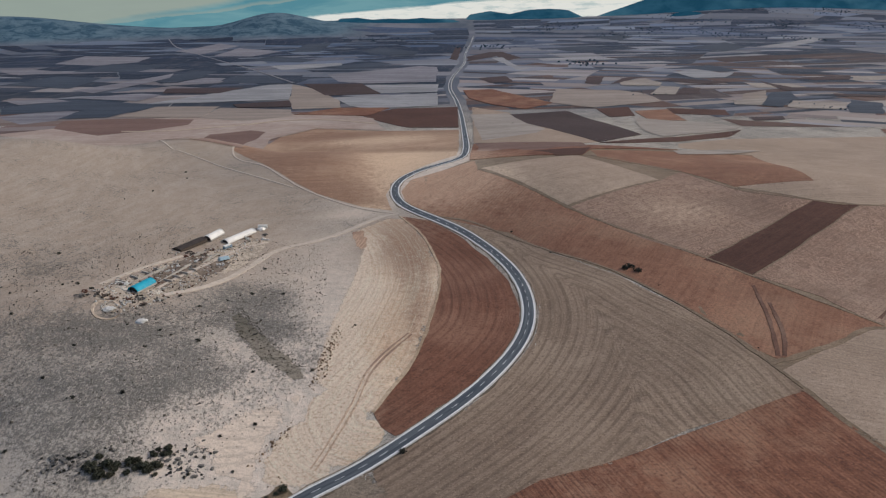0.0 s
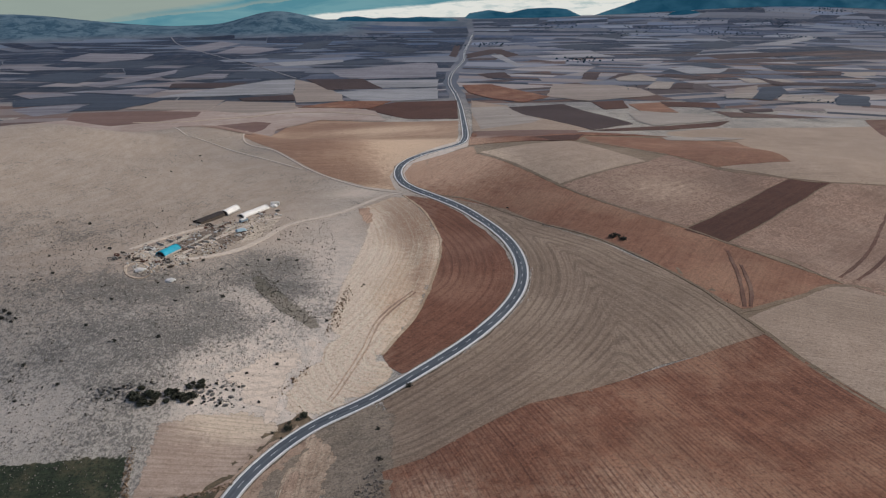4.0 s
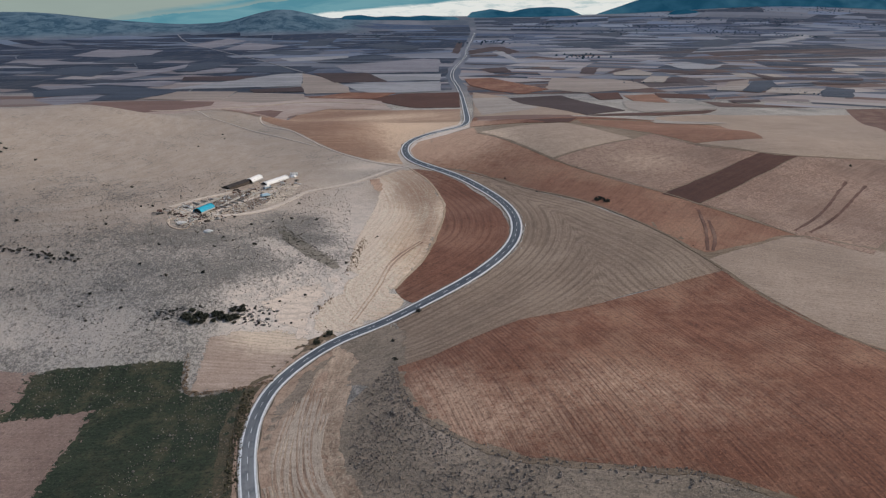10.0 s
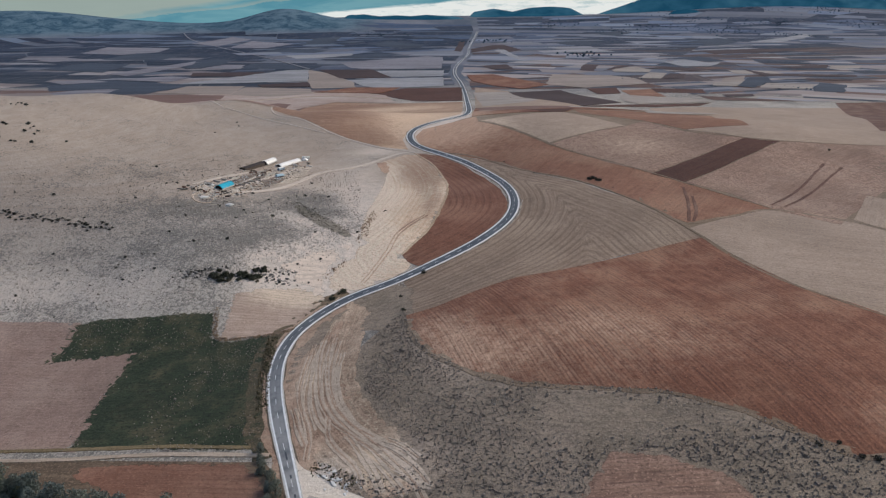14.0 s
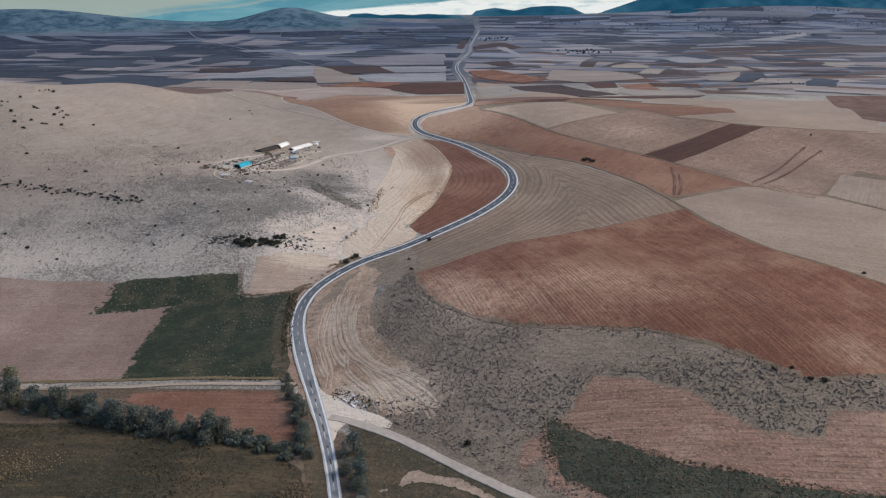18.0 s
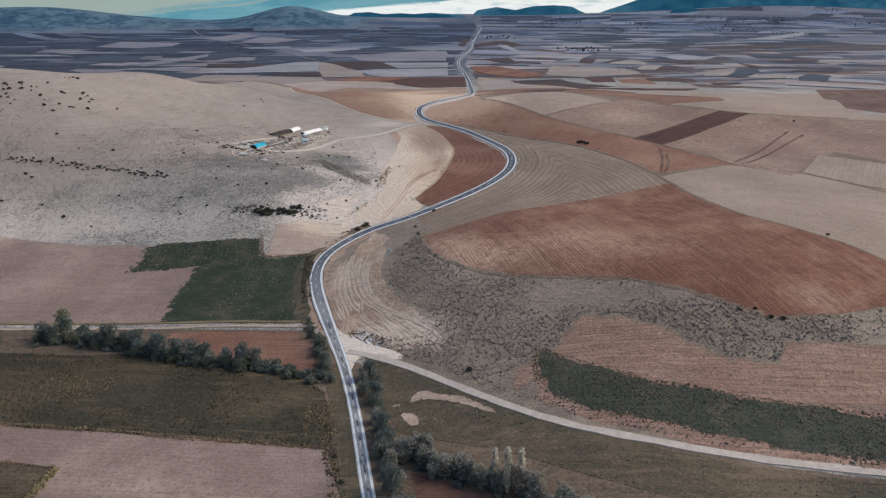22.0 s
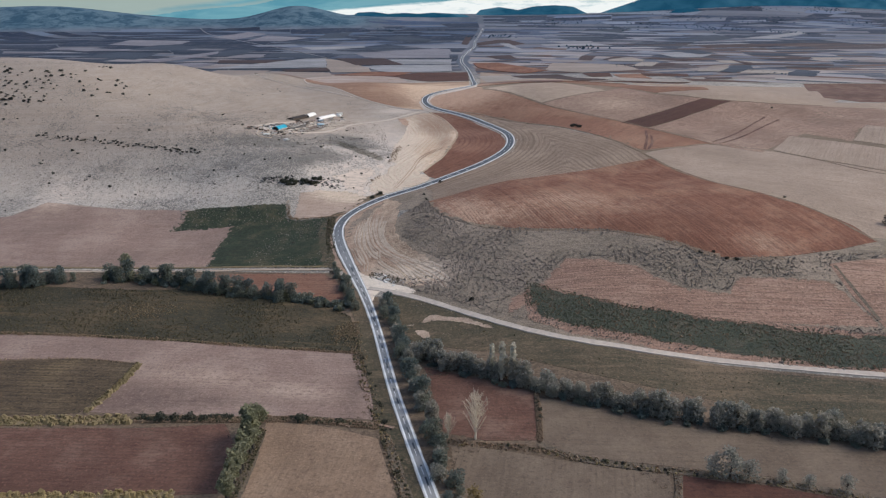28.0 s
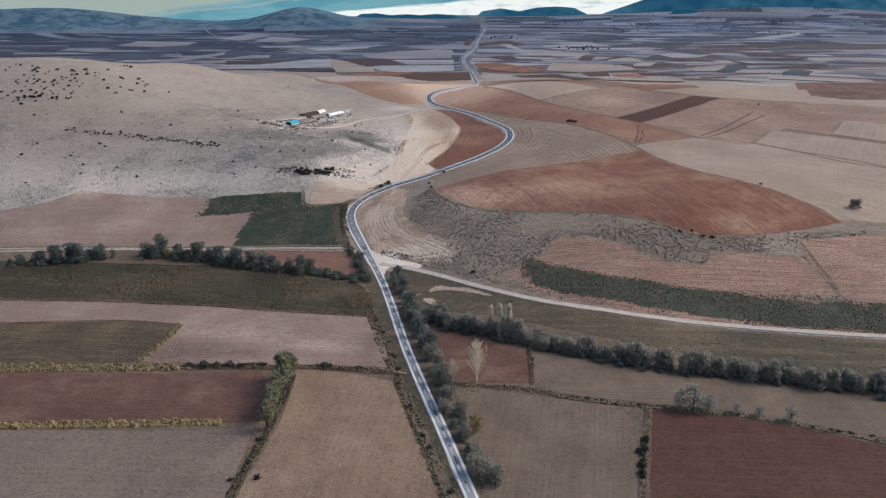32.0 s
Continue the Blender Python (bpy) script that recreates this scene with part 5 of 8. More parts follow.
tagged(ribbon('track', smooth_line([(-160.3, 297.3), (-159, 291.5), (-160.5, 287.4), (-164.3, 286.4), (-168.9, 288.8), (-172.6, 293.7), (-174.1, 299.5), (-172.6, 304), (-168.8, 305.2), (-164, 302.6), (-160.3, 297.3)], 2.0), 0.9, 'dirt_pale', 0.38, 0, 3, 1.8), 'pale trodden ring round the lime heap', 'track', kind='structure')
tagged(ribbon('track', smooth_line([(-181.4, 320.4), (-173, 347.8), (-161.3, 376.2)], 5.0), 2.2, 'dirt', 0.4, 0, 3, 0.7), 'pale dirt track through the farmyard', 'track', kind='structure')
tagged(ribbon('track', smooth_line([(-154.8, 325.4), (-149.9, 349.2), (-142.2, 379.9), (-135.1, 402.9), (-122.1, 416.2)], 5.0), 2, 'dirt', 0.4, 0, 3, 0.7), 'pale dirt track through the farmyard', 'track', kind='structure')
tagged(ribbon('track', smooth_line([(-128.4, 517), (-155.3, 532.9), (-186.2, 555.3), (-221.8, 588), (-247.5, 604), (-271.2, 626.9), (-428.2, 873.3)], 5.0), 1.3, 'dirt', 0.4, 0, 3, 0.7), 'faint dirt track over the hill', 'track', kind='structure')
tagged(ribbon('dirt_road', smooth_line([(-48.5, 48.6), (-38.6, 45.2), (-20.4, 34.3), (4.9, 13.3), (29.9, -4.4), (60.7, -14.3), (88.3, -19.6), (122.3, -23.7), (169.2, -29.8), (216.1, -36.3)], 5.0), 3.2, 'dirt', 0.4, 0, 3, 0.7), 'pale gravel side road along the meadow', 'track', kind='structure')
tagged(ribbon('lane', smooth_line([(-65.4, 68.6), (-104, 68.9), (-134.5, 65.2), (-180.7, 62.5), (-256.1, 56.2), (-316.8, 52.5)], 5.0), 1.9, 'dirt_pale', 0.4, 0, 3, 0.7), 'narrow pale field lane', 'track', kind='structure')
tagged(ribbon('track', smooth_line([(-364, 1548), (-570, 1916), (-815, 2317), (-1120, 2843), (-1326, 3274)], 5.0), 4, 'far_dirt', 1.6, 0, 3, 0), 'thin far road over the plain', 'track', kind='structure')
tagged(ribbon('track', smooth_line([(-23.6, -69.8), (-29, -67.5), (-37.5, -66.1), (-39, -69.5)], 5.0), 1.3, 'dust', 0.4, 0, 3, 0.7), 'short dirt turn-off', 'track', kind='structure')
tagged(ribbon('tractor_track', smooth_line([(147.4, 327.2), (139.8, 290.3), (130, 255.7)], 4.0), 1.8, 'soil_red_dull', 0.27, 0, 3, 0.8), 'dark curved tractor track in a field', 'track', kind='structure')
tagged(ribbon('tractor_track', smooth_line([(146.9, 306.4), (139.9, 274.3), (132.5, 255.7)], 4.0), 1.8, 'soil_red_dull', 0.27, 0, 3, 0.8), 'dark curved tractor track in a field', 'track', kind='structure')
tagged(ribbon('tractor_track', smooth_line([(192.5, 294.3), (224.1, 327), (269.8, 389.8)], 4.0), 1.8, 'soil_red_dull', 0.27, 0, 3, 0.8), 'dark curved tractor track in a field', 'track', kind='structure')
tagged(ribbon('tractor_track', smooth_line([(199.7, 291.3), (230.3, 320.8), (279.5, 382.7)], 4.0), 1.8, 'soil_red_dull', 0.27, 0, 3, 0.8), 'dark curved tractor track in a field', 'track', kind='structure')
tagged(ribbon('field_edge', smooth_line([(-16.5, 464.2), (13.7, 444.9), (55.7, 389.6), (77, 361.6), (92.1, 334.5), (118.7, 267.1), (132.4, 230)], 4.0), 1.6, 'margin', 0.27, 0, 3, 1.0), 'dry grassy field boundary', 'track', kind='structure')
tagged(ribbon('field_edge', smooth_line([(14.1, 550.6), (70.6, 451.8), (99.2, 408.8), (135.6, 362.2), (152.5, 338.2), (191, 288)], 4.0), 1.6, 'margin', 0.27, 0, 3, 1.0), 'dry grassy field boundary', 'track', kind='structure')
tagged(ribbon('field_edge', smooth_line([(130.1, 233.3), (153.2, 159.7), (189.2, 115.5), (207.1, 80.1)], 4.0), 1.6, 'margin', 0.27, 0, 3, 1.0), 'dry grassy field boundary', 'track', kind='structure')
tagged(ribbon('field_edge', smooth_line([(-24.2, 146.7), (-21.8, 135), (-16.7, 121.5), (-11.2, 113.6), (5.6, 99), (21.6, 91), (37.2, 87.1), (67.9, 82.6), (87.7, 73.5), (108.3, 60), (120.4, 51.3), (150.4, 55.2)], 4.0), 3.4, 'margin', 0.21, 0, 3, 1.8, 0.1), 'dry grassy field boundary', 'track', kind='structure')
tagged(ribbon('field_edge', smooth_line([(172.5, 51.3), (172.9, 33.8), (172.9, 10.2)], 4.0), 1.6, 'verge', 0.27, 0, 3, 0.8), 'dark grassy field boundary', 'track', kind='structure')
tagged(ribbon('field_edge', smooth_line([(164.6, 511.6), (186.3, 462.7), (227.8, 438.2), (254.3, 433.4), (344.6, 439.1)], 4.0), 1.6, 'margin', 0.27, 0, 3, 1.0), 'dry grassy field boundary', 'track', kind='structure')
tagged(ribbon('field_edge', smooth_line([(225.9, 259.4), (245.4, 229.7), (264.3, 201.3), (293, 183.1)], 4.0), 1.4, 'margin', 0.27, 0, 3, 1.0), 'dry grassy field boundary', 'track', kind='structure')
tagged(ribbon('field_edge', smooth_line([(124, 250), (131, 252.5), (160, 268), (189, 286), (226.3, 261)], 4.0), 2.6, 'margin', 0.2, 0, 3, 1.6), 'dry grassy field boundary', 'track', kind='structure')
tagged(ribbon('field_edge', smooth_line([(16, 553), (98.4, 583.2), (118, 574), (164.6, 513)], 4.0), 3.0, 'margin', 0.2, 0, 3, 1.4), 'dry grassy field boundary', 'track', kind='structure')
tagged(ribbon('ditch', smooth_line([(-25.8, -74.3), (-20.2, -92.1), (-14.7, -109), (-9.2, -124.8), (-4.2, -140.7)], 4.0), 3, 'verge', 0.27, 0, 3, 0.8), 'overgrown brown ditch', 'track', kind='structure')
tagged(ribbon('ditch', smooth_line([(22.7, -76.9), (32.7, -83.7), (60.1, -88.5), (86.9, -91.4), (115.5, -99.7), (138, -108.5)], 4.0), 3, 'verge', 0.27, 0, 3, 0.8), 'overgrown brown ditch', 'track', kind='structure')
tagged(ribbon('ditch', smooth_line([(61.5, -90.4), (57.3, -106.1), (53.4, -119.8), (50, -132), (46.7, -144.8)], 4.0), 2.5, 'verge', 0.27, 0, 3, 0.8), 'overgrown brown ditch', 'track', kind='structure')
tagged(ribbon('field_bank', smooth_line([(-66.3, -66.5), (-56.7, -64.4), (-43.7, -66.4), (-28.9, -68.4)], 4.0), 3, 'verge', 0.27, 0, 3, 0.8), 'weedy bank between fields', 'track', kind='structure')
tagged(ribbon('field_bank', smooth_line([(-65.9, -73.8), (-64.2, -98.7), (-65.3, -119.2), (-66.3, -136.5), (-66.4, -149.3)], 4.0), 3, 'verge', 0.27, 0, 3, 0.8), 'weedy bank between fields', 'track', kind='structure')
tagged(ribbon('reed_strip', smooth_line([(-280.2, 63.3), (-198.6, 66.8), (-139.6, 70.9), (-105.1, 73.3), (-73.1, 72.6)], 4.0), 1.8, 'straw', 0.27, 0, 3, 0.8), 'straw-coloured strip of dry reeds', 'track', kind='structure')
RUTS = [
    [(-60.4, 154.3), (-59.9, 131.8), (-56.8, 110.8), (-52.6, 94.4), (-45.2, 81.9), (-35.9, 73.8), (-28.3, 66.3), (-22.2, 59.3)],
    [(-55.7, 144.1), (-55.5, 120.9), (-52.8, 102.8), (-48.2, 89.6), (-40.1, 79.4), (-31.1, 71.4), (-23.7, 64.1)],
    [(-53.5, 139.2), (-52.6, 117.1), (-50.2, 102.1), (-45.1, 89.1), (-36.5, 78), (-27.5, 69.3), (-19.3, 63.4), (-10, 51.4)],
    [(-49.5, 127.2), (-49.4, 111), (-47.1, 98.3), (-41.7, 86.7), (-34, 76.8), (-25.4, 70.6)],
    [(-64.4, 140.7), (-64, 121.1), (-63.3, 107.7), (-60.5, 93.8), (-55.5, 83.3), (-52.6, 74.1), (-52.2, 65.6)],
    [(-61.4, 135.8), (-60.6, 117.1), (-59.7, 102.2), (-56.9, 89.2), (-52.4, 79.3)],
    [(-48.2, 85.9), (-47.9, 77), (-43.3, 69.8), (-35.6, 62.6), (-31.2, 52.9)],
    [(-39.7, 75.9), (-34, 67.1), (-28.6, 58.6), (-25, 49.2)],
    [(-25.5, 72.2), (-18.5, 67.8), (-13.8, 62.5)],
    [(-22.1, 57.7), (-17.5, 54.1), (-8.9, 49.8)],
    [(-62.6, 92.1), (-58.7, 81.8), (-54, 72.5)],
    [(-60.5, 142.6), (-59.6, 119.5), (-57, 101.6), (-52.5, 86.6), (-47, 78.6)],
    [(-57.2, 148.8), (-55.5, 126.7), (-52.4, 107.2), (-47.1, 91.4), (-39.2, 80.9), (-30.2, 73.7)],
    [(-35.7, 72.1), (-29.3, 64.9), (-21.8, 54.7), (-17.1, 47.4)],
    [(-32.5, 74.1), (-25, 65.8), (-15.4, 53.8), (-10.8, 44.3)],
]
for k, pts in enumerate(RUTS):
    line = smooth_line(pts, 3.0)
    for gap in (-0.9, 0.9):
        tagged(ribbon("wheel_rut", line, 0.55 + 0.22 * (k % 4) + 0.1 * gap, "dirt_pale", 0.27, gap * (0.8 + 0.15 * (k % 3)), 3, 0.9), "pale sandy wheel ruts on the slope", "track", kind="structure")
    if k % 2 == 0:
        tagged(ribbon("wheel_rut", line, 0.5, "dust", 0.272, 0.05, 3, 0.4), "dark weedy crest between wheel ruts", "track", kind="structure")
tagged(ribbon("field_edge", smooth_line(GOLD_EDGE, 4.0), 1.5, "straw_pale", 0.3, -0.6, 3, 0.9), "pale strip of uncut straw between two fields", "track", kind="structure")
for gap in (-1.0, 1.0):
    tagged(ribbon("tractor_track", smooth_line([(-23.1, 289.4), (-37.9, 259.5), (-41.4, 239.5), (-47, 220.5), (-52.2, 205)], 4.0), 0.8, "stubble_brown", 0.27, gap, 3, 0.6), "brown tractor track in the golden stubble", "track", kind="structure")
tagged(ribbon('reed_strip', smooth_line([(-190.4, -73.3), (-151, -71.9), (-130.7, -70.3), (-111.6, -68.2)], 4.0), 3, 'straw', 0.27, 0, 3, 0.8), 'straw-coloured strip of dry reeds', 'track', kind='structure')
tagged(ribbon('reed_strip', smooth_line([(-163.6, -110.1), (-129.9, -108.5), (-103.6, -106.5), (-81.7, -104.4)], 4.0), 2.4, 'straw', 0.27, 0, 3, 0.8), 'straw-coloured strip of dry reeds', 'track', kind='structure')
tagged(ribbon('reed_strip', smooth_line([(-125, -30.5), (-125.6, -48.4), (-128.3, -64.3)], 4.0), 2.2, 'straw', 0.27, 0, 3, 0.8), 'straw-coloured strip of dry reeds', 'track', kind='structure')
tagged(ribbon('reed_strip', smooth_line([(-238.1, -7.8), (-175, -7.5), (-127, -10), (-67.6, -13.6)], 4.0), 0.8, 'straw', 0.27, 0, 3, 0.8), 'straw-coloured strip of dry reeds', 'track', kind='structure')


# ---- where things stand ----
LANE_W_AT = [(-271.8, 32.4), (-237.6, 37.9), (-224.6, 40.6), (-211.9, 44.1), (-194.8, 49.7)]
LANE_E_AT = [(-180.4, 52.3), (-166.9, 52.3), (-152.7, 50.5), (-139.3, 46.4), (-123, 41.4), (-107.7, 38.6), (-93.1, 36.9), (-83, 36.2)]
LANE_LOW_AT = [(-92.9, 36.2), (-81.3, 35), (-69.6, 32.4), (-60.2, 29.8), (-54.2, 26.9)]
TALL_LANE_AT = [(-174.5, 62.3)]
ROAD_E_AT = [(-38.3, 33.8), (-33.2, 15.7), (-27.6, -7.4), (-21.4, -32.9), (-16.4, -52.9), (-11.3, -73.4), (-6.7, -91.3), (-2.3, -106.7), (1.5, -120.6), (5.2, -134.8)]
WILLOW_AT = [(-21, -18.8), (-7.3, -27.5), (11.3, -36.4), (26.5, -44.4), (47.1, -53.6), (67.1, -59.3), (86.6, -63.5), (105.9, -66.1), (124.6, -69), (145.3, -73.5), (164.2, -77.6)]
ROAD_W_AT = [(-69.9, 69.6), (-65.4, 60.7), (-60.5, 49.1), (-56.2, 36.4), (-53, 26.3)]
POPLAR_AT = [(8.6, -32.4), (12.3, -33.5), (16.1, -35)]
BARE_AT = [(2.6, -74.9), (-6, -74.4)]
GROVE_AT = [(71.9, -89.6), (76.2, -90.6), (81.2, -91), (90.6, -92.1), (97.4, -93.4), (106.8, -95.8)]
DITCH_BUSH_AT = [(32.6, -84.4), (60, -88.9), (86.9, -91.4), (115.5, -99.7), (133.1, -105.3)]
DITCH_S_AT = [(56.2, -107.6), (53.3, -118.5), (50.6, -128.5)]
BANK_BUSH_AT = [(-106.9, -67.6), (-100, -68.1), (-89.7, -67.2), (-77.5, -65.8), (-62.3, -65), (-49, -66.2), (-43.6, -66.8), (-34, -70.2)]
COLUMN_AT = [(-66.7, -74.7), (-66.7, -79.3), (-66.5, -84.5), (-66.3, -89.8), (-66, -94.9), (-66, -98.8), (-65.9, -103.8), (-66.2, -109.5)]
BANK_LOW_AT = [(-66.8, -114.4), (-67.4, -120.7), (-67.7, -126.6), (-67.9, -134.3), (-62.3, -132.7)]
HILL_LINE_AT = [(-342.4, 275), (-319.1, 271), (-294.2, 268.5), (-268.2, 263), (-243, 257.9), (-222.1, 251.3), (-200.3, 247.4)]
HILL_SHRUBS_AT = [(-355.3, 251.8), (-358.6, 235.2), (-303.3, 252.6), (-297, 248.8), (-182.4, 240.6), (-148, 228.4), (-181.8, 217), (-250.5, 219.9), (-160.7, 203.8), (-226.3, 225.2), (-301.2, 220.1), (-336.5, 193.5), (-330.5, 190.6), (-251, 200.8), (-183.2, 181.6), (-197.7, 171), (-227.4, 189.5), (-176.4, 199.4), (-308.7, 306.7), (-130.7, 232.6), (-269.6, 326.8)]
HILL_BIG_AT = [(-403.8, 305.3), (-395.3, 307.9), (-391, 318.7), (-384.6, 316.1), (-377.8, 322.4), (-359.9, 316.4), (-361, 324.1), (-379.4, 346.1), (-386.5, 344.7), (-363.2, 339.1), (-353.4, 362), (-333.9, 359.2), (-358.9, 431.5), (-310, 376.3), (-414.1, 333.1), (-409.7, 344.1), (-392, 330.4), (-411.4, 319.1), (-443.1, 369.5), (-414.8, 362.8), (-398.6, 357.6), (-390.2, 362), (-372, 373.2), (-340.4, 350.7), (-319.3, 367.2)]
CREST_AT = [(-226.4, 448.5), (-221.7, 463.5), (-219.3, 476.7), (-213.2, 526), (-221, 544.1)]
TREE_LINE_AT = [(53.5, 388.6), (89, 353.9), (92.7, 354.9), (94.9, 348.5), (101, 328.7), (124.1, 262)]
LONE_AT = [(33.4, 428.5), (-27.7, 566.2), (287.2, 420), (225.1, 102.8), (116.9, 56.3), (126.1, 50.1), (143.5, 51.7), (157.2, 52.6), (180.8, 131.7), (70, 930)]
CULVERT_AT = [(-20.7, 211.8), (-27, 161.5), (-30.2, 183.4)]
SLOPE_BUSH_AT = [(1.3, 29), (-14.3, 52.1), (-13.3, 56), (110.5, 55.6), (121.8, 51.2), (131.7, 50.1)]
ROAD_BUSH_AT = [(-68.1, 186.1), (-65.8, 190), (-64.3, 192.5), (-61.7, 195.1), (-60, 196.8), (-49.8, 297.7)]
ROAD_DITCH_AT = [(-45.5, -7), (-39.9, -25.5), (-34.2, -44.9), (-29.4, -59.9), (-25.2, -74.2), (-20.3, -91.1), (-14.7, -109), (-9.2, -124.8), (-5.1, -137.5)]
FIELD_END_AT = [(24.2, -48.5), (23.9, -54.6), (23.7, -60.5), (23.5, -65.4)]
ROCKS_AT = [(-138.4, 199.1), (-133.1, 196), (-132.9, 201.5), (-95.1, 207.4), (-91.5, 210.8), (-98.9, 199.5), (-105.2, 204.5), (-125, 201.9), (-140.5, 197), (-90.9, 201.6)]
ROCK_BUSH_AT = [(-121.7, 195.6), (-116.8, 198.1), (-111.7, 200.1), (-107.1, 198.6), (-126.1, 197.9), (-104.8, 206)]
SPOIL_AT = [(-46.6, 57.9), (-43.1, 58.8), (-39.7, 55.2), (-37.1, 53.7), (-44.1, 54.5), (-34.5, 52.1), (-40.9, 52.9)]
POSTS_AT = [(33.5, 343.2), (34.2, 318.7), (39.4, 314.7), (36.8, 302.8), (34.8, 288.3), (33.8, 278.5), (29.5, 372.9), (19.5, 401.8), (9.5, 424.3), (-1.5, 440.3), (-32.4, 198.7)]
BARN_AX_AT = [(-163.4, 316.4), (-159.2, 329.4)]
SHED_AX_AT = [(-167.1, 382.9), (-158.7, 403.5)]
WHITE_AX_AT = [(-157.2, 405.2), (-153, 419.4)]
TUNNEL_AX_AT = [(-146.6, 406.5), (-135.6, 430.5)]
TANK_AT = [(-131, 437.4)]
VAN_AX_AT = [(-144.6, 393.1), (-139.5, 403.2)]
TARP_AT = [(-138.4, 379.7)]
PENS_AT = [(-171.4, 319.8), (-159.7, 350.1), (-157.7, 333), (-150.8, 360.6), (-158.5, 373.2), (-150.8, 385.4), (-147.5, 370.3), (-144, 385.6)]
JUNK_AT = [(-180.6, 311.7), (-176.7, 308.4), (-161.3, 303), (-161.9, 307.1), (-148.4, 311.2), (-151.7, 325.1), (-158.8, 312.1), (-173.9, 324.8), (-157.8, 375.9), (-150.2, 373.3), (-150.9, 390.9), (-152.8, 383.1), (-136.5, 417.3), (-134.4, 420.3), (-126.8, 427.3), (-168.9, 303.8), (-173.2, 308.1), (-158.2, 358.6)]
HEAP_AT = [(-165.5, 296.1), (-171.2, 324.1), (-147.4, 289)]
FAR_TREES_AT = [(1493, 5802), (1554, 5387), (1631, 4877), (1885, 5061), (2199, 5573), (1961, 4603), (2411, 5206), (2713, 5342), (1605, 3691), (99, 2769), (362, 2044), (354, 1330), (568, 1058), (544, 1094), (528, 1117), (-440, 3227), (524, 4655), (760, 5041), (1260, 5740), (2713, 4896), (1241, 3876), (2009, 4059)]
SCRUB_OUT = [(-62.5, 121.7), (-43.2, 127.6), (-26.8, 160.1), (-20.9, 147.5), (-9.7, 114.2), (15.2, 98.7), (51.2, 95.7), (79.2, 86.5), (103.1, 67.5), (127.6, 57.8), (178.2, 62.5), (249.3, 80.4), (181.6, -28.9), (122.7, -23), (82.2, -15.4), (39.6, -3.2), (17.3, 10.6), (5.3, 19.9), (-7.5, 30.6), (-26.8, 45.1), (-38.7, 55), (-51.7, 90.4)]
HILL_OUT = [(-337.9, 145.2), (-296.9, 158), (-283.3, 180.9), (-239.5, 174.7), (-189.2, 169.6), (-138.5, 173.7), (-117.9, 188.6), (-73.9, 222), (-59.7, 250.9), (-82.8, 418), (-135.4, 422.1), (-190.5, 412.1), (-266.5, 319), (-443.4, 312.9)]
MEADOW_OUT = [(-275.1, 43.1), (-155.4, 39.6), (-118.3, 43.8), (-65.6, 30.4), (-52.8, 21), (-45.4, -2.4), (-43.2, -14), (-57.6, -13.4), (-108.4, -12), (-134.8, -9.9), (-175.3, -6.8), (-238.6, -7.2)]
MEADOW_E_OUT = [(-41.6, 45.5), (-14.4, 28.7), (17.6, 1.3), (41.8, -10), (64.7, -18.6), (87.3, -23.4), (109.6, -26.8), (172.6, -36.5), (202.5, -40.5), (175.9, -79.6), (134.9, -68.1), (100.3, -53.5), (70.9, -43.1), (39.2, -31.7), (11.9, -18.6), (-23.1, -6.5), (-32.8, 20.3)]
STRIP_OUT = [(26.6, 40.3), (36.1, 33.8), (50.4, 24.1), (67.9, 17.1), (88.6, 11.6), (109, 7.9), (155.8, 0.1), (192, -1.3), (221.3, -1.2), (201.5, -32.2), (155.4, -26.6), (103.3, -16.8), (86.9, -12.6), (66.7, -7), (43.7, 0.6), (32.1, 7.8), (25, 21), (25.5, 31)]
TERRACE_OUT = [(15.8, 15.7), (18, 26.2), (34.1, 37.6), (46.7, 57), (62.5, 54.4), (79.6, 46.3), (85.4, 37.1), (98.5, 28.9), (115.3, 26.8), (122.8, 38.7), (166, 39.3), (169.4, 25.1), (171.6, 3.4), (134.1, 5.1), (111.1, 5.8), (77.6, 13.2), (43.1, 25.6), (26.1, 33.4), (27.1, 19.5), (18.6, 12.8)]
RUTS_OUT = [(-56.8, 188), (-48.2, 182.7), (-41.1, 150.2), (-41.2, 120.4), (-36.5, 98.8), (-24.4, 80.5), (-12.1, 66.9), (-14.4, 60.6), (-22.1, 56.8), (-38.4, 58.4), (-49.9, 66.5), (-59.1, 82.4), (-66.8, 104.9), (-66.4, 115.9), (-63.6, 132.7), (-62.5, 159.7)]
RED_OUT = [(-25.4, 154), (-12.4, 157.4), (6.4, 171.6), (26.2, 186.4), (46.3, 192.6), (71.8, 205.8), (130.1, 233.3), (153.2, 159.7), (189.2, 115.5), (203.6, 96.1), (207.1, 80.1), (181.3, 66.7), (150.6, 55.8), (120.6, 51.8), (108.5, 60.6), (87.8, 74.2), (68, 83.3), (37.3, 87.8), (21.6, 91.7), (5.6, 99.7), (-2.7, 105.8), (-11.3, 114.5), (-16.7, 122.5), (-21.9, 136.4)]
WEED_OUT = [(-158.9, 24), (-140.8, 25), (-122, 15.9), (-122, 4.4), (-143.3, 4.1)]
WEED_OUT_2 = [(-57.3, 7.1), (-52, 15.6), (-45.6, -0.4), (-45.1, -13.4), (-56.7, -11.4)]
STUB_OUT = [(170.5, 52.4), (202.7, 63.3), (245.2, 73.9), (198.5, -1.9), (172.2, 4.1), (169.9, 27.5)]
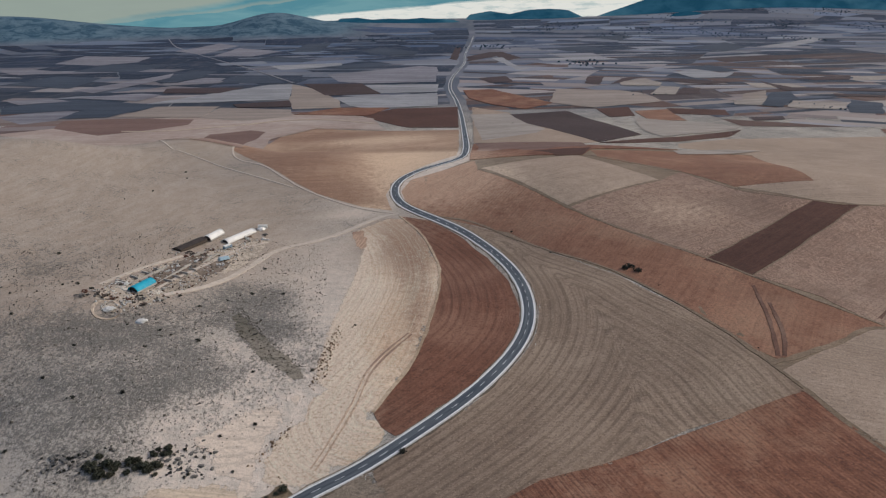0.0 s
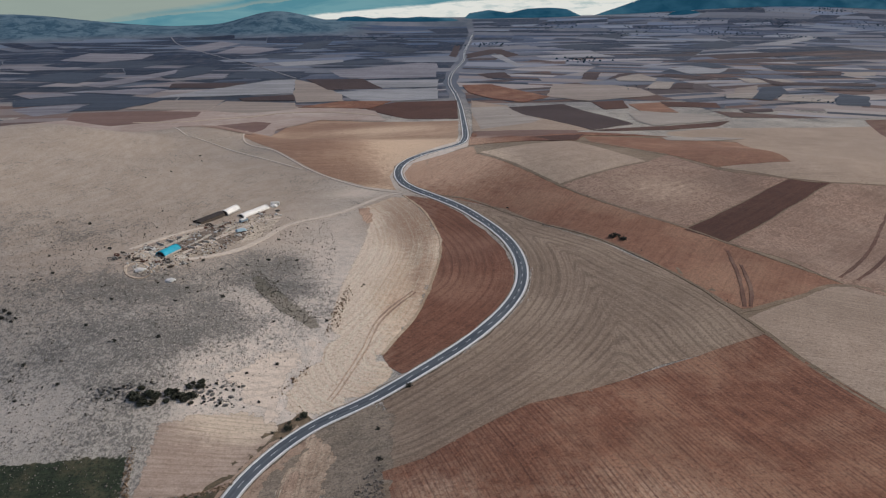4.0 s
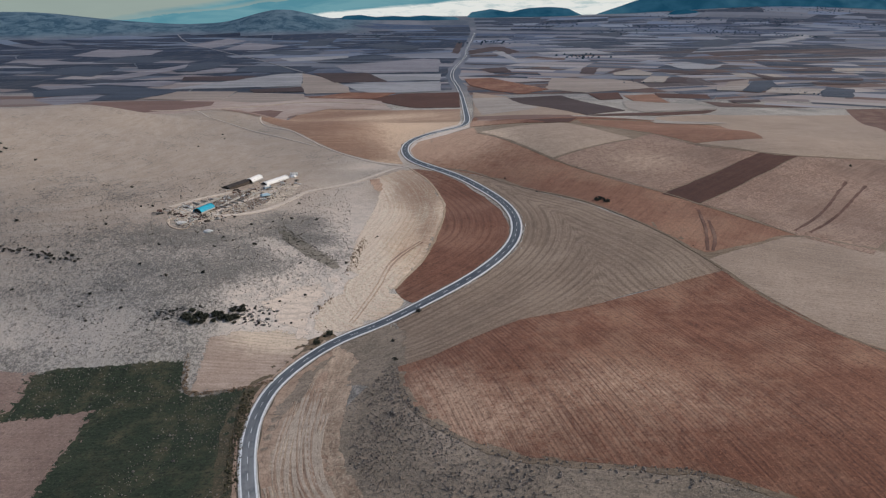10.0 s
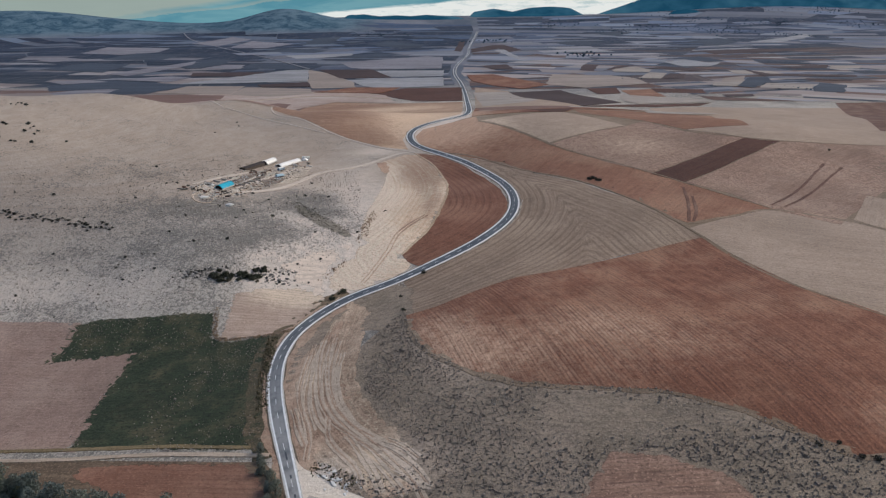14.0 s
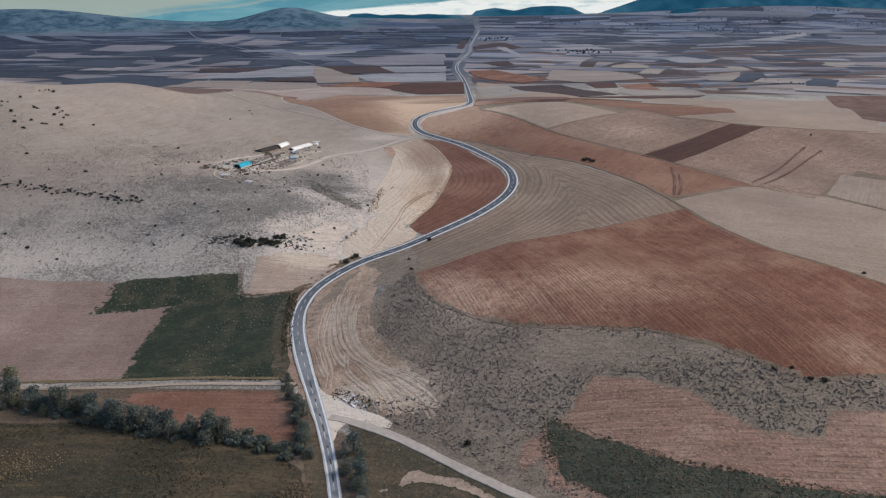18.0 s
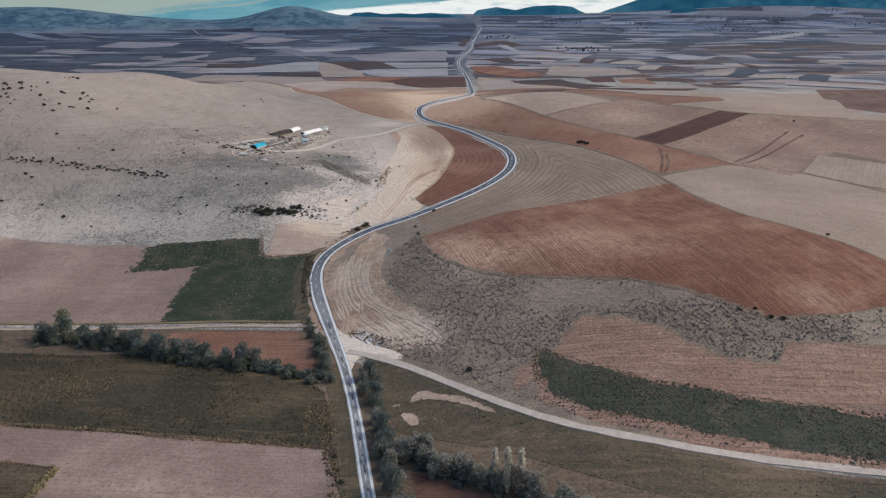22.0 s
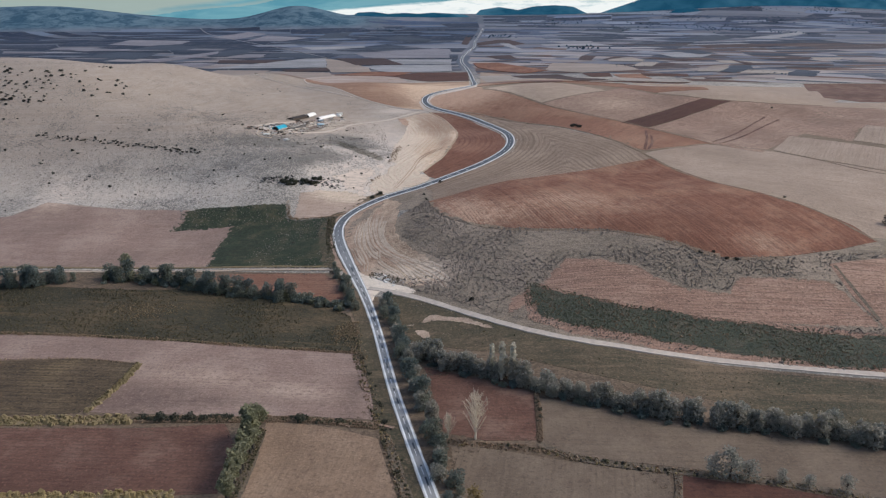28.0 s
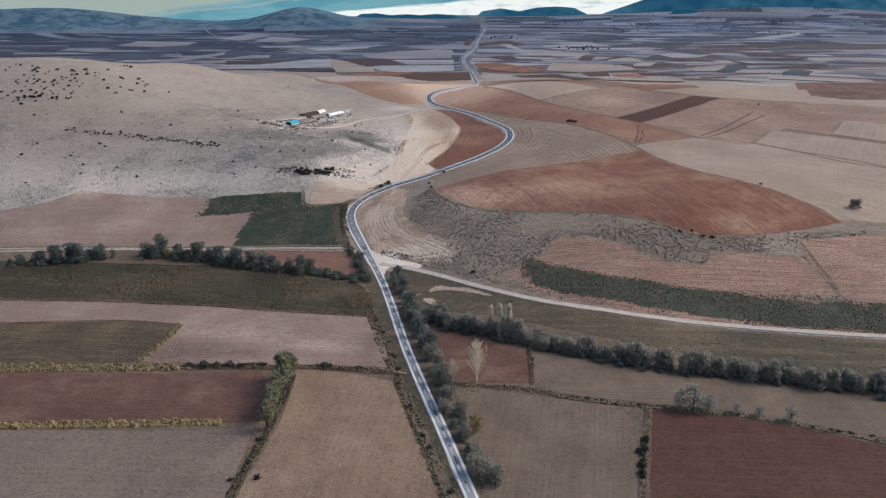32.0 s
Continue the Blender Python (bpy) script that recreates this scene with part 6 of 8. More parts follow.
REED_OUT_3 = [(-126.6, -29.6), (-123.9, -31.6), (-124.1, -49.7), (-127.2, -65.1), (-129.3, -64.4), (-126.7, -47.9)]
DITCH_OUT = [(-47.4, -5.8), (-44.9, -5.7), (-37.4, -30.1), (-27.9, -62), (-23.8, -74.2), (-18.7, -92), (-12.9, -110.3), (-7, -127.2), (-9.3, -129.6), (-15.4, -111.8), (-21.3, -93.8), (-27, -76.2), (-30.8, -64.2), (-39.9, -32.9)]
GREEN_OUT = [(-186.6, 164.4), (-170.9, 168.6), (-148.9, 167.8), (-118.7, 173.6), (-113.1, 153.2), (-108, 150.6), (-87.2, 155.3), (-79.3, 111.6), (-69.7, 75.3), (-68.7, 70.9), (-139.3, 69.9), (-148.3, 139.2), (-182, 134.2)]
REED_OUT = [(-192.7, -70.1), (-113.5, -66.2), (-109.3, -71), (-188.4, -76.1)]
REED_OUT_2 = [(-165.1, -108), (-82.2, -102.9), (-81.5, -106.5), (-162.3, -111.8)]


# ---- distance ----
def skyline(name, label, x0, x1, y, base, heights, material, bow=0.0):
    """A far range: a thick ridge whose crest rises and falls."""
    n = 120
    xs = np.linspace(x0, x1, n)
    h = np.interp(np.linspace(0, 1, n), np.linspace(0, 1, len(heights)), heights)
    h = h + np.array([noise.fractal((x * 0.0021, y * 0.01, 0.0), 1.0, 2.1, 5) * 9 for x in xs])
    ys = y - bow * ((xs - (x0 + x1) / 2) / ((x1 - x0) / 2)) ** 2
    V, F = [], []
    rows = ((-200, 0.0), (-90, 0.55), (0, 1.0), (160, 0.0))
    for dy, f in rows:
        for x, yy, hh in zip(xs, ys, h):
            V.append((x, yy + dy + 25 * noise.noise((x * 0.004, dy * 0.01, 2.0)), base + (hh - base) * f))
    for k in range(len(rows) - 1):
        F += [(k * n + i, k * n + i + 1, (k + 1) * n + i + 1, (k + 1) * n + i) for i in range(n - 1)]
    return tagged(mesh_object(name, V, F, material), label, "mountain", kind="structure")


# These ranges are self-lit: haze and brightness sit in the emission colour.
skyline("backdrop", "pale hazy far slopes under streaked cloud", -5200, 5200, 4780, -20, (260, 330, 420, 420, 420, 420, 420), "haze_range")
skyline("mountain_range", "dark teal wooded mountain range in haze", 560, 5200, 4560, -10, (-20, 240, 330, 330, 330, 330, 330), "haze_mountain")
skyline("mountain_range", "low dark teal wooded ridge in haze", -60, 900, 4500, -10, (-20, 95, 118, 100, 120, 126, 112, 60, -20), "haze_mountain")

skyline("mountain_range", "low teal wooded strip in haze at the foot of the plain", -800, 60, 4300, 10, (20, 76, 84, 70, 78, 74, 82, 76, 66, 30), "haze_mountain")
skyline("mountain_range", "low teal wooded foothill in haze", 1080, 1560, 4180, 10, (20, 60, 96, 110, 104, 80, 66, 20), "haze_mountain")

# ---- the patchwork of the far plain ----
rng = random.Random(5)
ROAD_X = np.array(sorted((y, x) for x, y in ROAD_PLAN if y > 600))


def cut(poly, nx, ny, d):
    """The two pieces of a convex outline on either side of a line."""
    halves = ([], [])
    for p, q in zip(poly, poly[1:] + poly[:1]):
        a, b = p[0] * nx + p[1] * ny - d, q[0] * nx + q[1] * ny - d
        halves[a > 0].append(p)
        if (a > 0) != (b > 0):
            t = a / (a - b)
            m = (p[0] + (q[0] - p[0]) * t, p[1] + (q[1] - p[1]) * t)
            halves[0].append(m)
            halves[1].append(m)
    return [h for h in halves if len(h) > 2]


def area(poly):
    return 0.5 * abs(sum(p[0] * q[1] - q[0] * p[1] for p, q in zip(poly, poly[1:] + poly[:1])))


def divide(poly, turn, out, depth=0):
    """Split land again and again into blocks, then parcels; a block keeps its own direction."""
    cx, cy = sum(p[0] for p in poly) / len(poly), sum(p[1] for p in poly) / len(poly)
    limit = (4000 if cx > 0 else 4400) * (cy / 1000) ** 1.35
    if area(poly) < limit * rng.lognormvariate(0, 0.65) or depth > 16:
        out.append(poly)
        return
    if area(poly) > 22 * limit:
        turn = rng.gauss(0.12 if cx < 0 else -0.1, 0.42)
    ax, ay = math.cos(turn), math.sin(turn)
    u = [p[0] * ax + p[1] * ay for p in poly]
    v = [-p[0] * ay + p[1] * ax for p in poly]
    f = rng.uniform(0.3, 0.7)
    if (max(u) - min(u)) > rng.uniform(1.7, 4.8) * (max(v) - min(v)):
        lean = rng.gauss(0, 0.35)
        nx, ny = ax - lean * ay, ay + lean * ax
    else:
        nx, ny = -ay, ax
    d = [p[0] * nx + p[1] * ny for p in poly]
    for piece in cut(poly, nx, ny, min(d) + (max(d) - min(d)) * f):
        if area(piece) > 60:
            divide(piece, turn, out, depth + 1)


DUSTY = ((0.34, 0.285, 0.255), (0.29, 0.235, 0.21), (0.38, 0.325, 0.29), (0.24, 0.195, 0.18))
ROSE = ((0.2, 0.128, 0.106), (0.17, 0.105, 0.088), (0.25, 0.178, 0.15), (0.14, 0.085, 0.072))
BROWN = ((0.1, 0.062, 0.053), (0.13, 0.075, 0.058), (0.075, 0.054, 0.052), (0.16, 0.095, 0.075))
# The blue in these two palettes stands for haze over the plain.
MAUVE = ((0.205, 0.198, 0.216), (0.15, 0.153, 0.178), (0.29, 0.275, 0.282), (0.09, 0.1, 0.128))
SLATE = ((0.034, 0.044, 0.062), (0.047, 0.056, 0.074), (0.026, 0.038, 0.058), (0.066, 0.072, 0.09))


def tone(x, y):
    """West of the road dark slate and mauve, east pale and brown; haze is put in as bluer, dimmer colour far out."""
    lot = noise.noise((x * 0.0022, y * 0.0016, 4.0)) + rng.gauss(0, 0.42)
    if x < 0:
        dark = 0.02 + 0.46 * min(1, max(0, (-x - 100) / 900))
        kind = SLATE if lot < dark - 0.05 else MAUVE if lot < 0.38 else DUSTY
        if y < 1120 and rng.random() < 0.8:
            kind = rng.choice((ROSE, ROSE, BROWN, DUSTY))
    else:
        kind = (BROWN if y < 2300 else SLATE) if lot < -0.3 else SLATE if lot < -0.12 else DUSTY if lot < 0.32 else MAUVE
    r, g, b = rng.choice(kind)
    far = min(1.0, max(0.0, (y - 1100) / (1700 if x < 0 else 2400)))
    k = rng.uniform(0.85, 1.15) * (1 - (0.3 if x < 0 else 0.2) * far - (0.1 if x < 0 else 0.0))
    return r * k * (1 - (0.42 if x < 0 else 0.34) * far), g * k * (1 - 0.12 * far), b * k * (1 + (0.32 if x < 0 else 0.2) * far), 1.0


def far_fields(label, outline):
    lots = []
    divide(outline, 0.1, lots)
    V, F, C = [], [], []
    for poly in lots:
        cx, cy = sum(p[0] for p in poly) / len(poly), sum(p[1] for p in poly) / len(poly)
        if rng.random() < 0.07 or gz(cx, cy) > 14 and cx < -420 and cy > 2300:
            continue
        poly = [(cx + (x - cx) * 0.985, cy + (y - cy) * 0.97) for x, y in poly]
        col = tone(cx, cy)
        bits = [poly]
        for axis_, gap in ((0, 60.0), (1, 60.0)):
            done = []
            for piece in bits:
                lo, hi = min(p[axis_] for p in piece), max(p[axis_] for p in piece)
                for k in range(int(math.floor(lo / gap)) + 1, int(math.ceil(hi / gap))):
                    both = cut(piece, 1 - axis_, axis_, k * gap)
                    if len(both) < 2:
                        continue
                    done.append(both[0])
                    piece = both[1]
                done.append(piece)
            bits = done
        for piece in bits:
            i = len(V)
            for x, y in piece:
                bend = float(np.interp(y, ROAD_X[:, 0], ROAD_X[:, 1])) * math.exp(-abs(x) / 160)
                px = x + bend + 5 * noise.noise((x * 0.01, y * 0.01, 7.0))
                V.append((px, y, gz(px, y) + 0.4 + 0.6 * min(1, max(0, (y - 1400) / 700))))
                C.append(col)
            F.append(tuple(range(i, len(V))))
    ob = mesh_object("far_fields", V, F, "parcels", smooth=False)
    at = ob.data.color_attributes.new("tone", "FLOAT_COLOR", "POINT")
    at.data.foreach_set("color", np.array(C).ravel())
    flip = [p for p in ob.data.polygons if p.normal.z < 0]
    if flip:
        bm = bmesh.new()
        bm.from_mesh(ob.data)
        bmesh.ops.reverse_faces(bm, faces=[f for f in bm.faces if f.normal.z < 0])
        bm.to_mesh(ob.data)
        bm.free()
    return tagged(ob, label, "fields", kind="stuff")


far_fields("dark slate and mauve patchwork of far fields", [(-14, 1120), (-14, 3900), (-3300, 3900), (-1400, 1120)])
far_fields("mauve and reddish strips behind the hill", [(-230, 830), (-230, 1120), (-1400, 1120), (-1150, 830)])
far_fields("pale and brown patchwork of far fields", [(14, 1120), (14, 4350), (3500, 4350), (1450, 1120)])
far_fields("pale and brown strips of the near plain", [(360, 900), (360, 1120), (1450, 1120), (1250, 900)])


# ---- behind the hill ----
field('ploughed_field', 'pale dusty pink land behind the hill', [(-620, 900), (-532, 999), (-505, 1038), (-443, 1064), (-396, 1112), (-327, 1140), (-266, 1095), (-200, 1110), (-130, 1040), (-100, 915), (-197, 952), (-238, 868), (-205, 640), (-275, 640), (-420, 800)], 'lot_pink', 0.57, 10, None, 0, 20, 4.0, 0.9, False)
field('ploughed_field', 'dull red patch of land behind the hill', [(-330, 905), (-285, 938), (-262, 925), (-256, 880), (-262, 800), (-320, 800)], 'lot_red', 0.59, 10, None, 0, 20, 4.0, 0.9, False)
tagged(ribbon('track', smooth_line([(-458, 930), (-395, 937), (-347, 966), (-310, 983), (-276, 1018), (-243, 1031), (-189, 1028), (-120, 985)], 10.0), 7.0, 'dirt_pale', 0.9, 0, 3, 2.0), 'pale dirt track behind the hill', 'track', kind='structure')


# ---- parcels of the plain that stand out ----
LOTS = [
    ("cream", [(-553, 1213), (-408, 1515), (-360, 1526), (-309, 1276), (-395, 1249)]),
    ("tan", [(-360, 1526), (-298, 1437), (-218, 1264), (-198, 1163), (-274, 1147), (-307, 1268)]),
    ("brown", [(-394, 1208), (-305, 1259), (-282, 1174), (-373, 1176)]),
    ("cream", [(-235, 1296), (-43, 1359), (-37, 1182), (-146, 1142), (-183, 1181)]),
    ("cream", [(-207, 1502), (-47, 1513), (-43, 1379), (-152, 1359)]),
    ("mauve", [(-322, 1730), (-108, 1963), (-60, 1922), (-52, 1563), (-208, 1532), (-269, 1572)]),
    ("slate", [(-706, 1590), (-695, 1855), (-627, 1826), (-614, 1676), (-635, 1574)]),
    ("cream", [(-626, 1561), (-604, 1668), (-549, 1658), (-536, 1551)]),
]
LOTS += [
    ("slate", [(-531, 1551), (-545, 1695), (-446, 1690), (-381, 1545)]),
    ("brown", [(-580, 1369), (-608, 1454), (-448, 1465), (-468, 1365)]),
    ("slate", [(-780, 1174), (-701, 1280), (-566, 1225), (-513, 1204), (-544, 1064), (-613, 1047), (-622, 1144), (-733, 1099)]),
    ("cream", [(-720, 1079), (-671, 1152), (-618, 1133), (-608, 1037), (-640, 996)]),
    ("tan", [(-532, 1070), (-516, 1185), (-407, 1181), (-396, 1060)]),
    ("red", [(-596, 1034), (-496, 1056), (-399, 1041), (-389, 990), (-473, 893), (-568, 958)]),
    ("cream", [(-1196, 2089), (-1269, 2405), (-1019, 2345), (-971, 2142), (-1038, 2026)]),
    ("cream", [(-786, 1417), (-751, 1579), (-719, 1780), (-688, 1672), (-700, 1497), (-722, 1379)]),
]
LOTS += [
    ("cream", [(-530, 1987), (-343, 2081), (-325, 1966), (-465, 1861)]),
    ("slate", [(-645, 2168), (-627, 2358), (-443, 2215), (-467, 2100)]),
    ("slate", [(-603, 2546), (-642, 3000), (-544, 3083), (-501, 2569)]),
    ("slate", [(-353, 2557), (-309, 2770), (-145, 2540), (-151, 2364), (-244, 2371)]),
    ("tan", [(-395, 1056), (-403, 1170), (-276, 1147), (-256, 1071), (-318, 1023)]),
    ("slate", [(-1005, 1828), (-1022, 2089), (-829, 2025), (-837, 1819)]),
    ("slate", [(-986, 1519), (-988, 1722), (-850, 1679), (-813, 1455)]),
    ("cream", [(-1201, 1837), (-1135, 1896), (-1030, 1829), (-1098, 1750)]),
]
LOTS += [
    ("cream", [(-825, 1262), (-762, 1295), (-704, 1258), (-769, 1208)]),
    ("mauve", [(-719, 1302), (-624, 1370), (-570, 1344), (-579, 1255)]),
    ("slate", [(-374, 1949), (-260, 2076), (-183, 2028), (-303, 1879)]),
    ("cream", [(-1047, 2632), (-1025, 3064), (-899, 2915), (-894, 2463)]),
    ("mauve", [(-824, 2386), (-860, 2786), (-643, 2597), (-687, 2348)]),
    ("cream", [(15, 1064), (72, 1071), (102, 824), (86, 776), (25, 732)]),
    ("cream", [(245, 989), (287, 952), (339, 920), (344, 868), (215, 741), (208, 790)]),
    ("cream", [(340, 1534), (413, 1611), (427, 1508), (405, 1452), (332, 1465)]),
]
LOTS += [
    ("cream", [(350, 1309), (404, 1446), (439, 1424), (391, 1293)]),
    ("brown", [(395, 1298), (438, 1412), (470, 1397), (435, 1298)]),
    ("slate", [(476, 1117), (568, 1312), (610, 1321), (564, 1187), (545, 1179), (493, 1088)]),
    ("cream", [(502, 1086), (547, 1174), (586, 1157), (616, 1134), (572, 1058)]),
    ("brown", [(262, 1507), (295, 1654), (333, 1652), (291, 1486)]),
    ("brown", [(315, 1491), (364, 1614), (422, 1647), (336, 1515)]),
    ("slate", [(508, 1835), (672, 1947), (691, 1774), (630, 1752), (597, 1839)]),
    ("brown", [(747, 1602), (891, 1648), (847, 1564), (761, 1552)]),
]
LOTS += [
    ("cream", [(516, 1750), (591, 1822), (624, 1736), (667, 1751), (599, 1623), (525, 1612)]),
    ("brown", [(434, 1561), (482, 1607), (575, 1518), (506, 1470)]),
    ("slate", [(846, 2671), (1056, 2911), (1047, 2661), (893, 2449)]),
    ("brown", [(-33, 2200), (-18, 2742), (4, 2740), (-9, 2150)]),
    ("brown", [(23, 2297), (104, 2504), (147, 2500), (190, 2234), (134, 2118), (116, 2304), (23, 2114)]),
    ("cream", [(98, 2240), (133, 2264), (159, 1910), (204, 1907), (148, 1820)]),
    ("cream", [(234, 2194), (441, 2280), (473, 2154), (244, 2111)]),
    ("brown", [(40, 1632), (107, 1679), (116, 1548), (64, 1532)]),
]
LOTS += [
    ("red", [(16, 711), (117, 672), (116, 642), (72, 623), (16, 636)]),
    ("cream", [(195, 633), (255, 667), (295, 676), (241, 630), (195, 608)]),
    ("tan", [(190, 1412), (306, 1374), (340, 1316), (341, 1194), (213, 1127), (152, 1198)]),
    ("cream", [(595, 1504), (676, 1480), (678, 1403), (578, 1395)]),
    ("slate", [(581, 3251), (741, 3418), (786, 3294), (671, 3085)]),
    ("slate", [(319, 2677), (475, 2781), (525, 2608), (374, 2497)]),
    ("cream", [(1086, 2672), (1301, 2878), (1480, 3078), (1459, 2954), (1179, 2626)]),
    ("brown", [(739, 2147), (977, 2276), (1228, 2332), (962, 2131), (745, 2035)]),
]
LOTS += [
    ("tan", [(515, 1294), (576, 1346), (516, 1201), (464, 1175)]),
    ("cream", [(457, 1190), (520, 1210), (476, 1121), (439, 1135)]),
    ("brown", [(404, 988), (454, 997), (443, 967), (398, 956)]),
    ("slate", [(586, 1080), (647, 1183), (673, 1138), (605, 1010), (566, 1028)]),
    ("brown", [(640, 1549), (648, 1404), (814, 1374), (784, 1322), (610, 1345)]),
    ("cream", [(884, 1633), (968, 1645), (917, 1556), (843, 1544)]),
    ("brown", [(668, 1286), (745, 1255), (727, 1224), (652, 1242)]),
]
LOT_LABELS = {"straw": "straw-coloured stubble parcel on the plain", "cream": "pale cream stubble parcel on the plain", "tan": "dusty tan parcel on the plain", "brown": "dark brown ploughed parcel on the plain", "slate": "ploughed parcel on the plain in hazy blue-grey", "mauve": "parcel on the plain in hazy mauve", "red": "dull red tilled parcel on the plain"}
for k, (tint, outline) in enumerate(LOTS):
    cx, cy = sum(p[0] for p in outline) / len(outline), sum(p[1] for p in outline) / len(outline)
    lift = 0.6 + 0.0015 * k if cy < 1100 else 1.1 + 0.0015 * k
    if tint == "cream" and cx > 0 and cy < 1700:
        tint = "straw"
    # Cream lots far west take mauve, haze put into their colour.
    if tint == "cream" and cx < -450:
        tint = "mauve"
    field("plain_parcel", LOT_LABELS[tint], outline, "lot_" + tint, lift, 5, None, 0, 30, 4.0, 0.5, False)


# ---- plants ----
def leaves(name, seed, lobes, count, size, material, drop=0.0):
    """A crown of many small leaf sprays over a few uneven lobes (x, y, z, rx, ry, rz)."""
    r = random.Random(seed)
    V, F = [], []
    weight = [l[3] * l[4] + l[3] * l[5] for l in lobes]
    for _ in range(count):
        x, y, z, a, b, c = r.choices(lobes, weight)[0]
        d = Vector((r.gauss(0, 1), r.gauss(0, 1), r.gauss(0, 1))).normalized()
        k = r.uniform(0.55, 1.08)
        p = Vector((x + d.x * a * k, y + d.y * b * k, z + d.z * c * k))
        if p.z < drop:
            continue
        s = size * r.uniform(0.55, 1.35)
        u = Vector((r.gauss(0, 1), r.gauss(0, 1), r.gauss(0, 0.7))).normalized()
        v = u.cross(d + Vector((r.gauss(0, 0.6), r.gauss(0, 0.6), r.gauss(0, 0.6))))
        if v.length < 0.01:
            continue
        v.normalize()
        i = len(V)
        V += [tuple(p - u * s), tuple(p - v * s * 0.6), tuple(p + u * s), tuple(p + v * s * 0.7 + d * s * 0.3)]
        F.append((i, i + 1, i + 2, i + 3))
    return mesh_object(name, V, F, material, smooth=False)


def limb(bm, a, b, r0, r1, n=5):
    a, b = Vector(a), Vector(b)
    d = (b - a).normalized()
    u = d.orthogonal().normalized()
    w = d.cross(u)
    ring = []
    for p, r in ((a, r0), (b, r1)):
        ring.append([bm.verts.new(p + (u * math.cos(t) + w * math.sin(t)) * r) for t in (2 * math.pi * k / n for k in range(n))])
    for k in range(n):
        bm.faces.new((ring[0][k], ring[0][(k + 1) % n], ring[1][(k + 1) % n], ring[1][k]))
    bm.faces.new(ring[1])


def make_tree(name, label, seed, height, spread, material, bark="bark", count=420, slim=False, group="", low=True):
    r = random.Random(seed)
    root = tagged(new(name), label, "tree", group)
    bm = bmesh.new()
    top = height * (0.85 if slim else 0.55)
    limb(bm, (0, 0, -0.5), (0.1, 0, height * 0.3), 0.035 * height, 0.024 * height, 7)
    limb(bm, (0.1, 0, height * 0.3), (0.15, 0.1, top), 0.024 * height, 0.008 * height, 6)
    lobes = []
    n = 9 if slim else 8
    for k in range(n):
        t = 2 * math.pi * k / n * 1.6 + r.uniform(-0.4, 0.4)
        z = height * (0.22 + 0.68 * k / n) if slim else height * r.uniform(0.4, 0.78)
        rad = spread * (r.uniform(0.1, 0.25) if slim else r.uniform(0.35, 0.62))
        p = (math.cos(t) * rad, math.sin(t) * rad, z)
        limb(bm, (0.1, 0, z * 0.62), p, 0.012 * height, 0.004 * height, 4)
        s = spread * r.uniform(0.38, 0.62) * ((1.15 - 0.6 * k / n) if slim else 1)
        lobes.append((*p, s, s * r.uniform(0.8, 1.1), s * (1.7 if slim else r.uniform(0.75, 1.05))))
    lobes.append((0, 0, height * (0.9 if slim else 0.78), spread * 0.4, spread * 0.4, height * (0.1 if slim else 0.2)))
    if not slim and low:
        for k in range(4):
            t = 1.6 * k + r.uniform(0, 1)
            lobes.append((math.cos(t) * spread * 0.55, math.sin(t) * spread * 0.55, height * 0.24, spread * 0.5, spread * 0.5, height * 0.22))
    part("trunk", bm, bark, root)
    c = leaves("crown", seed + 1, lobes, count, 0.048 * height if not slim else 0.045 * height, material, height * 0.04)
    c.parent = root
    return root


def make_shrub(name, label, seed, size, material, count=110, group=""):
    r = random.Random(seed)
    lobes = []
    for k in range(5):
        t = r.uniform(0, 6.28)
        d = size * r.uniform(0.0, 0.55)
        s = size * r.uniform(0.3, 0.5)
        lobes.append((math.cos(t) * d, math.sin(t) * d, s * 0.75, s, s * r.uniform(0.8, 1.2), s * r.uniform(0.7, 1.1)))
    return tagged(leaves(name, seed + 3, lobes, count, size * 0.16, material, -0.05), label, "shrub", group)


def stand(ob, x, y, turn=0.0, s=1.0, tall=1.0, sink=0.12):
    return pose(x, y, gz(x, y) - sink + 0.1, 0, 0, turn) @ Matrix.Diagonal((s, s, s * tall, 1))


def plant(kinds, x, y, r, lo=0.8, hi=1.25):
    """Stand the next plant of one of these kinds at a place: the first of each kind is the original."""
    k = r.randrange(len(kinds))
    ob, used = kinds[k]
    m = stand(ob, x, y, r.uniform(0, 360), r.uniform(lo, hi), r.uniform(0.88, 1.15))
    if not used:
        kinds[k] = (ob, True)
        ob.matrix_basis = m
        return ob
    return copy_thing(ob, m)


def joined(name, label, category, kinds, spots, lo, hi, r):
    """Many far plants of these kinds in one mesh."""
    V, F = [], []
    for x, y in spots:
        me = r.choice(kinds)[0].data
        m = stand(None, x, y, r.uniform(0, 360), r.uniform(lo, hi))
        i = len(V)
        V += [tuple(m @ v.co) for v in me.vertices]
        F += [tuple(i + k for k in p.vertices) for p in me.polygons]
    return tagged(mesh_object(name, V, F, kinds[0][0].data.materials[0].name, smooth=False), label, category, kind="stuff")


def along(pts, gap, r, wander=1.2):
    p = np.array(pts)
    s = np.r_[0, np.cumsum(np.linalg.norm(np.diff(p, axis=0), axis=1))]
    d = r.uniform(0, gap)
    while d < s[-1]:
        yield float(np.interp(d, s, p[:, 0])) + r.gauss(0, wander), float(np.interp(d, s, p[:, 1])) + r.gauss(0, wander)
        d += gap * r.uniform(0.65, 1.35)


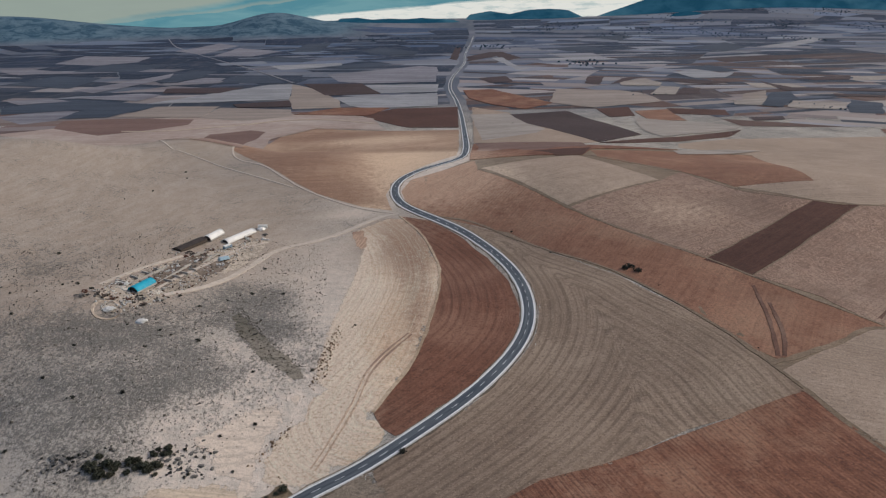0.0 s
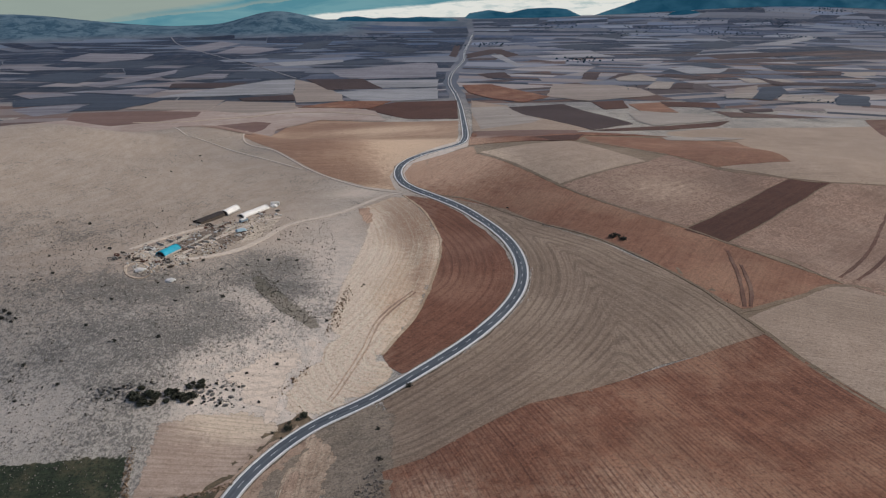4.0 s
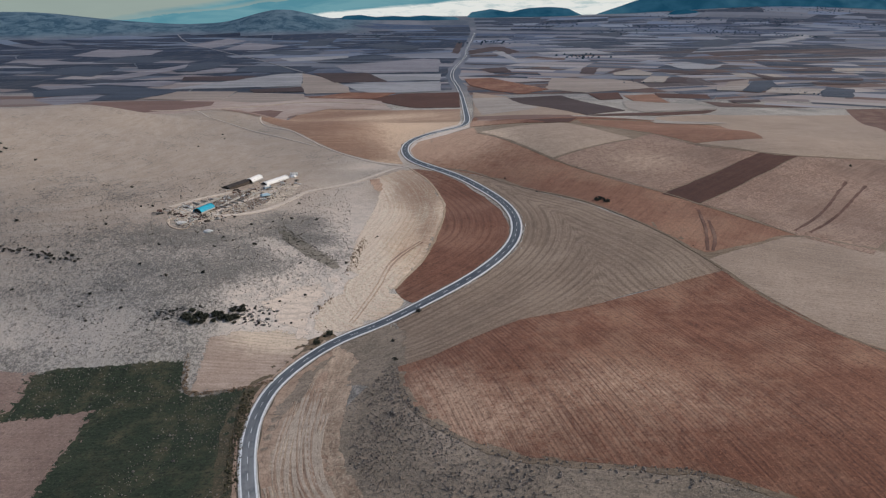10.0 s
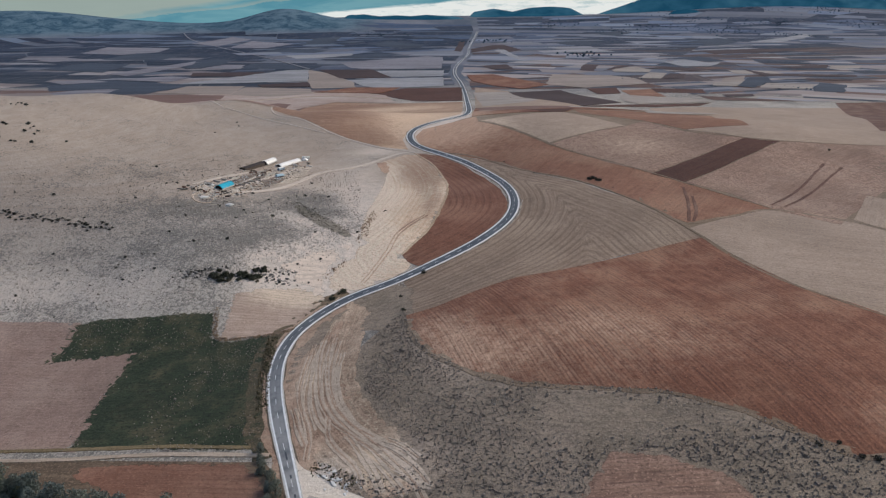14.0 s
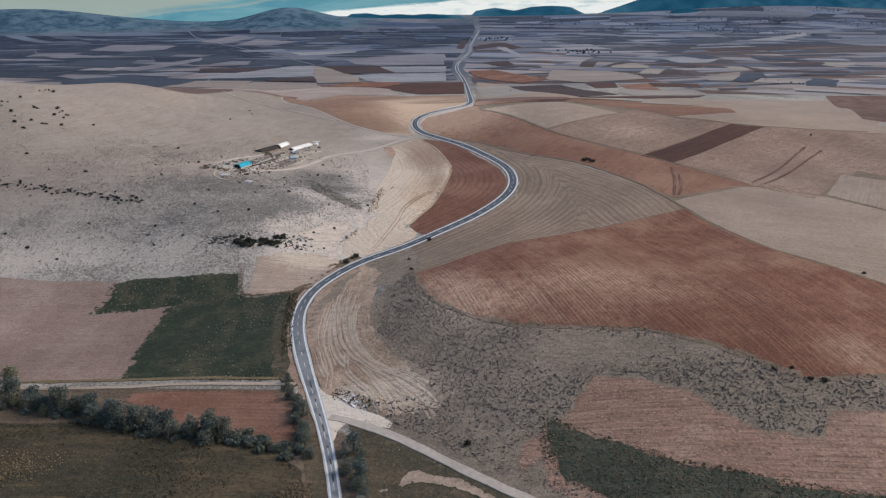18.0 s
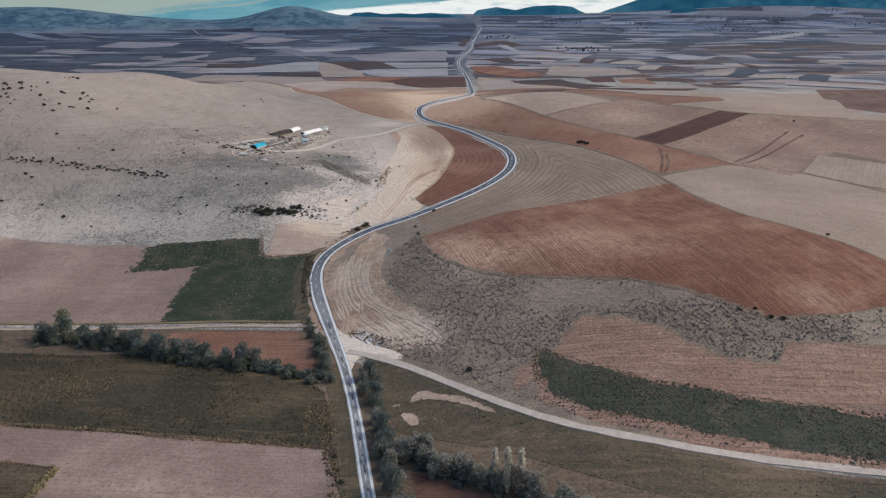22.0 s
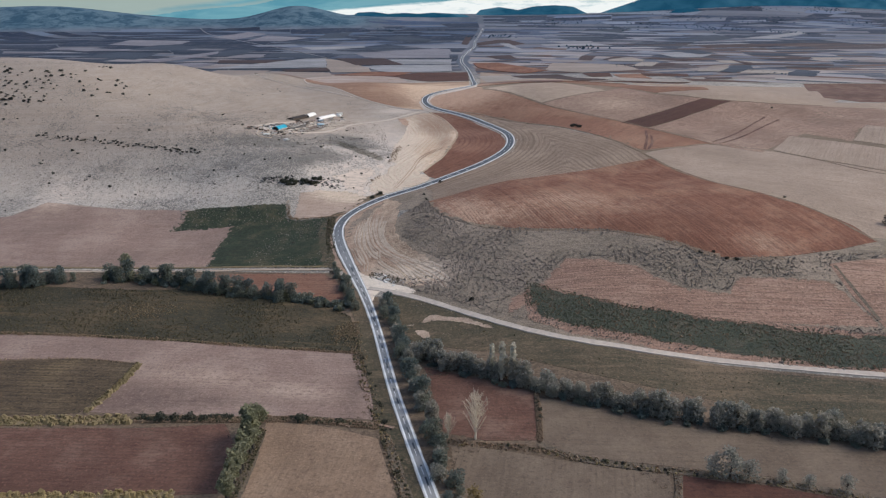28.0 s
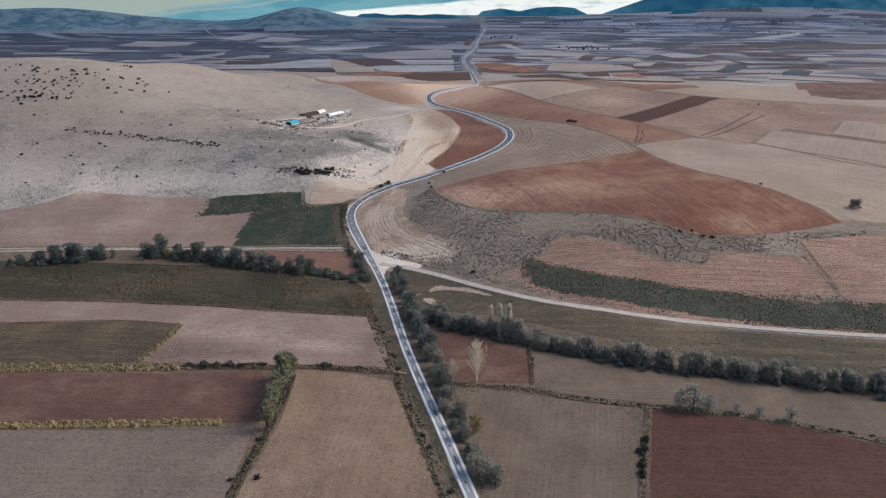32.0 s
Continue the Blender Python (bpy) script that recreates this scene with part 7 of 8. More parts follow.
def tidy(*lists):
    """Takes away originals that were never planted."""
    for kinds in lists:
        for ob, used in kinds:
            if not used:
                for o in (*ob.children_recursive, ob):
                    bpy.data.objects.remove(o)


R = random.Random(11)
DARK = [(make_tree("tree", "dark blue-green bushy tree in the lane row", 20 + i, 7.0 + i, 3.3, "leaf_dark", group="trees along the lane", count=760), False) for i in range(3)]
for pts in (LANE_W_AT, LANE_E_AT):
    for x, y in along(pts, 1.8, R, 1.9):
        plant(DARK, x, y, R, 0.42, 1.1)
UNDER = [(make_shrub("bush", "dark blue-green bush at the foot of a tree row", 140 + i, 1.9 + 0.3 * i, "leaf_dark", 240, "bushes under the tree rows"), False) for i in range(3)]
for pts in (LANE_W_AT, LANE_E_AT):
    for x, y in along(pts, 2.0, R, 1.6):
        plant(UNDER, x, y - 2.2, R, 0.7, 1.25)
for x, y in along(ROAD_W_AT, 2.2, R, 1.3):
    plant(DARK, x, y, R, 0.4, 0.78)
AUTUMN = [(make_tree("tree", "small olive tree with yellowing leaves in the lane row", 30 + i, 5.6 + 0.8 * i, 2.5, "leaf_olive", group="yellowing trees along the lane", count=520), False) for i in range(2)]
for x, y in along(LANE_E_AT, 4.2, R, 1.8):
    plant(AUTUMN, x, y - 1.6, R, 0.6, 1.05)
for x, y in along(LANE_LOW_AT, 0.9, R, 1.7):
    if R.random() < 0.22:
        plant(AUTUMN, x, y, R, 0.36, 0.66)
    else:
        plant(UNDER, x, y, R, 0.9, 1.6)
x, y = TALL_LANE_AT[0]
make_tree("tree", "tall olive tree beside the lane", 41, 11.5, 3.6, "leaf_olive", count=520).matrix_basis = stand(None, x, y)
WILLOW = [(make_tree("willow", "grey-green rounded willow in a dense row", 50 + i, 8.2 + 0.8 * i, 3.3, "leaf_grey", group="willows beside the stream", count=950), False) for i in range(4)]
for x, y in along(WILLOW_AT, 1.75, R, 1.3):
    plant(WILLOW, x, y, R, 0.72, 1.12)
for x, y in along(WILLOW_AT, 4.0, R, 1.5):
    plant(UNDER, x + 0.6, y - 2.6, R, 0.8, 1.4)
for x, y in along(ROAD_E_AT, 3.0, R, 1.3):
    plant(WILLOW if R.random() < 0.35 else DARK, x, y, R, 0.6, 1.0)
GOLD = make_tree("tree", "tree with yellow autumn leaves beside the road", 61, 6.5, 2.6, "leaf_yellow", count=420)
x, y = ROAD_E_AT[7]
GOLD.matrix_basis = stand(None, x + 4.5, y + 1.0)
POP = [(make_tree("poplar", "slim pale poplar with thin autumn leaves", 70 + i, 15.5 - i, 1.7, "leaf_pale", "bark_pale", 380, True, "pale poplars in the willow row"), False) for i in range(2)]
for x, y in POPLAR_AT:
    for k in (0,):
        plant(POP, x + 1.6 * k, y - 4.0 + R.gauss(0, 0.8), R, 0.95, 1.12)
COL = [(make_tree("tree", "tall olive-green tree with a thin pale trunk between fields", 80 + i, 12.0 + i, 3.1, "leaf_olive", "bark", 640, False, "trees between the fields", False), False) for i in range(3)]
for k, (x, y) in enumerate(along(COLUMN_AT, 2.5, R, 0.7)):
    plant(COL, x, y, R, 0.95 - 0.02 * k, 1.15 - 0.02 * k)
GROVE = [(make_tree("tree", "grey bushy tree at the field ditch", 90 + i, 6.5 + i, 2.5, "leaf_grey", group="trees at the field ditch", count=420), False) for i in range(2)]
for i, (x, y) in enumerate(GROVE_AT):
    plant(GROVE, x, y, R, 0.95 if i < 3 else 0.6, 1.3 if i < 3 else 0.8)


def bare_tree(x, y, height, seed):
    """A leafless poplar: steep pale branches, forking into twigs."""
    r = random.Random(seed)
    root = tagged(new("bare_tree"), "leafless pale poplar with steep white branches", "tree", "leafless poplars")
    bm = bmesh.new()
    limb(bm, (0, 0, -0.5), (0, 0, height * 0.35), 0.022 * height, 0.015 * height, 7)
    limb(bm, (0, 0, height * 0.35), (0.1, 0.1, height * 0.97), 0.015 * height, 0.003 * height, 6)
    part("trunk", bm, "bark_pale", root)
    for k in range(50):
        bm = bmesh.new()
        z = height * (0.12 + 0.7 * (k / 50))
        t = k * 2.4 + r.uniform(-0.4, 0.4)
        ln = height * r.uniform(0.3, 0.46) * (1.15 - 0.85 * z / height)
        out = r.uniform(0.35, 0.72)
        tip = Vector((math.cos(t) * ln * out, math.sin(t) * ln * out, z + ln))
        base = Vector((0, 0, z))
        limb(bm, base, tip, 0.0075 * height, 0.003 * height, 3)
        for _ in range(7):
            f = r.uniform(0.3, 0.95)
            p = base.lerp(tip, f)
            q = p + Vector((r.gauss(0, 0.45), r.gauss(0, 0.45), r.uniform(0.35, 0.9))) * height * 0.085
            limb(bm, p, q, 0.0034 * height, 0.002 * height, 3)
        part("branch", bm, "bark_pale", root)
    root.matrix_basis = stand(None, x, y)


bare_tree(*BARE_AT[0], 17.5, 3)
bare_tree(*BARE_AT[1], 9.0, 4)

HEDGE = [(make_shrub("hedge_bush", "low dark green bush on a field bank", 120 + i, 1.5 + 0.3 * i, "leaf_bush", 160, "bushes of the field banks"), False) for i in range(3)]
SHRUB = [(make_shrub("shrub", "dark rounded shrub on dry grazing land", 100 + i, 1.5 + 0.25 * i, "leaf_shrub", group="shrubs of the hillside"), False) for i in range(4)]
for x, y in along(HILL_LINE_AT, 1.25, R, 2.2):
    plant(SHRUB, x, y, R, 0.4, 1.0)
for x, y in HILL_SHRUBS_AT:
    plant(SHRUB, x, y, R, 0.8, 1.25)
for x, y in HILL_BIG_AT:
    for k in range(R.choice((1, 2, 2))):
        plant(SHRUB, x + R.gauss(0, 8) * (k > 0), y + R.gauss(0, 8) * (k > 0), R, 0.6, 1.45)
hill = np.array(HILL_OUT)
spots_ = [(R.uniform(hill[:, 0].min(), hill[:, 0].max()), R.uniform(hill[:, 1].min(), hill[:, 1].max())) for _ in range(120)]
spots_ = [p for p in spots_ if inside(hill, np.array(p[:1]), np.array(p[1:]))[0] and noise.noise((p[0] * 0.02, p[1] * 0.02, 8.0)) > -0.15]
joined("hillside_shrubs", "small dark shrubs scattered over dry grazing land", "shrubs", SHRUB, spots_, 0.35, 0.95, R)
spots_ = [(x + R.gauss(0, 10), y + R.gauss(0, 10)) for x, y in HILL_BIG_AT for _ in range(4)]
joined("hillside_shrubs", "small dark shrubs scattered near the hilltop", "shrubs", SHRUB, spots_, 0.5, 1.3, R)
for x, y in CREST_AT:
    plant(SHRUB, x, y, R, 0.5, 0.8)
for x, y in TREE_LINE_AT[:1] + TREE_LINE_AT[1:4]:
    plant(SHRUB, x, y, R, 1.5, 2.1)
for x, y in TREE_LINE_AT[4:] + LONE_AT[:3] + LONE_AT[4:]:
    plant(SHRUB, x, y, R, 0.9, 1.35)
x, y = LONE_AT[3]
make_tree("tree", "round dark tree standing alone in a field", 45, 6.0, 3.4, "leaf_shrub", count=1000).matrix_basis = stand(None, x, y)
for x, y in CULVERT_AT + SLOPE_BUSH_AT:
    plant(SHRUB, x, y, R, 0.8, 1.4)
for x, y in along(DITCH_BUSH_AT, 3.4, R, 0.8):
    plant(SHRUB, x, y, R, 0.35, 0.8)
for x, y in along(DITCH_S_AT, 1.6, R, 0.4):
    plant(SHRUB, x, y, R, 0.9, 1.4)
for x, y in along(BANK_BUSH_AT[:4], 1.2, R, 0.6):
    plant(HEDGE, x, y, R, 0.6, 1.2)
for x, y in along(BANK_BUSH_AT[4:], 3.0, R, 0.8):
    if R.random() < 0.8:
        plant(HEDGE, x, y, R, 0.6, 1.25)
for x, y in along(ROAD_DITCH_AT, 2.2, R, 0.9):
    if R.random() < 0.8:
        plant(HEDGE, x, y, R, 0.3, 0.65)
for x, y in along(FIELD_END_AT, 1.6, R, 0.4):
    plant(HEDGE, x, y, R, 0.25, 0.55)
for x, y in ROAD_BUSH_AT:
    plant(HEDGE, x + R.gauss(0, 1), y + R.gauss(0, 1), R, 0.5, 1.0)
    plant(HEDGE, x + R.gauss(0, 2), y + R.gauss(0, 1), R, 0.4, 0.8)
x, y = BANK_BUSH_AT[0]
plant(HEDGE, x, y, R, 2.0, 2.2)
for x, y in BANK_LOW_AT:
    for _ in range(1):
        plant(SHRUB, x + R.gauss(0, 1.5), y + R.gauss(0, 1.5), R, 0.8, 1.4)
BUSH = [(make_shrub("bush", "large dark green bush among the boulders", 130 + i, 2.2 + 0.5 * i, "leaf_bush", 380, "bushes of the outcrop"), False) for i in range(2)]
for x, y in ROCK_BUSH_AT:
    for _ in range(5):
        plant(BUSH, x + R.gauss(0, 2.4), y + R.gauss(0, 1.3), R, 0.6, 1.1)


# ---- rocks ----
def make_rock(seed, size):
    r = random.Random(seed)
    bm = bmesh.new()
    bmesh.ops.create_icosphere(bm, subdivisions=2, radius=size)
    for v in bm.verts:
        n = noise.noise(v.co * (1.1 / size) + Vector((seed, 0, 0)))
        v.co *= 1 + 0.45 * n + 0.25 * noise.noise(v.co * (3.0 / size))
        v.co.z *= 0.42
        v.co.x *= 1.7
    return tagged(part("rock", bm, "stone"), "weathered grey limestone boulder in dry grass", "rock", "boulders of the outcrop")


ROCK = [(make_rock(i, 0.8 + 0.25 * i), False) for i in range(4)]
for x, y in ROCKS_AT:
    for _ in range(17):
        plant(ROCK, x + R.gauss(0, 4.6), y + R.gauss(0, 1.9), R, 0.3, 0.9)
    for _ in range(6):
        plant(SHRUB, x + R.gauss(0, 4.6), y + R.gauss(0, 1.7), R, 0.3, 0.75)
for x, y in along(HILL_LINE_AT, 3.2, R, 1.5):
    plant(ROCK, x, y, R, 0.5, 1.3)
RUB = [(tagged(make_rock(30 + i, 0.7), "pale rubble block tipped beside the junction", "rubble", "rubble beside the junction"), False) for i in range(3)]
for ob, _ in RUB:
    ob.name = "rubble_block"
    ob.data.materials[0] = M["rubble"]
for x, y in SPOIL_AT:
    for _ in range(6):
        plant(RUB, x + R.gauss(0, 2.2), y + R.gauss(0, 1.5), R, 0.5, 1.3)


# ---- low growth that nobody could count ----
def tufts(name, label, outline, count, size, material, seed, keep=1.0, avoid=(), loose=0.0):
    r = random.Random(seed)
    poly = np.array(outline)
    lo, hi = poly.min(0), poly.max(0)
    V, F = [], []
    px, py = np.array([r.uniform(lo[0], hi[0]) for _ in range(count)]), np.array([r.uniform(lo[1], hi[1]) for _ in range(count)])
    ok = inside(poly, px, py)
    for other in avoid:
        ok &= ~inside(np.array(other), px, py)
    px, py = px[ok], py[ok]
    if loose:
        px, py = px + np.array([r.gauss(0, loose) for _ in px]), py + np.array([r.gauss(0, loose * 0.6) for _ in py])
    pz = ground(px, py)
    for x, y, z in zip(px, py, pz):
        if noise.noise((x * 0.035, y * 0.035, seed)) + r.uniform(-0.3, 0.3) < -keep:
            continue
        s = size * r.lognormvariate(0, 0.4)
        i = len(V)
        k = 5
        t0 = r.uniform(0, 6)
        for a in range(k):
            t = t0 + 2 * math.pi * a / k
            q = s * r.uniform(0.7, 1.3)
            V.append((x + math.cos(t) * q, y + math.sin(t) * q, z + 0.2))
        for a in range(k):
            t = t0 + 2 * math.pi * a / k + 0.5
            q = s * r.uniform(0.3, 0.7)
            V.append((x + math.cos(t) * q, y + math.sin(t) * q, z + 0.25 + s * r.uniform(0.5, 1.0)))
        for a in range(k):
            b = (a + 1) % k
            F.append((i + a, i + b, i + k + b, i + k + a))
        F.append(tuple(i + k + a for a in range(k)))
    return tagged(mesh_object(name, V, F, material, smooth=False), label, "scrub", kind="stuff")


tufts("scrub_tufts", "low dark scrub tufts over a grey slope", SCRUB_OUT, 70000, 0.245, "leaf_tuft", 1, 0.2, (TERRACE_OUT, STRIP_OUT, RUTS_OUT, RED_OUT, STUB_OUT))
tufts("hill_tufts", "low grey-green tufts of grazing land", HILL_OUT, 22000, 0.2, "leaf_grass", 2, 0.3)
tufts("meadow_tufts", "dark weeds in the rough meadow", MEADOW_OUT, 13000, 0.21, "leaf_meadow", 3, 0.1)
tufts("meadow_tufts", "dark weeds in the olive meadow", MEADOW_E_OUT, 5000, 0.17, "leaf_meadow", 13, 0.05)
tufts("crop_tufts", "rows of leafy dark crop plants", STRIP_OUT, 24000, 0.22, "leaf_crop", 4, 0.25)
tufts("weed_tufts", "pale dry weeds in the dark crop strip", STRIP_OUT, 13000, 0.23, "leaf_brown", 14, 0.2)
tufts("weed_tufts", "pale dry weeds in the green crop", GREEN_OUT, 5000, 0.17, "leaf_tuft", 7, 0.0)
tufts("weed_tufts", "yellow dry weeds in the rough meadow", WEED_OUT, 1700, 0.2, "leaf_hay", 8, 0.1, (), 6.0)
tufts("weed_tufts", "yellow dry weeds beside the road", WEED_OUT_2, 800, 0.26, "leaf_hay", 9, 0.15, (), 1.4)
tufts("reed_tufts", "straw-coloured dry reeds along the field edge", REED_OUT, 1300, 0.55, "leaf_straw", 5, 1.0)
tufts("reed_tufts", "straw-coloured dry reeds along the field edge", REED_OUT_2, 1000, 0.5, "leaf_straw", 6, 1.0)
tufts("reed_tufts", "yellow dry weeds in the roadside ditch", DITCH_OUT, 1500, 0.3, "leaf_straw", 15, 0.25)
tufts("reed_tufts", "straw-coloured weeds along the fallow edge", REED_OUT_3, 500, 0.5, "leaf_straw", 10, 1.0)

def weed_line(label, pts, width, count, size, material, seed, keep=0.25):
    """A band of weeds along a line."""
    c = smooth_line(pts, 4.0)
    n = sides(c) * width / 2
    return tufts("weed_band", label, np.vstack([c + n, (c - n)[::-1]]), count, size, material, seed, keep)


DITCH_LINE = [(-6, -77), (8, -78.5), (22.7, -79.5), (32.7, -84), (60.1, -88.9), (86.9, -92.2), (115.5, -100.2), (138, -109)]
weed_line("rusty brown weeds along the field ditch", DITCH_LINE, 3.6, 9000, 0.26, "leaf_brown", 31)
weed_line("straw-coloured weeds along the field ditch", DITCH_LINE, 2.6, 4000, 0.22, "leaf_straw", 32)
weed_line("dark weeds along the field ditch", DITCH_LINE, 2.2, 5000, 0.28, "leaf_meadow", 33, 0.1)
BANK_LINE = [(-110, -68.2), (-89.7, -67.4), (-66.3, -66.5), (-56.7, -65.4), (-43.7, -67), (-28.9, -69)]
weed_line("rusty brown weeds on the field bank", BANK_LINE, 3.4, 6000, 0.26, "leaf_brown", 34)
weed_line("dark weeds on the field bank", BANK_LINE, 2.4, 5000, 0.3, "leaf_meadow", 35, 0.1)
MEADOW_EDGE = [(-238.1, -8.2), (-175, -8), (-127, -10.6), (-95, -12.6), (-57.4, -14.2), (-43, -16)]
weed_line("reddish brown weeds along the meadow edge", MEADOW_EDGE, 2.4, 9000, 0.24, "leaf_brown", 36)
weed_line("dark weeds along the meadow edge", MEADOW_EDGE, 1.6, 6000, 0.26, "leaf_meadow", 37, 0.05)
weed_line("dark weeds along the fallow edge", [(-219, -34), (-185, -31), (-151.8, -28), (-126, -30.8)], 1.4, 1800, 0.2, "leaf_brown", 38, 0.2)
weed_line("brown weeds under the trees between fields", [(-66, -72), (-64.8, -98.7), (-65.6, -119.2), (-66.6, -136.5), (-66.8, -149)], 2.6, 2600, 0.24, "leaf_meadow", 39)
weed_line("dark brown weeds beside the road", [(-49, 8), (-46, -10), (-39.5, -33), (-30.5, -64), (-25, -78), (-19, -98), (-11, -124), (-4, -148)], 3.2, 9000, 0.28, "leaf_meadow", 40)
weed_line("yellow weeds beside the road", [(-51, 14), (-48.5, 2), (-45.5, -10), (-41, -24)], 6.0, 1100, 0.26, "leaf_hay", 48, 0.2)
weed_line("brown weeds beside the road", [(-49, 8), (-46, -10), (-39.5, -33), (-30.5, -64), (-25, -78), (-19, -98), (-11, -124), (-4, -148)], 3.8, 5000, 0.26, "leaf_brown", 41)
weed_line("rusty weeds at the end of a field", [(24.2, -47), (23.9, -56), (23.5, -66), (22.8, -76)], 1.8, 1500, 0.26, "leaf_brown", 42)
weed_line("dark weeds in the ditch between two fields", [(61.5, -90.4), (57.3, -106.1), (53.4, -119.8), (50, -132), (46.7, -144.8)], 1.8, 4000, 0.24, "leaf_brown", 43)
weed_line("brown weeds between crop and stubble", [(-118.7, 175), (-113.5, 154), (-108, 151), (-87, 155.5), (-78, 160)], 2.6, 3000, 0.24, "leaf_brown", 44)
weed_line("dark weeds between crop and road", [(-86, 153), (-80, 116), (-71, 78)], 5.0, 5000, 0.26, "leaf_meadow", 45)
weed_line("dark grass along the gully", [(-114, 316), (-100, 292), (-84, 270), (-68, 255)], 11.0, 2200, 0.2, "leaf_grass", 47, 0.3)
weed_line("dark weeds in the rubble hollow", [(-50, 62), (-42, 59.5), (-34, 53.5)], 6.0, 420, 0.22, "leaf_meadow", 46, 0.5)
FRINGE_OUT = [(-56.8, 300.6), (-53.3, 284.6), (-55.8, 265.9), (-55.3, 253.5), (-59.2, 242.4), (-62.5, 248.4), (-60.7, 262.8), (-59.1, 284.4)]
FRINGE_OUT_2 = [(-63.2, 244.1), (-60.9, 236.3), (-66.5, 223), (-72.4, 213.8), (-75.7, 208.6), (-75.3, 202.4), (-70.6, 196.6), (-60.3, 195.3), (-60.2, 200.1), (-70.5, 206), (-70.4, 210.8), (-63.5, 221.5)]
tufts("weed_tufts", "brown weed clumps along the golden field", FRINGE_OUT, 620, 0.26, "leaf_brown", 21, 0.05)
tufts("weed_tufts", "brown weed clumps along the golden field", FRINGE_OUT_2, 1300, 0.26, "leaf_brown", 22, 0.1)
# ---- far trees ----
V, F = [], []
r = random.Random(9)
for cx, cy in FAR_TREES_AT:
    if cy > 4150:
        k = 4250 - r.uniform(0, 1300)
        cx, cy = cx * k / cy, k
    for _ in range(34 if cy > 1500 else 6):
        x, y = cx + r.gauss(0, 0.02 * cy), cy + r.gauss(0, 0.022 * cy)
        if y > 4400:
            continue
        z = gz(x, y)
        s = r.uniform(1.8, 4.4) * (1.0 if y > 1500 else 0.5)
        i = len(V)
        for a in range(6):
            t = a * math.pi / 3
            V.append((x + math.cos(t) * s, y + math.sin(t) * s, z + s * 0.3))
        for a in range(6):
            t = a * math.pi / 3 + 0.4
            V.append((x + math.cos(t) * s * 0.6, y + math.sin(t) * s * 0.6, z + s * r.uniform(1.0, 1.5)))
        F += [(i + a, i + (a + 1) % 6, i + 6 + (a + 1) % 6, i + 6 + a) for a in range(6)] + [tuple(i + 6 + a for a in range(6))]
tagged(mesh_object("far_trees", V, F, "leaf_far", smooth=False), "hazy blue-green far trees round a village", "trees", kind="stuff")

tidy(UNDER, AUTUMN, HEDGE, BUSH, DARK, WILLOW, POP, COL, GROVE, SHRUB, ROCK, RUB)

# ---- roadside posts ----
POST = None
for x, y in POSTS_AT:
    m = pose(x, y, gz(x, y) + 0.2, 0, 0, 20)
    if POST is None:
        POST = tagged(new("marker_post"), "white roadside marker post", "post", "marker posts along the bend")
        bm = bmesh.new()
        bmesh.ops.create_cube(bm, size=1, matrix=Matrix.Translation((0, 0, 0.6)) @ Matrix.Diagonal((0.22, 0.14, 1.2, 1)))
        bmesh.ops.bevel(bm, geom=bm.edges[:], offset=0.03, segments=1)
        shaft = part("post", bm, "white_sheet", POST)
        bm = bmesh.new()
        bmesh.ops.create_cube(bm, size=1, matrix=Matrix.Translation((0, 0, 1.0)) @ Matrix.Diagonal((0.24, 0.16, 0.14, 1)))
        part("reflector", bm, "rubber", shaft)
        POST.matrix_basis = m
    else:
        copy_thing(POST, m)


# ---- the sheep farm ----
def axis(pts):
    """Middle, turn in degrees and length of a building whose long side runs from one plan point to another."""
    (x0, y0), (x1, y1) = pts[:2]
    return (x0 + x1) / 2, (y0 + y1) / 2, math.degrees(math.atan2(y1 - y0, x1 - x0)), math.hypot(x1 - x0, y1 - y0)


def block(bm, x, y, z, sx, sy, sz, turn=0.0, bevel=0.0):
    ret = bmesh.ops.create_cube(bm, size=1, matrix=pose(x, y, z, 0, 0, turn) @ Matrix.Diagonal((sx, sy, sz, 1)))
    if bevel:
        edges = {e for v in ret["verts"] for e in v.link_edges}
        bmesh.ops.bevel(bm, geom=list(edges), offset=bevel, segments=1)


def arch(bm, length, width, height, thick=0.12, n=14, lo=0.0, hi=math.pi, wavy=0.0):
    """A barrel shell along x."""
    k = 12
    rows = []
    for r in (0, 1):
        for i in range(k + 1):
            x = -length / 2 + length * i / k
            ring = []
            for j in range(n + 1):
                t = lo + (hi - lo) * j / n
                w = 1 + wavy * math.sin(i * 1.9) * 0.5
                ring.append(bm.verts.new((x, math.cos(t) * (width / 2 - r * thick), math.sin(t) * (height * w - r * thick))))
            rows.append(ring)
    for i in range(k):
        for j in range(n):
            bm.faces.new((rows[i][j], rows[i][j + 1], rows[i + 1][j + 1], rows[i + 1][j]))
            a, b = rows[k + 1 + i], rows[k + 2 + i]
            bm.faces.new((a[j], b[j], b[j + 1], a[j + 1]))
    for i in (0, k):
        a, b = rows[i], rows[k + 1 + i]
        for j in range(n):
            bm.faces.new((a[j], b[j], b[j + 1], a[j + 1]))


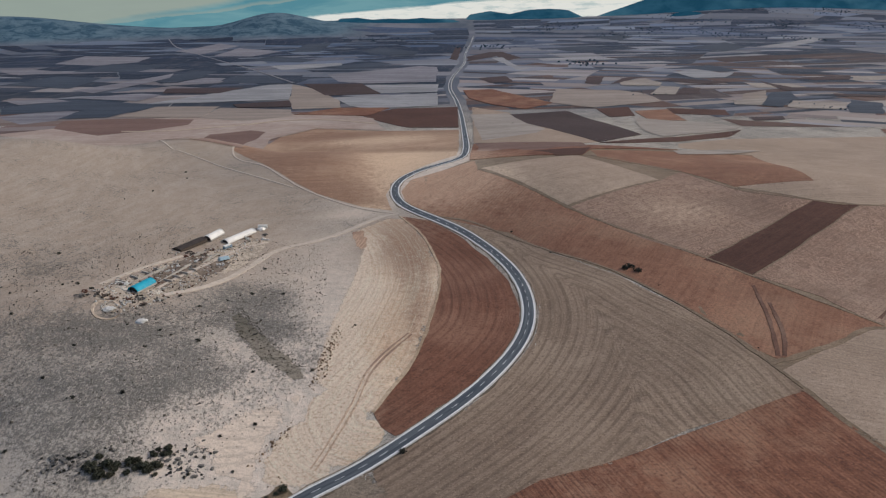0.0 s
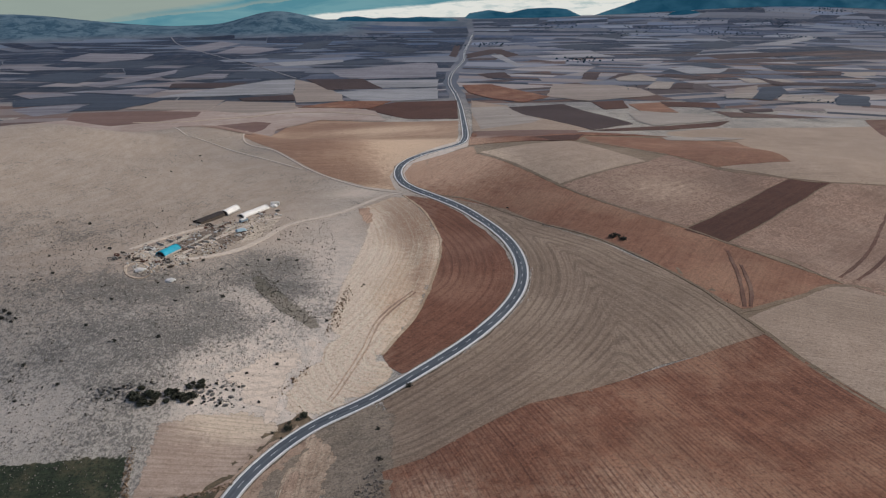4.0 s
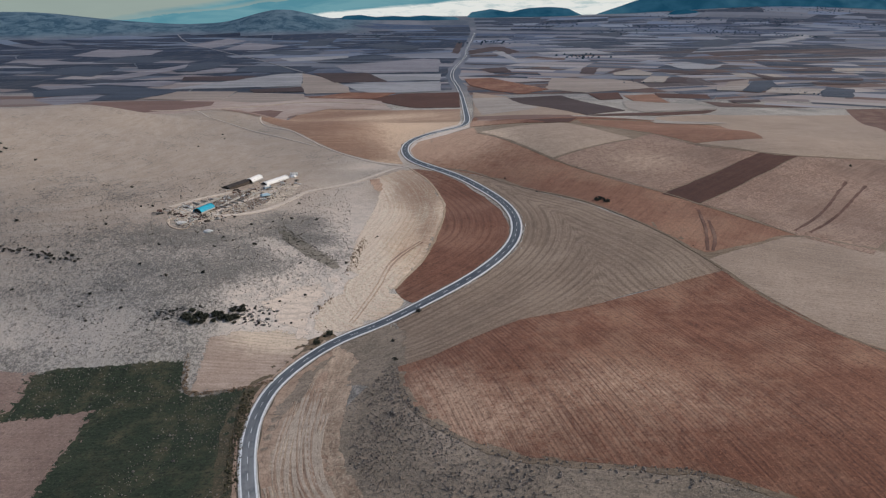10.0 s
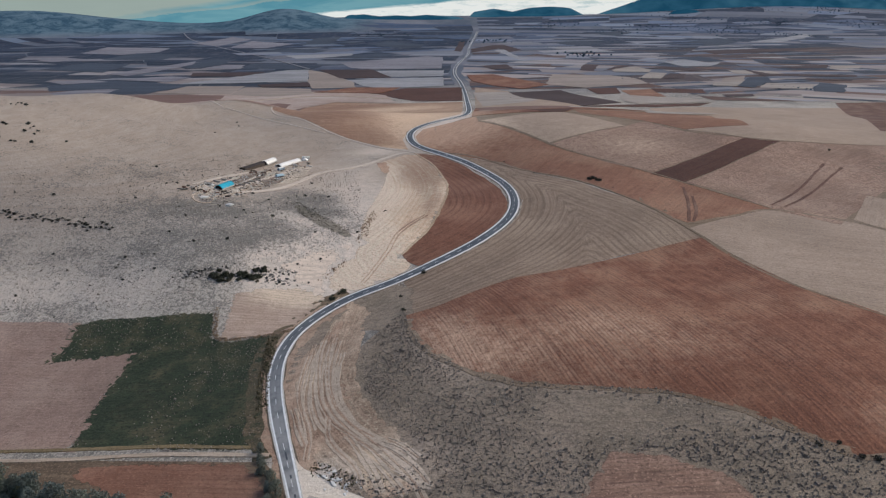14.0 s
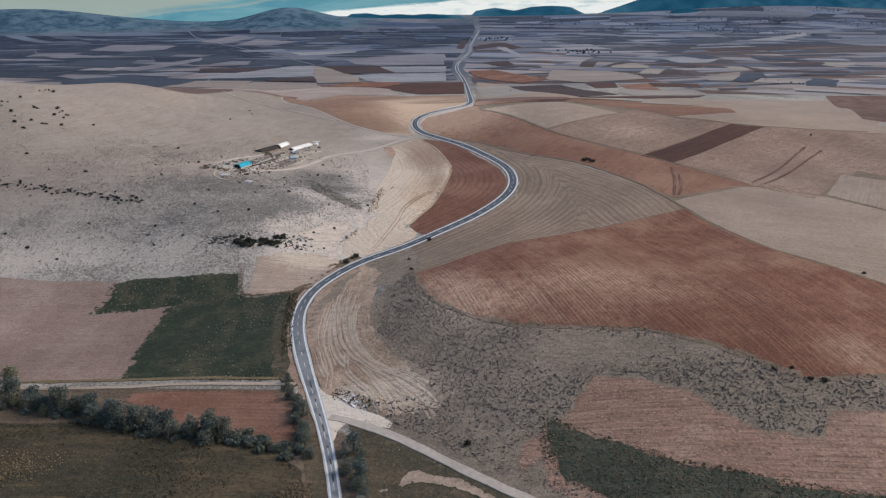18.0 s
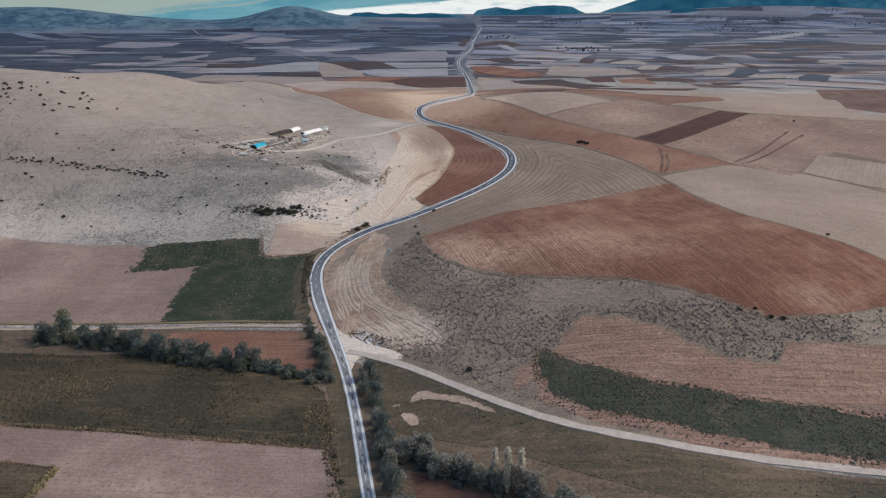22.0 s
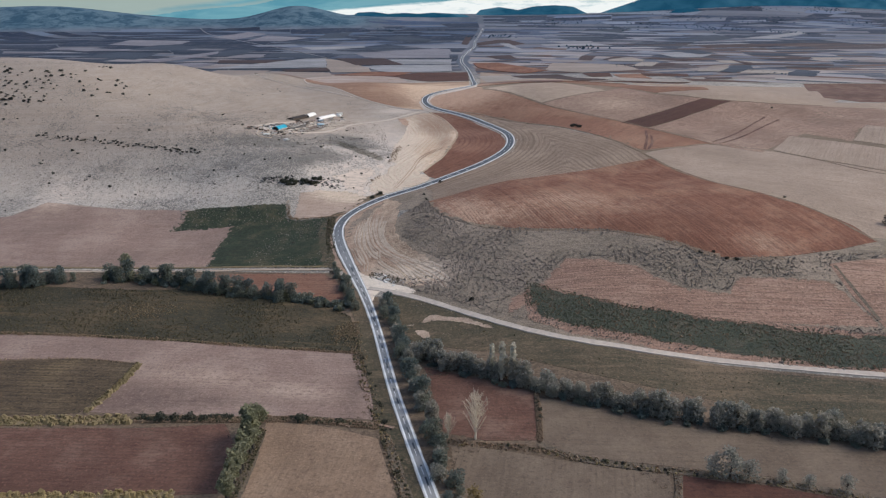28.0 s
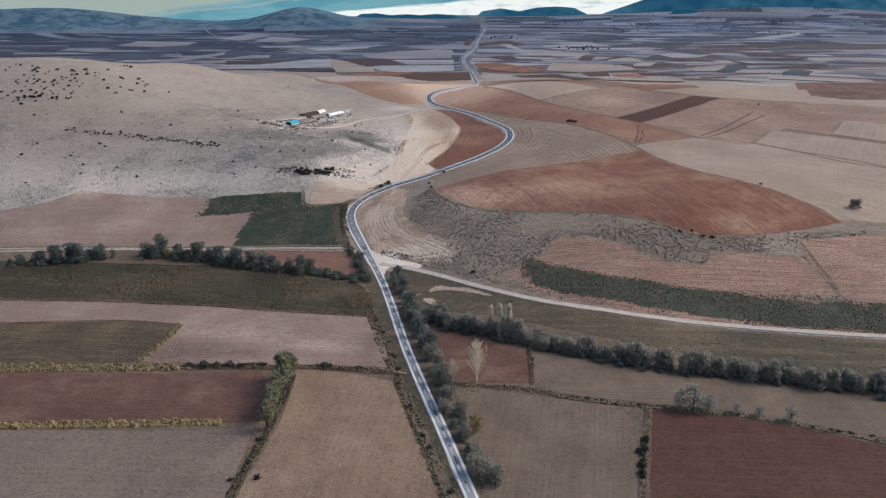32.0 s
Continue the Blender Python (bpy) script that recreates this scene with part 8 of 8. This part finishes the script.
def barrel_barn(pts, name, label, width, height, roof, wall, open_end=True):
    x, y, turn, length = axis(pts)
    root = tagged(new(name), label, "barn", "sheds of the sheep farm")
    bm = bmesh.new()
    arch(bm, length, width, height)
    part("roof", bm, roof, root, smooth=True)
    for s in (-1, 1):
        bm = bmesh.new()
        block(bm, 0, s * (width / 2 - 0.1), 0.35, length, 0.3, 0.9)
        part("side_wall", bm, wall, root)
    bm = bmesh.new()
    n = 12
    vs = [bm.verts.new((length / 2 - 0.15, math.cos(math.pi * j / n) * (width / 2 - 0.15), math.sin(math.pi * j / n) * (height - 0.15))) for j in range(n + 1)]
    bm.faces.new(vs)
    part("end_wall", bm, wall, root)
    # A black face inside the open end stands for the unlit interior.
    bm = bmesh.new()
    vs = [bm.verts.new((-length / 2 + 1.2, math.cos(math.pi * j / n) * (width / 2 - 0.2), math.sin(math.pi * j / n) * (height - 0.2))) for j in range(n + 1)]
    bm.faces.new(vs)
    part("doorway", bm, "black_sheet", root)
    for i in range(5):
        bm = bmesh.new()
        arch(bm, 0.12, width + 0.08, height + 0.04, 0.1, 10)
        for v in bm.verts:
            v.co.x += -length / 2 + length * (i + 0.5) / 5
        part("hoop", bm, roof, root)
    root.matrix_basis = pose(x, y, gz(x, y) + 0.4, 0, 0, turn)


barrel_barn(BARN_AX_AT, "barn", "bright blue barrel-roofed barn, open at one end", 6.6, 3.1, "blue_sheet", "wall_plaster")
barrel_barn(WHITE_AX_AT, "barn", "white barrel-roofed barn with a dark open end", 6.4, 3.2, "white_sheet", "wall_plaster")
barrel_barn(TUNNEL_AX_AT, "polytunnel", "long white sheeted tunnel at the farm", 6.0, 2.3, "white_sheet", "white_sheet")


def pitched_shed(pts, width, height, roof, wall, name, label):
    x, y, turn, length = axis(pts)
    root = tagged(new(name), label, "shed", "sheds of the sheep farm")
    for s in (-1, 1):
        bm = bmesh.new()
        block(bm, 0, s * width / 2, height / 2 - 0.3, length, 0.25, height + 0.6)
        part("side_wall", bm, wall, root)
        bm = bmesh.new()
        block(bm, s * (length / 2 - 0.15), 0, height / 2 - 0.3, 0.25, width - 0.3, height + 0.6)
        part("end_wall", bm, wall, root)
        bm = bmesh.new()
        rise = width * 0.16
        slope = math.atan2(rise, width / 2)
        bmesh.ops.create_cube(bm, size=1, matrix=Matrix.Translation((0, s * (width / 4 + 0.1), height + rise / 2)) @ Matrix.Rotation(-s * slope, 4, "X") @ Matrix.Diagonal((length + 0.6, width / 2 / math.cos(slope) + 0.35, 0.12, 1)))
        part("roof_slope", bm, roof, root)
    root.matrix_basis = pose(x, y, gz(x, y) + 0.35, 0, 0, turn)
    return root


pitched_shed(SHED_AX_AT, 6.4, 1.35, "black_sheet", "dark_wood", "sheep_shed", "long low shed with a black sagging roof")

# a grey van
x, y, turn, length = axis(VAN_AX_AT)
van = tagged(new("van"), "grey-blue van parked in the farmyard", "van")
L = min(length, 6.2)
bm = bmesh.new()
block(bm, 0.0, 0, 1.15, L, 2.0, 1.3, 0, 0.12)
part("body", bm, "car_body", van)
bm = bmesh.new()
block(bm, -0.5, 0, 2.05, L - 1.6, 1.85, 0.7, 0, 0.2)
cabin = part("cabin", bm, "white_sheet", van)
bm = bmesh.new()
block(bm, L / 2 - 1.25, 0, 2.0, 0.3, 1.6, 0.5, 0, 0.05)
part("windscreen", bm, "glass", cabin)
for sx in (-1, 1):
    for sy in (-1, 1):
        bm = bmesh.new()
        bmesh.ops.create_cone(bm, cap_ends=True, segments=14, radius1=0.36, radius2=0.36, depth=0.25, matrix=Matrix.Translation((sx * L * 0.32, sy * 0.92, 0.36)) @ Matrix.Rotation(math.pi / 2, 4, "X"))
        wheel = part("wheel", bm, "rubber", van)
        bm = bmesh.new()
        bmesh.ops.create_cone(bm, cap_ends=True, segments=12, radius1=0.2, radius2=0.18, depth=0.06, matrix=Matrix.Translation((sx * L * 0.32, sy * 1.06, 0.36)) @ Matrix.Rotation(math.pi / 2, 4, "X"))
        part("rim", bm, "white_sheet", wheel)
van.matrix_basis = pose(x, y, gz(x, y) + 0.5, 0, 0, turn)

x, y = TARP_AT[0]
tarp = tagged(new("tarpaulin_stack"), "stack of fodder under a blue tarpaulin", "stack")
bm = bmesh.new()
block(bm, 0, 0, 0.8, 5.5, 3.2, 1.6, 0, 0.3)
part("stack", bm, "dark_wood", tarp)
bm = bmesh.new()
bmesh.ops.create_grid(bm, x_segments=14, y_segments=10, size=1)
for v in bm.verts:
    e = max(abs(v.co.x), abs(v.co.y))
    v.co = Vector((v.co.x * 3.1, v.co.y * 2.0, 1.75 - (1.1 if e > 0.92 else 0.0) + 0.12 * noise.noise(v.co * 3)))
part("tarpaulin", bm, "faded_sheet", tarp, smooth=True)
tarp.matrix_basis = pose(x, y, gz(x, y) + 0.35, 0, 0, 35)

x, y = TANK_AT[0]
bm = bmesh.new()
bmesh.ops.create_cone(bm, cap_ends=True, segments=20, radius1=1.5, radius2=1.4, depth=6.0, matrix=Matrix.Translation((0, 0, 1.4)) @ Matrix.Rotation(math.pi / 2, 4, "Y"))
bmesh.ops.bevel(bm, geom=[e for e in bm.edges if len(e.link_faces) == 2 and e.calc_face_angle(0) > 1.0], offset=0.3, segments=2)
tank = tagged(new("tank"), "white water tank lying at the farm", "tank")
part("vessel", bm, "white_sheet", tank, smooth=True)
for s in (-1, 1):
    bm = bmesh.new()
    block(bm, s * 1.8, 0, 0.1, 0.4, 2.4, 0.8)
    part("cradle", bm, "dark_wood", tank)
tank.matrix_basis = pose(x, y, gz(x, y) + 0.4, 0, 0, 10)

def between(a, b, f, off):
    (x0, y0), (x1, y1) = a, b
    d = math.hypot(x1 - x0, y1 - y0)
    return x0 + (x1 - x0) * f - (y1 - y0) / d * off, y0 + (y1 - y0) * f + (x1 - x0) / d * off


WALLS = [(PENS_AT[a], PENS_AT[a + 1]) for a in (0, 2, 4, 6)]
for f in (0.15, 0.4, 0.65, 0.9):
    WALLS.append((between(PENS_AT[0], PENS_AT[1], f, 0.5), between(PENS_AT[0], PENS_AT[1], f + 0.03, 7.0)))
    WALLS.append((between(PENS_AT[2], PENS_AT[3], f, -0.5), between(PENS_AT[2], PENS_AT[3], f - 0.03, -6.0)))
for start, end in WALLS:
    x, y, turn, length = axis((start, end))
    pen = tagged(new("pen_wall"), "low pale rubble wall of a sheep pen", "wall", "walls of the sheep pens")
    k = max(3, int(length / 1.6))
    for i in range(k):
        bm = bmesh.new()
        block(bm, -length / 2 + (i + 0.5) * length / k, R.gauss(0, 0.08), 0.45, length / k * 0.97, 0.55, 1.2 + R.uniform(-0.25, 0.25), R.uniform(-3, 3), 0.08)
        part("stone", bm, "wall_plaster", pen)
    pen.matrix_basis = pose(x, y, gz(x, y) + 0.3, 0, 0, turn)

for i, (x, y) in enumerate(JUNK_AT + [(x + R.gauss(0, 5), y + R.gauss(0, 3)) for x, y in JUNK_AT + PENS_AT]):
    ob = new("scrap_heap")
    for _ in range(6):
        bm = bmesh.new()
        block(bm, R.gauss(0, 1.3), R.gauss(0, 1.1), R.uniform(0.1, 0.6), R.uniform(0.5, 2.0), R.uniform(0.4, 1.0), R.uniform(0.3, 0.7), R.uniform(0, 180), 0.05)
        part("block", bm, ("wall_plaster", "dark_wood", "rubble", "rust", "stone")[i % 5], ob)
    ob.matrix_basis = pose(x, y, gz(x, y) + 0.4, 0, 0, R.uniform(0, 180))
    tagged(ob, ("pale heap of boards and blocks in the farmyard", "dark heap of old timber in the farmyard", "white heap of rubble in the farmyard", "reddish heap of scrap in the farmyard", "grey heap of stones in the farmyard")[i % 5], "heap", "heaps in the farmyard")
for x, y in HEAP_AT:
    bm = bmesh.new()
    bmesh.ops.create_icosphere(bm, subdivisions=3, radius=2.6)
    for v in bm.verts:
        v.co *= 1 + 0.35 * noise.noise(v.co * 0.6 + Vector((x, 0, 0)))
        v.co.z *= 0.3
    ob = part("lime_heap", bm, "rubble", smooth=True)
    ob.matrix_basis = pose(x, y, gz(x, y) + 0.35)
    tagged(ob, "low white heap of lime in the yard", "heap", "white heaps in the farmyard")

# small rubbish that nobody could count
YARD_OUT = [(-181.2, 315.4), (-164.5, 359.2), (-154.1, 388.7), (-141.8, 411.2), (-126, 420), (-130, 388.9), (-137.7, 341.6), (-149.6, 305.6), (-160, 291.8), (-173.2, 296.3)]
for material, label, count in (("rubble", "pale rubble and sacks strewn over the farmyard", 330), ("dark_wood", "dark boards and dung strewn over the farmyard", 190), ("rust", "rusty scraps strewn over the farmyard", 90)):
    yard = np.array(YARD_OUT)
    V, F = [], []
    while count:
        x, y = R.uniform(-182, -124), R.uniform(291, 421)
        if not inside(yard, np.array([x]), np.array([y]))[0]:
            continue
        count -= 1
        m = pose(x, y, gz(x, y) + 0.35, R.gauss(0, 8), R.gauss(0, 8), R.uniform(0, 180))
        a, b, c = R.uniform(0.15, 0.75), R.uniform(0.12, 0.35), R.uniform(0.08, 0.28)
        i = len(V)
        V += [tuple(m @ Vector((sx * a * (0.8 if sz > 0 else 1), sy * b * (0.8 if sz > 0 else 1), sz * c))) for sz in (-1, 1) for sy in (-1, 1) for sx in (-1, 1)]
        F += [(i, i + 2, i + 3, i + 1), (i + 4, i + 5, i + 7, i + 6), (i, i + 1, i + 5, i + 4), (i + 2, i + 6, i + 7, i + 3), (i, i + 4, i + 6, i + 2), (i + 1, i + 3, i + 7, i + 5)]
    tagged(mesh_object("yard_litter", V, F, material, smooth=False), label, "rubbish", kind="stuff")
x, y = (-131.6, 436.4)
bm = bmesh.new()
bmesh.ops.create_icosphere(bm, subdivisions=3, radius=2.8)
for v in bm.verts:
    v.co *= 1 + 0.3 * noise.noise(v.co * 0.7)
    v.co.z *= 0.55
ob = part("feed_heap", bm, "white_sheet", smooth=True)
ob.matrix_basis = pose(x, y, gz(x, y) + 0.4)
tagged(ob, "small heap under white sheeting beside the tunnel", "heap")
